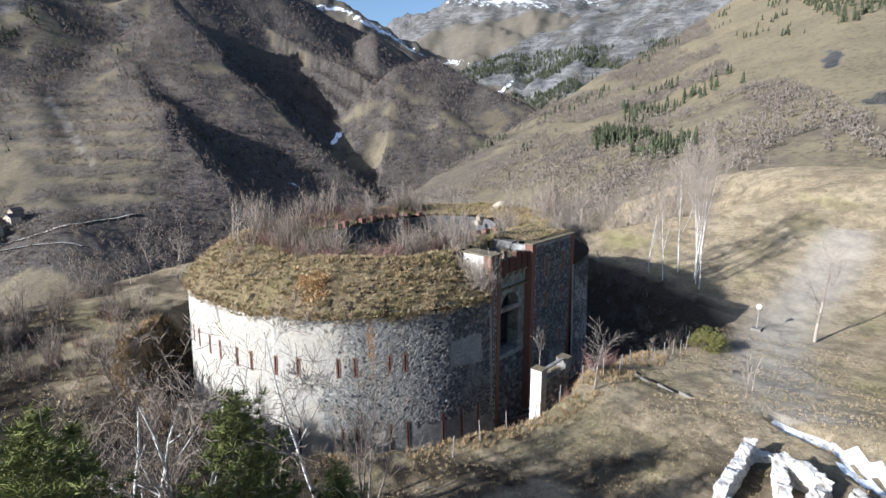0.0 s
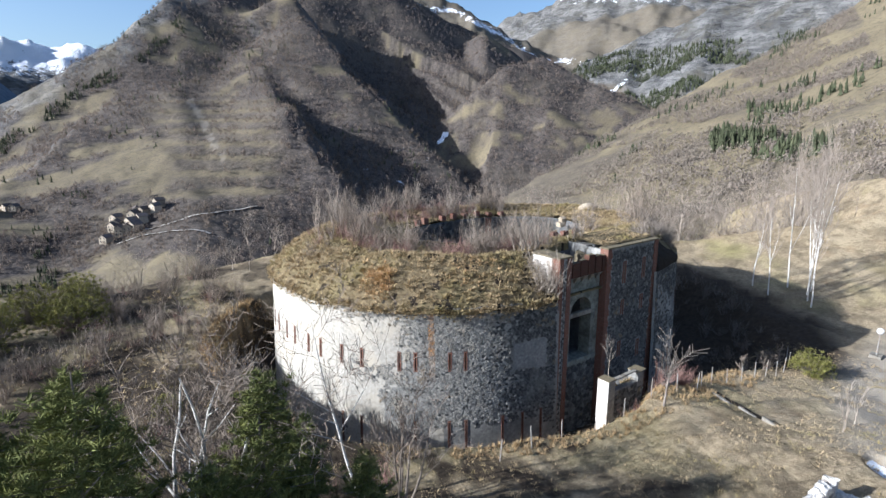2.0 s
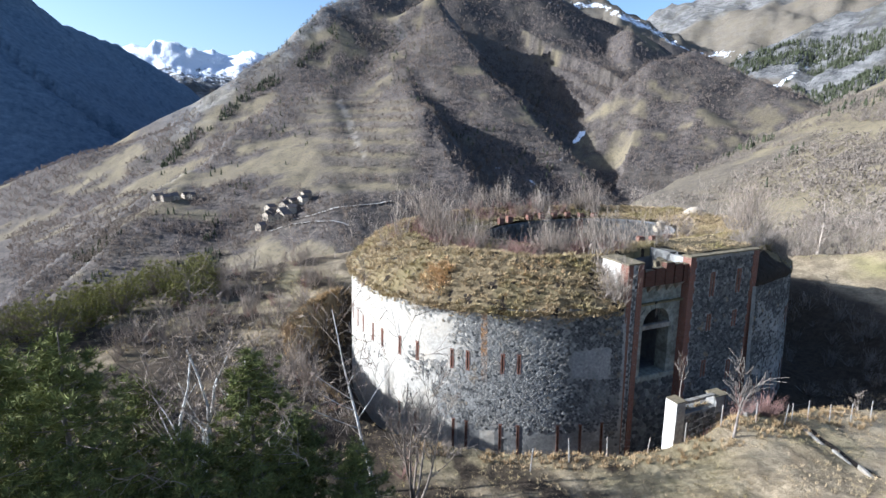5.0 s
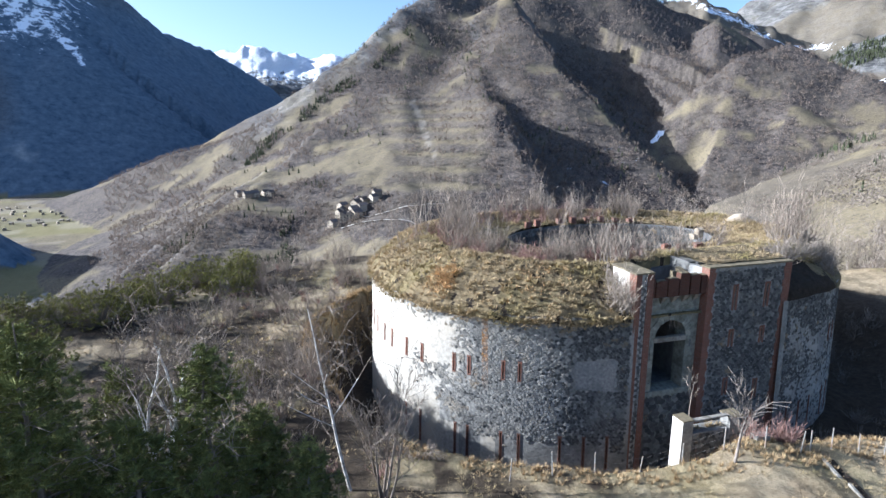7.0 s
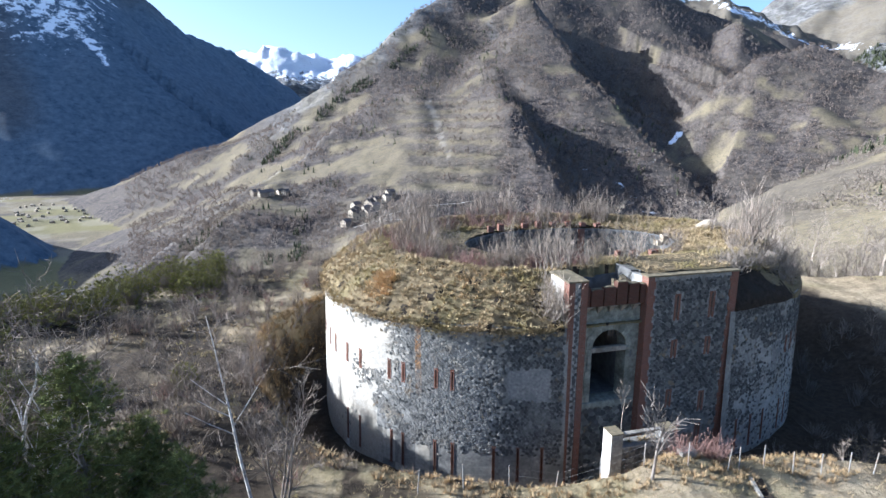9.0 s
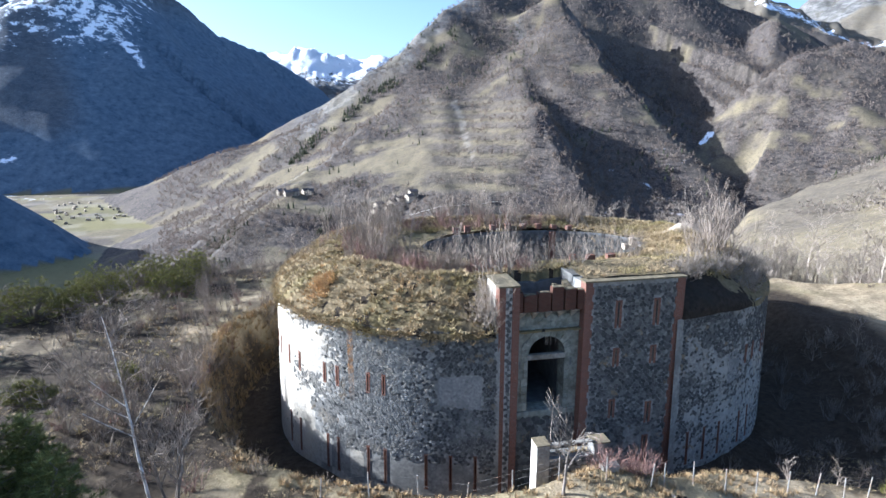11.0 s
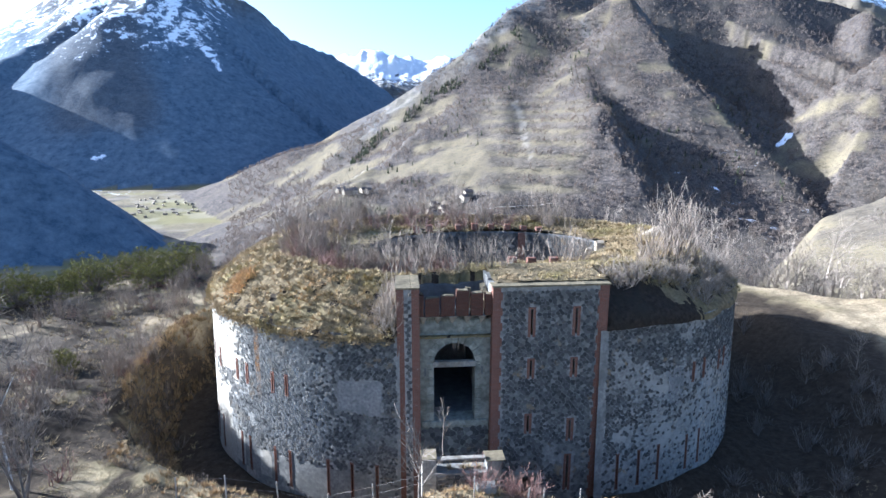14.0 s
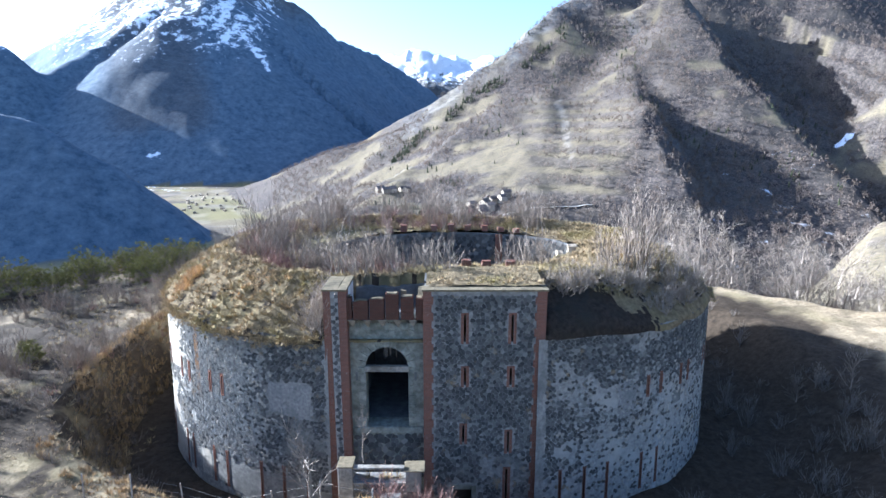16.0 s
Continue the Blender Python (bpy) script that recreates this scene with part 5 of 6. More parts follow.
# old bridge pier in front of the gate
pier = thing("bridge_pier", "ruined stone bridge pier with whitewashed end and concrete lintel", "pier")
part("body", rough_box(-4.95, -1.0, -17.85, -16.95, 0.8, 6.35, 0.45, 0.02), GREYJOINT, pier)
joined_stones("rubble", [r for r in cells(RNG, -5.0, -1.05, 2.5, 6.3, 0.28, 0.22)], front_placer(-17.86), pier, STONE)
part("post", rough_box(-5.03, -4.35, -17.9, -17.0, 1.0, 7.22, 0.5, 0.012), GREYJOINT, pier)
part("whitewash", rough_box(-5.08, -5.02, -17.88, -17.0, 1.0, 7.2, 0.5, 0.004), WHITE, pier, "whitewashed end face")
part("post", rough_box(-1.7, -0.95, -17.9, -17.1, 5.9, 7.0, 0.4, 0.015), GREYJOINT, pier)
part("cap", boxes((-5.12, -4.3, -17.94, -16.95, 7.22, 7.28), bevel=0.02, worn=0.015), CAPSTONE, pier)
part("cap", boxes((-1.78, -0.75, -17.96, -17.05, 7.0, 7.08), bevel=0.02, worn=0.015), CAPSTONE, pier)
part("lintel", boxes((-4.3, -1.78, -17.85, -17.55, 7.1, 7.2), bevel=0.02, worn=0.01), CONCRETE, pier, "thin concrete lintel beam")
part("dry_grass", blades("dry_grass", np.concatenate([placed_tri(tuft(RNG, 40, 0.45, 0.4, 0.9, 0.02), x, -17.4, 6.35, k) for k, x in enumerate((-3.6, -2.9, -2.6, -2.1))])), STRAW, pier, "dry grass tufts")

# wire fence along the ditch
POSTS = ((-16.6, -19.5), (-14.3, -19.6), (-11.9, -19.7), (-9.6, -20.2), (-7.4, -20.7), (-5.2, -21.1), (-2.9, -21.5), (-0.5, -21.6), (0.3, -21.5), (2.1, -21.3), (3.8, -21.6), (5.4, -21.9), (7.1, -22.1), (8.8, -22.2), (10.5, -22.3), (12.2, -22.2), (15.3, -21.4), (17.2, -20.6))
fence = thing("wire_fence", "low wire fence on grey metal posts along the ditch", "fence")
tops = []
for x, y in POSTS:
    z = level(x, y)
    lean = (random.uniform(-0.08, 0.08), random.uniform(-0.08, 0.08))
    bm = bmesh.new()
    bmesh.ops.create_cone(bm, cap_ends=True, segments=8, radius1=0.036, radius2=0.032, depth=1.6, matrix=Matrix.Translation((0, 0, 0.5)))
    for v in bm.verts:
        v.co += Vector((x + lean[0] * v.co.z, y + lean[1] * v.co.z, z))
    part("post", bm, METAL, fence)
    tops.append((x, y, z, lean))
seg = []
for (x0, y0, z0, l0), (x1, y1, z1, l1) in zip(tops[:-1], tops[1:]):
    for h in (0.35, 0.75, 1.15):
        seg.append((x0 + l0[0] * h, y0 + l0[1] * h, z0 + h, x1 + l1[0] * h, y1 + l1[1] * h, z1 + h, 0.003, 0.003))
part("wire", sticks("wire", seg), METAL, fence)

# path lamp
lx, ly = 23.9, -25.3
lz = level(lx, ly)
lamp = thing("path_lamp", "short path lamp with a white globe on a stone base", "lamp", at=(lx, ly, lz))
bm = bmesh.new()
bmesh.ops.create_cone(bm, cap_ends=True, segments=12, radius1=0.06, radius2=0.05, depth=2.2, matrix=Matrix.Translation((0, 0, 1.1)))
part("pole", bm, METAL, lamp)
bm = bmesh.new()
bmesh.ops.create_uvsphere(bm, u_segments=20, v_segments=12, radius=0.28, matrix=Matrix.Translation((0, 0, 2.42)))
for f in bm.faces:
    f.smooth = True
part("globe", bm, GLOBE, lamp, "white opal globe")
bm = bmesh.new()
bmesh.ops.create_cone(bm, cap_ends=True, segments=12, radius1=0.14, radius2=0.2, depth=0.12, matrix=Matrix.Translation((0, 0, 2.14)))
part("collar", bm, METAL, lamp)
part("base", rough_box(-0.5, 0.5, -0.45, 0.45, -0.2, 0.22, 0.25, 0.08), CONCRETE, lamp)

# concrete kerb at the head of the ditch
kerb = thing("concrete_kerb", "broken concrete kerb with a painted dark shadow strip in the grass", "kerb")
for (x0, y0), (x1, y1) in (((0.3, -22.3), (-0.6, -24.3)), ((-0.7, -24.5), (-1.4, -26.0)), ((-1.5, -26.2), (-2.3, -27.7))):
    bm = boxes((0, math.hypot(x1 - x0, y1 - y0), -0.09, 0.09, -0.25, 0.05), bevel=0.02, worn=0.02)
    bmesh.ops.transform(bm, matrix=pose((x0), y0, (level(x0, y0) + level(x1, y1)) / 2, 0, 0, math.degrees(math.atan2(y1 - y0, x1 - x0))), verts=bm.verts[:])
    part("kerb_stone", bm, CONCRETE, kerb)
# dark strip laid over the grass in place of the kerb's cast shadow
dx, dz = np.meshgrid(np.linspace(0, 1, 24), np.linspace(-0.22, 0.3, 4))
px, py = np.interp(dx, [0, 0.5, 1], [0.75, -0.3, -1.9]) + 0.9 * dz, np.interp(dx, [0, 0.5, 1], [-22.2, -24.3, -27.2]) - 0.35 * dz
part("kerb_shadow", grid_mesh("kerb_shadow", px, py, height(px.ravel(), py.ravel()).reshape(px.shape) + 0.02 + 0.03 * (dz > 0.2)), SHADE_EARTH, kerb, "dark strip painted as the kerb's shadow")
block = thing("stone_block", "loose pale concrete block on the ditch edge", "block", at=(-2.2, -20.5, level(-2.2, -20.5) + 0.1))
part("block", boxes((-0.45, 0.45, -0.25, 0.25, -0.2, 0.25), bevel=0.03, worn=0.03), CONCRETE, block)

# roofless outbuilding
RUINWALL = two_tone("pale_rubble", (0.42, 0.39, 0.35), (0.66, 0.63, 0.58), (0.3, 0.26, 0.21), 7, 2.2, 0.95, 0.05)
ruin = thing("outbuilding_ruin", "roofless ruined outbuilding with broken whitewashed walls", "ruin")
WALLS = (((-9.6, -32.1), (-14.6, -32.1), 2.1), ((-14.6, -32.1), (-14.7, -33.7), 1.7), ((-10.9, -33.5), (-13.5, -34.2), 2.0), ((-10.9, -33.5), (-11.6, -35.3), 2.2), ((-11.6, -35.3), (-13.5, -35.0), 2.0), ((-12.0, -36.2), (-12.5, -37.4), 1.9), ((-9.6, -32.1), (-9.0, -33.2), 1.1))
for (x0, y0), (x1, y1), h in WALLS:
    n = math.hypot(x1 - x0, y1 - y0)
    bm = rough_box(0, n, -0.24, 0.24, -0.6, h * 0.58, 0.12, 0.03, 0.45)
    for v in bm.verts:
        v.co += noise.noise_vector(v.co * 5.0 + Vector((x0, y0, 0))) * 0.11
    zz = min(level(x0, y0), level(x1, y1))
    bmesh.ops.transform(bm, matrix=pose(x0, y0, zz, 0, 0, math.degrees(math.atan2(y1 - y0, x1 - x0))), verts=bm.verts[:])
    part("broken_wall", bm, RUINWALL, ruin)

# ---- plants ----
VR = np.random.default_rng(11)


def split_tree(seg, limit):
    seg = np.array(seg)
    return seg[seg[:, 8] >= limit][:, :8], seg[seg[:, 8] < limit][:, :8]


def bare_tree(name, label, x, y, high, stems=1, lean=(0.0, 0.0), depth=3, kids=7, spread=0.75, wood=BARK, fine=TWIG, radius=0.13, seed=1, group="", pieces=7, thin=0.009):
    """A leafless tree: trunk and limbs, and its fine twigs."""
    rng = np.random.default_rng(seed)
    out = []
    for k in range(stems):
        w = np.array([lean[0] + (rng.uniform(0.2, 0.4) * (-1) ** k if stems > 1 else 0), lean[1] + (rng.uniform(-0.35, 0.35) if stems > 1 else 0), 1.0])
        grow(rng, (rng.uniform(-0.2, 0.2) * (stems > 1), rng.uniform(-0.2, 0.2) * (stems > 1), -0.3), w / np.linalg.norm(w), high * rng.uniform(0.85, 1.05), radius * (1 if stems == 1 else 0.75), depth, out, kids, spread, 0.25, 0.17 if wood is BIRCHBARK and stems > 1 else 0.045, pieces, thin)
    trunk, crown = split_tree(out, depth)
    if wood is BIRCHBARK:
        thick = crown[:, 6] > 0.02
        trunk, crown = np.concatenate([trunk, crown[thick]]), crown[~thick]
    tree = thing(name, label, "tree", group, at=(x, y, level(x, y)))
    part("trunk", sticks("trunk", trunk, 8), wood, tree)
    tagged(part("crown", sticks("crown", crown), fine, tree), kind="stuff")
    return tree


bare_tree("birch_tree", "slender leaning white birch, bare in winter", -24.3, -18.6, 10.8, 1, (-0.3, 0.2), 3, 8, 0.9, BIRCHBARK, TWIG, 0.085, 26)
bare_tree("birch_tree", "forked white birch with several stems, bare in winter", -31.2, -20.6, 8.8, 4, (-0.02, 0.02), 3, 7, 0.75, BIRCHBARK, TWIG, 0.17, 22)
bare_tree("ash_tree", "low many-stemmed grey tree, bare in winter", -22.9, -19.9, 5.6, 5, (0.02, 0.0), 3, 5, 0.7, TWIG, TWIG, 0.1, 23)
bare_tree("fruit_tree", "small pruned fruit tree, bare beside the fence", -5.4, -22.1, 4.0, 1, (0.03, 0.0), 2, 11, 0.7, BARK, BARK, 0.09, 24, thin=0.012)
bare_tree("sapling", "thin bare sapling growing on the bridge pier", -3.9, -17.0, 2.6, 1, (0.0, 0.0), 2, 6, 0.5, PALETWIG, PALETWIG, 0.03, 25).location.z = 7.2
for k, (x, y, h) in enumerate(((33.0, -16.8, 13), (34.2, -16.0, 12), (35.5, -15.4, 14.5), (37.0, -15.2, 13), (38.3, -14.6, 15), (36.4, -13.0, 14), (32.7, -12.4, 9), (34.6, -9.8, 9.5))):
    bare_tree("birch_tree", "tall pale birch on the hillside, bare in winter", x, y, h, 1, (0, 0), 3, 8, 0.3, BIRCHBARK, PALETWIG, 0.09, 30 + k, "birches on the hillside")
bare_tree("roadside_tree", "thick-trunked bare tree beside the path", 24.6, -30.2, 9.0, 1, (-0.05, 0.06), 3, 5, 0.55, PALETWIG, TWIG, 0.17, 41)
for k, (x, y, h) in enumerate(((0.4, -29.7, 2.0), (1.4, -29.5, 2.5), (3.5, -29.4, 2.2))):
    bare_tree("sapling", "thin bare sapling in the grass", x, y, h, 1, (0, 0), 2, 6, 0.3, PALETWIG, PALETWIG, 0.045, 44 + k, "saplings in the grass")
for k, (x, y, h) in enumerate(((8.6, -20.6, 3.0), (11.6, -20.9, 3.6), (13.4, -20.7, 3.4), (15.6, -20.5, 4.4), (27.5, -3.3, 5.0), (28.9, -3.2, 4.6), (30.2, -5.0, 6.0), (17.9, -15.4, 3.0), (20.6, -15.8, 3.0))):
    bare_tree("pollard_tree", "small stubby bare tree at the edge of the ditch", x, y, h * 0.46, 1, (0, 0), 2, 9, 0.8, TWIG, TWIG, 0.045, 50 + k, "stubby trees along the ditch", 5)


# shrubs: a few grown patterns, set out many times
def shrub_pattern(seed, stems, high, spread, kids=6, thin=0.008, depth=1):
    rng = np.random.default_rng(seed)
    out = []
    for _ in range(stems):
        w = np.array([rng.normal(0, spread), rng.normal(0, spread), 1.0])
        grow(rng, (rng.normal(0, 0.18), rng.normal(0, 0.18), -0.1), w / np.linalg.norm(w), high * rng.uniform(0.6, 1.1), 0.02, depth, out, kids, 0.45, 0.3, 0.1, 4, thin)
    return np.array(out)[:, :8]


SHRUBS = [shrub_pattern(100 + k, 12, 2.4, 0.28, 9, 0.0055) for k in range(4)]
POLES = [shrub_pattern(110 + k, 5, 3.4, 0.16, 12, 0.0055) for k in range(3)]
LOW = [shrub_pattern(120 + k, 15, 1.2, 0.55, 4, 0.005) for k in range(3)]
SPRAY = [shrub_pattern(130 + k, 16, 1.7, 0.75, 7, 0.0055) for k in range(2)]


def scatter(name, label, rows, patterns, material, category):
    """Rows of x, y, z, size; one object of plants that nobody could count."""
    seg = np.concatenate([placed(patterns[k % len(patterns)], x, y, z, VR.uniform(0, 6.28), s) for k, (x, y, z, s) in enumerate(rows)])
    me = ribbons(name, seg)
    me.materials.append(material)
    return tagged(new(name, me), label, category, kind="stuff")


def roof_rows(count, s0, s1, r0, r1, size):
    rows = []
    for _ in range(count):
        s, r = VR.uniform(s0, s1), VR.uniform(r0, r1)
        x, y, span = roof_point(np.array(s), np.array(0.0))
        d = r / float(span)
        if d > 1.02:
            continue
        x, y, _ = roof_point(np.array(s), np.array(d))
        x, y = float(x), float(y)
        if -6.6 < x < 6.0 and y < -9.8:
            continue
        rows.append((x, y, roof_height(x, y) - 0.05, size * VR.uniform(0.6, 1.25)))
    return rows


def clumped(rows, count, spread):
    """Two or more shrubs about each place."""
    out = []
    for x, y, _, size in rows:
        for _ in range(count):
            a, b = x + VR.normal(0, spread), y + VR.normal(0, spread)
            if not (-6.4 < a < 5.8 and b < -10.0) and float(oval_level(np.array(a), np.array(b))) < -0.8:
                out.append((a, b, roof_height(a, b) - 0.05, size * VR.uniform(0.7, 1.15)))
    return out


FANS = [shrub_pattern(140 + k, 13, 2.7, 0.42, 7, 0.006) for k in range(4)]
front = [(x, y, 0, z) for x, y, z in ((-8.2, -7.6, 0.75), (-6.2, -7.4, 0.85), (-3.4, -7.6, 0.85), (-0.4, -8.2, 0.8), (5.9, -7.4, 0.9), (7.6, -6.6, 0.7))]
rows = clumped(roof_rows(20, 56, 80, 5.4, 9.2, 0.85) + roof_rows(30, 14, 56, 2.2, 8, 0.95) + front, 2, 0.5)
rows += clumped([(12.4, -8.6, 0, 1.5), (13.4, -7.4, 0, 1.3), (10.6, -7.8, 0, 0.9)], 2, 0.4)
scatter("roof_shrubs", "thicket of bare grey shrubs on the earth roof", rows, FANS, TWIG, "shrubs")
rows = roof_rows(8, 56, 80, 5.4, 10, 0.8) + roof_rows(22, 8, 56, 2.0, 9, 0.95) + roof_rows(6, 97, 112, 2.5, 6, 1.1)
scatter("roof_saplings", "tall thin bare saplings on the earth roof", rows, POLES, PALETWIG, "shrubs")
rows = roof_rows(70, 56, 80, 4.6, 9, 0.9) + roof_rows(50, 20, 56, 2.5, 9, 1.0)
scatter("reddish_brush", "low reddish bramble brush on the earth roof", rows, LOW, REDTWIG, "shrubs")
rows = roof_rows(26, 91, 99, 1.9, 3.2, 0.7) + roof_rows(34, 97, 107, 0.5, 2.4, 0.7) + roof_rows(10, 93, 112, 2.0, 6.0, 0.7)
scatter("pale_brush", "pale dry brush hanging over the roof's edge", rows, SPRAY, PALETWIG, "shrubs")
rows = [(x, y, z, s) for x, y, z, s in ((-6.7, -12.6, 13.9, 0.8), (-6.6, -13.3, 13.2, 0.7), (-7.1, -13.0, 13.6, 0.8), (-6.9, -13.6, 12.7, 0.7), (-6.5, -12.0, 14.4, 0.8), (-6.6, -13.7, 13.3, 0.9), (-6.9, -13.9, 12.9, 0.8), (-6.5, -13.9, 12.6, 0.8), (-7.4, -13.5, 13.1, 0.8), (-0.4, -10.6, 15.4, 0.9), (0.6, -10.2, 15.4, 1.0), (-4.2, -9.9, 15.0, 1.2), (-5.2, -10.3, 15.2, 1.0), (-6.0, -10.4, 15.3, 1.1), (-2.6, -9.8, 14.9, 1.0))]
scatter("gate_brush", "grey dry brush beside the gate", rows, SPRAY[:1] + SHRUBS[:1], PALETWIG, "shrubs")
rows = [(CX + CA * 0.85 * math.sqrt(VR.random()) * math.cos(a), CY + CB * 0.8 * math.sqrt(VR.random()) * math.sin(a), 9.2, VR.uniform(1.2, 2.1)) for a in VR.uniform(0, 6.28, 18)]
scatter("court_shrubs", "bare shrubs grown up out of the court", rows, SHRUBS + POLES, TWIG, "shrubs")

# tussocks on the roof
TUFTS = [tuft(VR, 11, 0.3, 0.34, 0.8, 0.024) for _ in range(5)]


def tussocks(name, label, rows, material, patterns=TUFTS):
    tri = np.concatenate([placed_tri(patterns[k % len(patterns)], x, y, z, VR.uniform(0, 6.28), s) for k, (x, y, z, s) in enumerate(rows)])
    me = blades(name, tri)
    me.materials.append(material)
    return tagged(new(name, me), label, "grass", kind="stuff")


pick = VR.choice(rx.size, 30000)
fx, fy, fz, fr = rx.ravel()[pick], ry.ravel()[pick], rz.ravel()[pick], run.ravel()[pick]
ok = (fr < 9) & (fz > 12.4) & ~((fx > 5.5) & (fx < 12.5) & (fy < -6) & (fr < 2.3 * smooth(13.5, 7.5, fx))) & ~((fx > 9) & (fy < -3) & (fr < 1.7)) & ~((fx > -6.3) & (fx < 5.8) & (fy < -10.4))
rows = [(x + VR.normal(0, 0.17), y + VR.normal(0, 0.17), z - 0.03, VR.uniform(0.5, 1.5)) for x, y, z in zip(fx[ok], fy[ok], fz[ok])]
for s in np.arange(50, 108, 0.09):
    if BAY0 - 0.2 < s < BAY1 + 0.2:
        continue
    x, y, nx, ny = (float(v) for v in oval(s))
    if 90 < s < 106:
        continue
    o = VR.uniform(-0.1, 0.3)
    rows.append((x + nx * o, y + ny * o, 12.45 + 0.6 * float(fbm(np.array(s / 1.7), np.array(0.0), 4, 81) - 0.5) + VR.uniform(-0.25, 0.15), VR.uniform(0.8, 1.5)))
    rows.append((x + nx * (o + 0.1), y + ny * (o + 0.1), rows[-1][2] - VR.uniform(0.1, 0.4), VR.uniform(0.6, 1.1)))
tussocks("roof_grass", "shaggy dry tussock grass on the earth roof", rows, STRAW)
rows = [(x, y, roof_height(x, y), VR.uniform(0.9, 2.0)) for x, y in zip(VR.normal(-16.3, 0.55, 170), VR.normal(-7.0, 0.6, 170))] + [(x, y, roof_height(x, y), VR.uniform(0.7, 1.3)) for x, y in zip(VR.normal(-11.0, 1.3, 70), VR.normal(-10.4, 0.5, 70))]
tussocks("rusty_fern", "rust-coloured dry bracken on the roof slope", rows, RUSTGRASS)
rows = [(x, FRONT + 0.7 + VR.uniform(0, 3.2), 15.42, VR.uniform(0.5, 1.0)) for x in VR.uniform(-0.6, 5.6, 260)]
tussocks("bay_grass", "short dry grass on the entrance bay", rows, STRAW)
hang = np.concatenate([placed_tri(tuft(VR, 8, -0.75, 0.1, 0.1, 0.012), x, RECESS - 0.02, 11.85 - 1.2 * (x - ARCH_X) ** 2 * 0.35, 0) for x in (-3.05, -2.95, -2.75, -2.4)])
me = blades("hanging_roots", hang)
me.materials.append(PALETWIG)
tagged(new("hanging_roots", me), "dry roots hanging in the gate arch", "roots", kind="stuff")

# open ground: tussocks, brush and thickets
def land_rows(count, x0, x1, y0, y1, size, keep):
    x, y = VR.uniform(x0, x1, count), VR.uniform(y0, y1, count)
    ok = keep(x, y)
    x, y = x[ok], y[ok]
    z = height(x, y)
    return [(a, b, c - 0.04, size * VR.uniform(0.6, 1.3)) for a, b, c in zip(x, y, z)]


def off_ditch(gap):
    return lambda x, y: oval_level(x, y) > gap


rows = land_rows(15000, -40, 22, -40, -14, 0.62, lambda x, y: (oval_level(x, y) > 4.2) & (vnoise(x / 2.2, y / 2.2, 7) > 0.35))
rows += land_rows(2500, -50, -20, -16, 25, 1.2, lambda x, y: (oval_level(x, y) > 2.0) & (vnoise(x / 2.5, y / 2.5, 8) > 0.4))
tussocks("meadow_grass", "dry tussocky winter grass on the spur", rows, STRAW)
rows = land_rows(6000, -32, -15, -14, 16, 1.2, lambda x, y: (oval_level(x, y) > 3.4) & (oval_level(x, y) < 6.0))
LONG = [tuft(VR, 22, 0.5, 0.3, 0.5, 0.018) for _ in range(4)]
tussocks("bank_grass", "long brown dry grass on the steep ditch bank", rows, BANKGRASS, LONG)
rows = land_rows(2600, -22, 8, -23, -15, 0.75, lambda x, y: (oval_level(x, y) > 4.8) & (oval_level(x, y) < 8.6) & (vnoise(x / 1.5, y / 1.5, 27) > 0.3))
tussocks("edge_grass", "long dry grass along the edge of the ditch", rows, BANKGRASS, LONG)
rows = land_rows(300, -34, -14, -18, 4, 0.75, lambda x, y: (oval_level(x, y) > 3.0) & (vnoise(x / 3, y / 3, 19) > 0.35)) + land_rows(260, 24, 70, -8, 50, 1.3, lambda x, y: ((x - 37) * 0.69 + (y - 13) * 0.72 > -0.5))
scatter("scrub", "low brown leafless scrub on the spur", rows, LOW, TWIG, "shrubs")
thick = lambda x, y: (oval_level(x, y) > 4.6) & (vnoise(x / 6, y / 6, 17) > 0.38) & ~((x > -41) & (y > -9) & (y < 16) & (vnoise(x / 6, y / 6, 17) < 0.72))
rows = land_rows(620, -60, -18, -15, 34, 0.85, thick)
scatter("thicket", "grey leafless thicket on the slope beside the fort", rows, SHRUBS, TWIG, "shrubs")
rows = land_rows(240, -55, -18, -26, 30, 0.9, thick) + land_rows(40, -24, 0, -21, -16, 0.9, lambda x, y: (oval_level(x, y) > 2) & (oval_level(x, y) < 5))
scatter("bramble", "reddish bramble brush on the slope", rows, LOW, REDTWIG, "shrubs")
rows = land_rows(8, -2.5, 1.0, -21.2, -19.2, 0.7, off_ditch(3.5)) + [(x, y, level(x, y), 0.8) for x, y in ((-1.0, -20.6), (-0.6, -20.9), (0.2, -20.4))]
scatter("rose_brush", "tangled reddish rose brush by the fence", rows, SPRAY, REDTWIG, "shrubs")
rows = land_rows(60, -20, 8, -20.5, -15.5, 0.75, lambda x, y: (oval_level(x, y) > 0.4) & (oval_level(x, y) < 4.6))
scatter("ditch_brush", "dry brush at the foot of the fort wall", rows, SPRAY + LOW, TWIG, "shrubs")

rows = land_rows(150, 10, 36, -20, 14, 0.8, lambda x, y: (oval_level(x, y) > 1.5) & (oval_level(x, y) < 11))
scatter("shaded_brush", "dark leafless brush in the shaded ditch", rows, LOW + SHRUBS[:1], BARK, "shrubs")

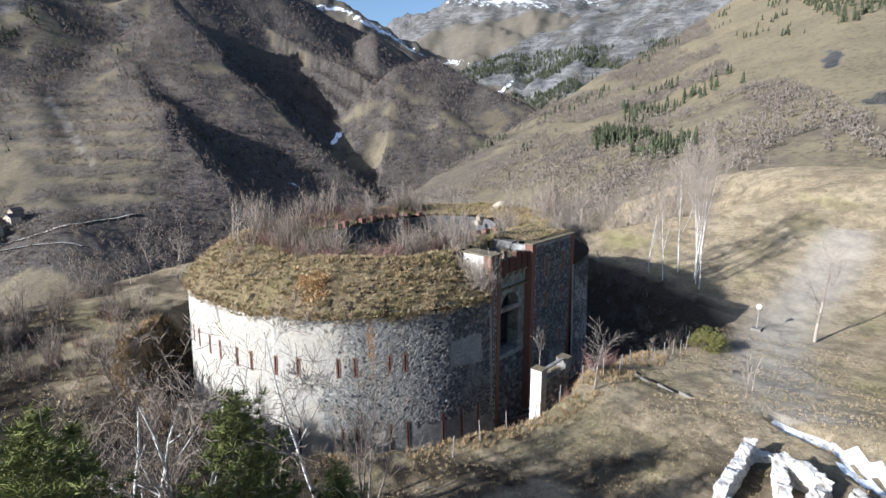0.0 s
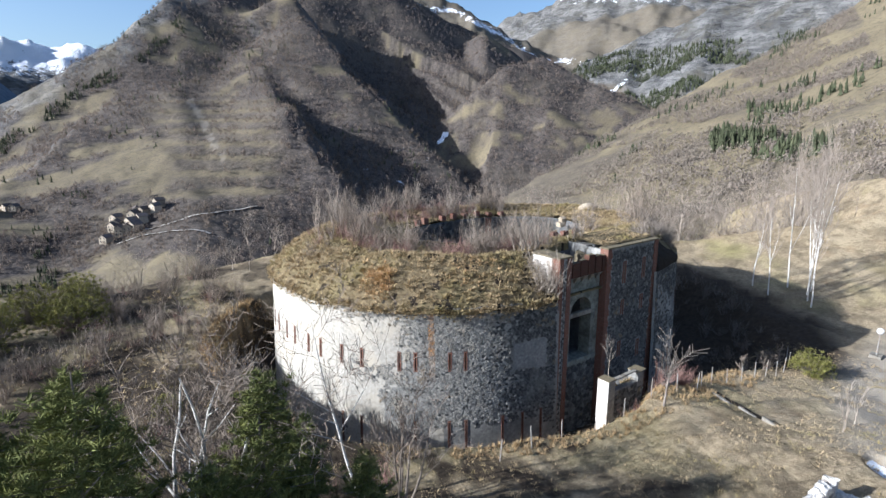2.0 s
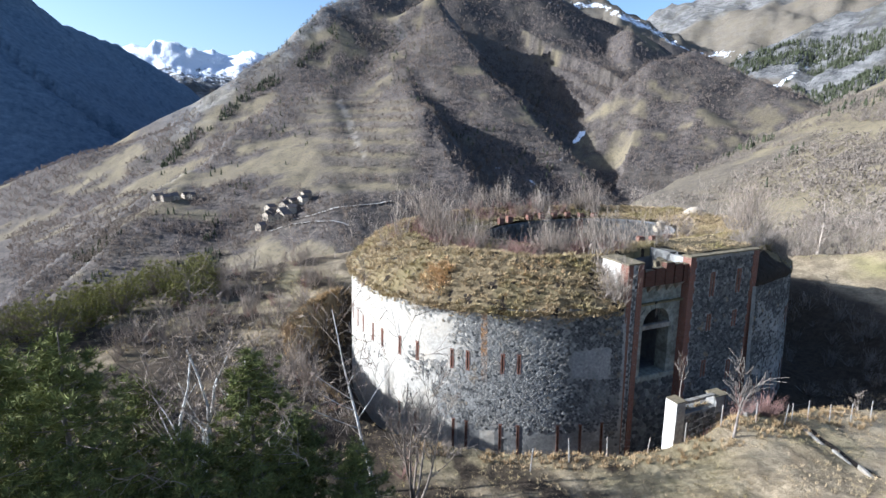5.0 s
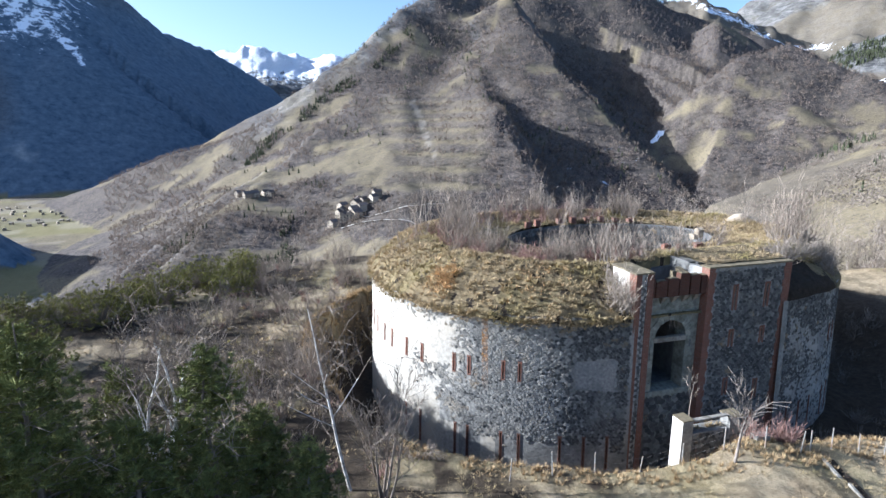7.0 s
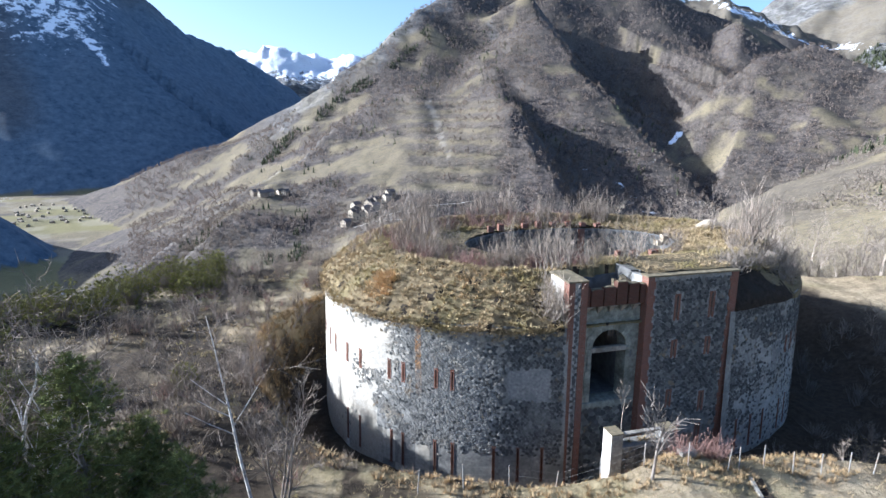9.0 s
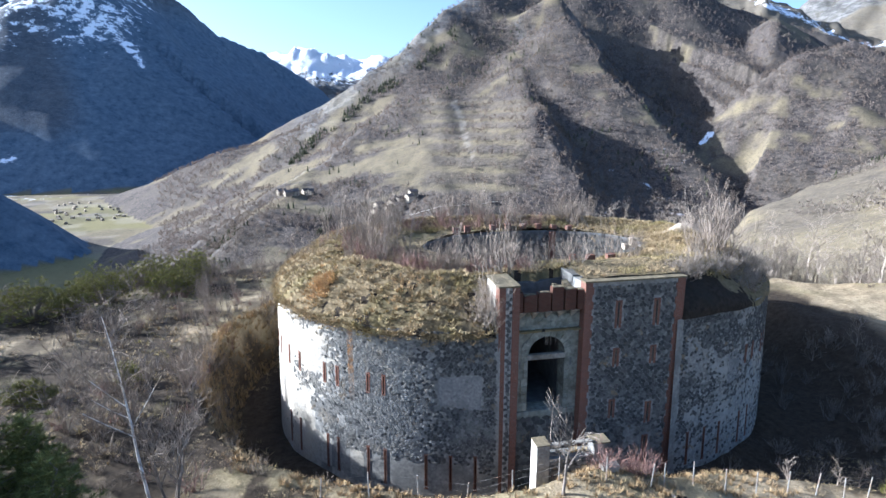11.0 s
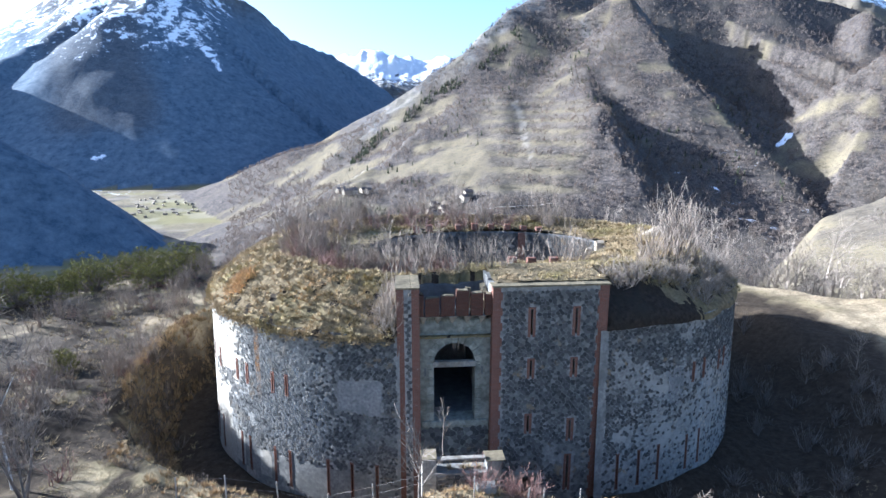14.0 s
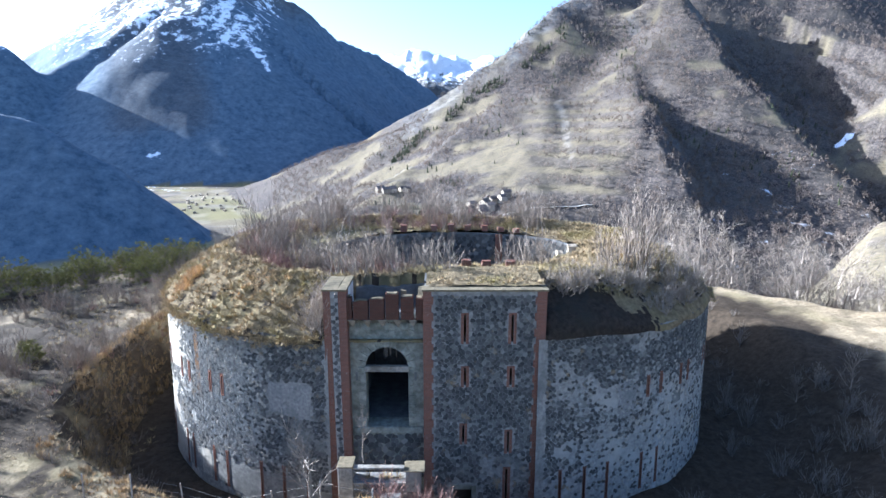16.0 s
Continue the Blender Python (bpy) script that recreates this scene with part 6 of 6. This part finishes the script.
# woods beyond the ditch and behind the fort
WOODS = []
for k in range(5):
    rng, out = np.random.default_rng(200 + k), []
    grow(rng, (0, 0, -0.3), (rng.normal(0, 0.05), rng.normal(0, 0.05), 1.0), 8.0, 0.085, 2, out, 14, 0.72, 0.14, 0.06, 7, 0.008)
    WOODS.append(np.array(out)[:, :8])
CROWNS = []
for k in range(4):
    rng, out = np.random.default_rng(220 + k), []
    grow(rng, (0, 0, -0.3), (rng.normal(0, 0.05), rng.normal(0, 0.05), 1.0), 8.5, 0.11, 3, out, 8, 0.75, 0.13, 0.07, 5, 0.008)
    CROWNS.append(np.array(out)[:, :8])
crest = VR.uniform(-14, 34, 64)
rows = [(37 + 0.72 * u + 0.69 * v, 13 - 0.69 * u + 0.72 * v, 0.0, VR.uniform(0.6, 1.0)) for u, v in zip(crest, VR.uniform(0.3, 9, 64))]
rows = [(x, y, level(x, y) - 0.1, s) for x, y, _, s in rows]
scatter("crest_wood", "pale leafless trees along the crest behind the fort", rows, CROWNS, PALETWIG, "trees")
rows = land_rows(600, 20, 95, -2, 70, 0.8, lambda x, y: (((x - 37) * 0.69 + (y - 13) * 0.72) > 0.5) & (((x - 37) * 0.69 + (y - 13) * 0.72) < 30)) + land_rows(50, -30, 40, 26, 48, 0.6, off_ditch(9))
rows = [r for r in rows if r[2] > -40]
scatter("bare_wood", "pale leafless wood along the edge of the spur", rows, WOODS, PALETWIG, "trees")
rows = land_rows(60, 62, 130, -10, 60, 0.9, lambda x, y: vnoise(x / 14, y / 14, 5) > 0.5)
scatter("hillside_wood", "grey leafless wood on the hillside", rows, WOODS, TWIG, "trees")


# pines and junipers
def needle_clump(rng, size, count):
    rows = []
    for _ in range(count):
        d = rng.normal(0, 1, 3)
        d[2] = abs(d[2]) * 0.8 + 0.15
        d /= np.linalg.norm(d)
        s = np.cross(d, rng.normal(0, 1, 3))
        s /= np.linalg.norm(s) + 1e-9
        b = rng.normal(0, 0.12, 3) * size
        rows.append(np.concatenate([b - s * 0.05 * size, b + s * 0.05 * size, b + d * size * rng.uniform(0.6, 1.0)]))
    return np.array(rows)


def pine(x, y, high, wide, seed, label, bare=0.12, slim=1.7):
    rng = np.random.default_rng(seed)
    clumps = [needle_clump(rng, 0.36, 26) for _ in range(5)]
    seg, tri = [], []
    p = np.array([0, 0, -0.3])
    n = 9
    trunk = []
    for k in range(n):
        q = np.array([rng.normal(0, 0.05) * k / 3, rng.normal(0, 0.05) * k / 3, high * (k + 1) / n])
        trunk.append((*p, *q, 0.15 * (1 - k / n) + 0.02, 0.15 * (1 - (k + 1) / n) + 0.015))
        p = q
    z = high * bare
    while z < high * 0.985:
        f = max(0.0, (z / high - bare) / (1 - bare))
        reach = wide * (1 - f ** slim) ** 0.9 * (0.6 + 0.4 * min(1, f * 5)) + 0.14
        for a in rng.uniform(0, 6.28) + np.arange(5) * 1.257:
            r = reach * rng.uniform(0.6, 1.15)
            a = a + rng.uniform(-0.3, 0.3)
            tip = np.array([math.cos(a) * r, math.sin(a) * r, z + r * rng.uniform(0.1, 0.45)])
            seg.append((0, 0, z, *tip, 0.035 * (1 - f) + 0.012, 0.008))
            m = max(2, int(r / 0.1))
            for j in range(m):
                t = (j + 1) / m
                if t < 0.3 and r > 0.9:
                    continue
                c = tip * t + np.array([0, 0, z * (1 - t)]) + rng.normal(0, 0.13 + 0.06 * r, 3)
                tri.append(placed_tri(clumps[rng.integers(5)], *c, rng.uniform(0, 6.28), rng.uniform(0.7, 1.15)))
        z += rng.uniform(0.3, 0.46)
    for k in range(3):
        tri.append(placed_tri(clumps[k], 0, 0, high - 0.15 * k, k, 0.7))
    tree = thing("pine_tree", label, "tree", "young pines", at=(x, y, level(x, y)))
    part("trunk", sticks("trunk", trunk, 7), BARK, tree)
    tagged(part("limb_frame", sticks("limb_frame", seg), BARK, tree), kind="stuff")
    tagged(part("foliage", blades("foliage", np.concatenate(tri)), NEEDLE, tree), kind="stuff")
    return tree


for k, (x, y, top, wide) in enumerate(((-29.65, -21.85, 16.4, 2.3), (-34.7, -23.2, 18.4, 2.6), (-36.8, -20.6, 17.2, 2.4), (-28.0, -20.4, 13.0, 1.6), (-31.8, -23.4, 14.6, 1.9), (-38.2, -24.0, 18.8, 2.6), (-33.5, -18.0, 14.5, 1.8), (-26.2, -22.4, 12.2, 1.5), (-40.5, -17.0, 15.5, 2.2))):
    pine(x, y, top - level(x, y), wide, 300 + k, "dense dark green young pine" if k % 3 else "dark green young pine with a bare leader", slim=1.7)


def juniper(x, y, wide, high, seed, label, name="juniper_bush"):
    rng = np.random.default_rng(seed)
    clumps = [needle_clump(rng, 0.36, 20) for _ in range(4)]
    tri, seg = [], []
    for _ in range(int(70 * wide)):
        a, r = rng.uniform(0, 6.28), wide * math.sqrt(rng.random())
        h = high * (1 - (r / wide) ** 2) ** 0.5 * rng.uniform(0.45, 1.05)
        c = (math.cos(a) * r, math.sin(a) * r, max(h, 0.1))
        seg.append((0.2 * c[0], 0.2 * c[1], -0.1, *c, 0.02, 0.008))
        for t in (1.0, 0.75):
            tri.append(placed_tri(clumps[rng.integers(4)], c[0] * t, c[1] * t, c[2] * t, rng.uniform(0, 6.28), rng.uniform(0.7, 1.3)))
    bush = thing(name, label, "bush", "junipers", at=(x, y, level(x, y)))
    tagged(part("limb_frame", sticks("limb_frame", seg), BARK, bush), kind="stuff")
    tagged(part("foliage", blades("foliage", np.concatenate(tri)), JUNIPER, bush), kind="stuff")


juniper(14.0, -23.6, 1.7, 1.9, 401, "yellow-green juniper bush beside the path")
for k, (x, y, w, h) in enumerate(((-42, 18, 3.6, 2.8), (-37.5, 21, 3.4, 2.6), (-46, 14, 3.4, 2.6), (-34, 24, 3.0, 2.2), (-50, 10, 3.6, 2.6), (-40, 25, 3.4, 2.6), (-29, 27, 2.8, 2.0), (-45, 21, 3.2, 2.6), (-53, 15, 3.6, 2.8), (-39, 15, 3.2, 2.6), (-43, 11, 3.4, 2.6), (-35.5, 18, 2.8, 2.2), (-47, 5, 3.0, 2.4), (-30, -3, 1.2, 1.0), (-33, -9, 1.4, 1.2))):
    juniper(x + 3 * math.sin(7.0 * k), y + 3 * math.cos(5.0 * k), w * (0.7 + 0.6 * (k * 37 % 10) / 10), h * (1.0 + 0.9 * (k * 53 % 10) / 10), 410 + k, "spreading green juniper on the plateau edge")

# ---- far things ----
def seen_at(az, el, r0=200.0):
    """The place of the land that shows in that direction from EYE."""
    a = radians(az)
    r = np.arange(r0, 3000, 4.0)
    x, y = EYE[0] + r * math.sin(a), EYE[1] + r * math.cos(a)
    z, _ = terrain(x, y)
    e = np.degrees(np.arctan2(z - EYE[2], r))
    k = int(np.argmax(e >= el)) if (e >= el).any() else int(np.argmax(e))
    return float(x[k]), float(y[k]), float(z[k])


def house(x, y, z, wide, deep, high, turn, label, wall=HOUSEWALL):
    """A gabled house with its windows and door."""
    ob = thing("house", label, "house", "houses of the village", at=(x, y, z - 1.0))
    ob.rotation_euler = (0, 0, turn)
    w, d, h, g = wide / 2, deep / 2, high + 1.0, wide * 0.32
    bm = bmesh.new()
    v = [bm.verts.new(c) for c in ((-w, -d, 0), (w, -d, 0), (w, d, 0), (-w, d, 0), (-w, -d, h), (w, -d, h), (w, d, h), (-w, d, h), (0, -d, h + g), (0, d, h + g))]
    for f in ((0, 1, 5, 8, 4), (2, 3, 7, 9, 6), (1, 2, 6, 5), (3, 0, 4, 7)):
        bm.faces.new([v[i] for i in f])
    part("wall", bm, wall, ob)
    bm = bmesh.new()
    e = 0.5
    for side in (-1, 1):
        a = [bm.verts.new(c) for c in ((side * (w + e), -d - e, h - g * e / w), (side * (w + e), d + e, h - g * e / w), (0, d + e, h + g), (0, -d - e, h + g))]
        b = [bm.verts.new(q.co + Vector((0, 0, 0.3))) for q in a]
        bm.faces.new(b)
        for k in range(4):
            bm.faces.new((a[k], a[(k + 1) % 4], b[(k + 1) % 4], b[k]))
    bmesh.ops.recalc_face_normals(bm, faces=bm.faces[:])
    part("roof", bm, ROOFTILE, ob)
    for k in range(2):
        for lev in range(2):
            u = (-0.5 + k) * wide * 0.5
            part("window", boxes((u - 0.5, u + 0.5, -d - 0.06, -d + 0.1, 2.0 + lev * 2.7, 3.5 + lev * 2.7)), GLASS, ob)
    return ob


VILLAGE = ((4.0, -9.9), (4.5, -9.3), (5.0, -8.8), (5.5, -9.3), (5.9, -8.7), (6.3, -9.1), (6.2, -8.2), (6.9, -8.6), (7.4, -8.0), (7.9, -7.5), (8.6, -7.3), (5.2, -8.2), (6.8, -7.9), (4.9, -9.8))
HR = random.Random(4)
for k, (a, e) in enumerate(VILLAGE):
    x, y, z = seen_at(a + HR.uniform(-0.25, 0.25), e + HR.uniform(-0.2, 0.2))
    house(x, y, z, HR.uniform(7, 9.5), HR.uniform(8, 11), HR.uniform(5, 7.5), HR.uniform(-1.4, -0.1), "cream village house with a grey gabled roof" if k % 3 else "tall ochre village house with a grey gabled roof")
for a, e in ((-4.7, -6.8), (-4.0, -6.7), (-3.3, -6.6), (-2.6, -6.6), (-2.0, -6.6)):
    x, y, z = seen_at(a + HR.uniform(-0.2, 0.2), e + HR.uniform(-0.15, 0.15))
    house(x, y, z, HR.uniform(7, 10), HR.uniform(8, 12), HR.uniform(4, 7), HR.uniform(-1.1, -0.5), "small grey house of a far hamlet")

# village lane
LANES = (((4.6, -10.3), (6.5, -9.8), (9.3, -9.6), (12.4, -10.2)), ((6.5, -9.3), (8.2, -9.1), (10.5, -8.5), (13.5, -8.2), (17.4, -7.8)))
for lane in LANES:
    pts = np.array([seen_at(a, e) for a, e in lane])
    tt = np.linspace(0, len(pts) - 1, 40)
    px, py = np.interp(tt, range(len(pts)), pts[:, 0]), np.interp(tt, range(len(pts)), pts[:, 1])
    tx, ty = np.gradient(px), np.gradient(py)
    tn = np.hypot(tx, ty)
    ex, ey = np.stack([px - ty / tn * 1.9, px + ty / tn * 1.9]), np.stack([py + tx / tn * 1.9, py - tx / tn * 1.9])
    ez = np.tile(height(px, py), (2, 1)) + 0.9
    road = tagged(new("road", grid_mesh("road", ex, ey, ez)), "pale narrow lane to the village", "road", kind="structure")
    road.data.materials.append(GRAVEL)

# far town on the valley floor
bm = bmesh.new()
for k in range(46):
    a, e = HR.uniform(-24.5, -18.5), HR.uniform(-8.0, -6.4)
    r = 158 / math.tan(radians(-e))
    x, y = EYE[0] + r * math.sin(radians(a)), EYE[1] + r * math.cos(radians(a))
    z, kind = terrain(np.array([x]), np.array([y]))
    if kind[0]:
        continue
    z = float(z[0])
    w, d, h = HR.uniform(1.6, 2.6), HR.uniform(2, 3.6), HR.uniform(2, 3.2)
    m = pose(x, y, z, 0, 0, HR.uniform(0, 90))
    v = [bm.verts.new(m @ Vector(c)) for c in ((-w, -d, -1), (w, -d, -1), (w, d, -1), (-w, d, -1), (-w, -d, h), (w, -d, h), (w, d, h), (-w, d, h), (0, -d, h + 1.4), (0, d, h + 1.4))]
    for f in ((0, 1, 5, 8, 4), (2, 3, 7, 9, 6), (1, 2, 6, 5), (3, 0, 4, 7), (5, 6, 9, 8), (7, 4, 8, 9)):
        bm.faces.new([v[i] for i in f])
me = bpy.data.meshes.new("far_town")
bm.to_mesh(me)
me.materials.append(HOUSEWALL)
tagged(new("far_town", me), "tiny pale houses on the valley floor", "town", kind="stuff")


# far trees
def spruce_pattern(rng, tiers=3, sides=6):
    co, tri = [], []
    for k in range(tiers):
        z0, z1 = 0.12 + 0.25 * k, 0.5 + 0.25 * k
        r = 0.2 * (1 - 0.26 * k)
        a = np.arange(sides) * 2 * math.pi / sides + rng.uniform(-0.25, 0.25, sides)
        ring = np.stack([np.cos(a) * r * rng.uniform(0.7, 1.2, sides), np.sin(a) * r * rng.uniform(0.7, 1.2, sides), z0 + rng.uniform(-0.05, 0.05, sides)], 1)
        for j in range(sides):
            tri.append(np.concatenate([ring[j], ring[(j + 1) % sides], (rng.normal(0, 0.01), rng.normal(0, 0.01), z1)]))
    return np.array(tri)


FR = np.random.default_rng(77)
SPRUCES = [spruce_pattern(FR) for _ in range(6)]


def far_rows(count, a0, a1, r0, r1, keep, size):
    a, r = np.radians(FR.uniform(a0, a1, count)), np.sqrt(FR.uniform(r0 * r0, r1 * r1, count))
    x, y = EYE[0] + r * np.sin(a), EYE[1] + r * np.cos(a)
    z, w = terrain(x, y)
    e = np.degrees(np.arctan2(z - EYE[2], r))
    ok = keep(x, y, np.degrees(a), e, w, z)
    return [(p, q, s, size * FR.uniform(0.6, 1.25)) for p, q, s in zip(x[ok], y[ok], z[ok])]


rows = far_rows(5200, 61, 70.5, 250, 720, lambda x, y, a, e, w, z: (w == 7) & (np.abs(e - (-0.35 * (a - 66) * 0.3 - 2.2)) < 1.0) & (fbm(x / 40, y / 40, 3, 54) > 0.42), 8.5)
rows += far_rows(5200, 64, 92, 330, 900, lambda x, y, a, e, w, z: (w == 7) & (e > -1.5) & (e < 7.5) & (bare_brow(a, e) < 0) & (fbm(x / 90, y / 90, 4, 55) + 0.08 * (a < 73) + 0.25 * (fbm(x / 15, y / 15, 2, 73) - 0.5) > 0.57), 7)
rows += far_rows(1500, 77, 92, 500, 900, lambda x, y, a, e, w, z: (w == 7) & (e > np.interp(a, [78.6, 81.8, 84.9, 92], [10.2, 7.6, 5.6, 2])) & (fbm(x / 40, y / 40, 3, 56) > 0.42), 7)
rows += far_rows(500, 72, 80, 500, 900, lambda x, y, a, e, w, z: (w == 7) & (bare_brow(a, e) > 0) & (fbm(x / 25, y / 25, 3, 71) > 0.66), 6.5)
rows += far_rows(1800, 44, 66, 330, 760, lambda x, y, a, e, w, z: (w == 7) & (fbm(x / 50, y / 50, 4, 57) > 0.64), 6.5)
rows += far_rows(2500, -6, 38, 520, 1500, lambda x, y, a, e, w, z: (w == 1) & (fbm(x / 90, y / 90, 4, 58) > 0.63), 8)
rows += far_rows(9000, -4, 13, 850, 1500, lambda x, y, a, e, w, z: (w == 1) & (np.abs(np.interp(a, [-4.1, -0.8, 2.6, 4.8, 8.1, 12.3], [-2.1, 1.3, 3.7, 5.6, 6.9, 10.8]) - e - 2.2) < 0.55) & (fbm(x / 50, y / 50, 4, 67) > 0.42), 8)
rows += far_rows(9000, 49, 70, 1500, 2050, lambda x, y, a, e, w, z: (w == 6) & (z < 260) & (fbm(x / 120, y / 120, 4, 69) > 0.46), 13)
rows += far_rows(4200, 60, 84, 420, 860, lambda x, y, a, e, w, z: (w == 7) & (e > 0.0) & (bare_brow(a, e) < 0.2) & (fbm(x / 110, y / 110, 4, 68) > 0.55), 8)
rows += far_rows(3000, -12, 1, 300, 640, lambda x, y, a, e, w, z: (e > -13.5) & (e < -8.8) & (z < -15) & (fbm(x / 45, y / 45, 3, 59) > 0.58), 6)
tri = np.concatenate([placed_tri(SPRUCES[k % 6], x, y, z - 0.5, FR.uniform(0, 6.28), s) for k, (x, y, z, s) in enumerate(rows)])
me = blades("spruce_wood", tri)
me.materials.append(SPRUCE)
tagged(new("spruce_wood", me), "dark spruce woods on the far slopes", "trees", kind="stuff")

FUZZ = []
for k in range(8):
    out = []
    for _ in range(16):
        d = FR.normal(0, 1, 3)
        d *= FR.random() ** 0.4 / np.linalg.norm(d)
        c = np.array([d[0] * 1.6, d[1] * 1.6, 2.6 + d[2] * 2.1])
        u, v = FR.normal(0, 1, 3), FR.normal(0, 1, 3)
        u, v = u / np.linalg.norm(u), v / np.linalg.norm(v)
        u[2], v[2] = u[2] * 1.5, abs(v[2]) * 1.6
        out.append(np.concatenate([c - u * 0.33, c + u * 0.33, c + v * 0.8]))
    FUZZ.append(np.array(out))


def bare_woods(name, label, rows, material):
    tri = np.concatenate([placed_tri(FUZZ[k % 8], x, y, z - 0.4, FR.uniform(0, 6.28), s) for k, (x, y, z, s) in enumerate(rows)])
    me = blades(name, tri)
    me.materials.append(material)
    tagged(new(name, me), label, "trees", kind="stuff")


def sheer(m):
    """Twigs far off: part of the light passes between them."""
    nt = m.node_tree
    b, out = nt.nodes["Principled BSDF"], next(n for n in nt.nodes if n.type == "OUTPUT_MATERIAL")
    through_light, both = nt.nodes.new("ShaderNodeBsdfTranslucent"), nt.nodes.new("ShaderNodeMixShader")
    nt.links.new(b.inputs["Base Color"].links[0].from_socket, through_light.inputs["Color"])
    both.inputs[0].default_value = 0.3
    nt.links.new(b.outputs[0], both.inputs[1])
    nt.links.new(through_light.outputs[0], both.inputs[2])
    nt.links.new(both.outputs[0], out.inputs["Surface"])
    return m


FARTWIG = two_tone("far_winter_wood", (0.132, 0.105, 0.086), (0.22, 0.178, 0.146), (0.15, 0.12, 0.092), 0.05, 0.012, 0.95, 0, island=0.12)
rows = far_rows(30000, 38, 95, 120, 860, lambda x, y, a, e, w, z: (w == 7) & (fbm(x / 60, y / 60, 4, 61) + 0.11 * smooth(58, 66, a) > 0.53) & (bare_brow(a, e) < 0), 0.95)
HILLTWIG = two_tone("hillside_winter_wood", (0.165, 0.14, 0.116), (0.25, 0.213, 0.178), (0.19, 0.16, 0.128), 0.05, 0.012, 0.95, 0, island=0.08)
bare_woods("winter_wood", "grey leafless woods scattered over the hillside", rows, sheer(HILLTWIG))
rows = far_rows(18000, -16, 44, 300, 1500, lambda x, y, a, e, w, z: ((w == 1) | ((w == 8) & (z < -25))) & (clearing(x, y, a, e) < 0) & ~((a > 9) & (a < 20) & (e > -8) & (e < 3) & (np.sin(z / 2.4 + 2 * fbm(x / 90, y / 90, 2, 65)) < -0.1)), 1.75)
rows += far_rows(5000, -18, 4, 260, 760, lambda x, y, a, e, w, z: (z < -20) & (fbm(x / 45, y / 45, 4, 66) > 0.54), 1.1)
rows += far_rows(6000, 5, 44, 1500, 2300, lambda x, y, a, e, w, z: (w == 1) & (clearing(x, y, a, e) < 0), 2.2)
rows += far_rows(9000, 33, 62, 700, 1700, lambda x, y, a, e, w, z: (w == 2) & (clearing(x, y, a, e) < 0), 1.7)
bare_woods("mountain_wood", "brown-grey leafless woods on the mountain", rows, sheer(FARTWIG))
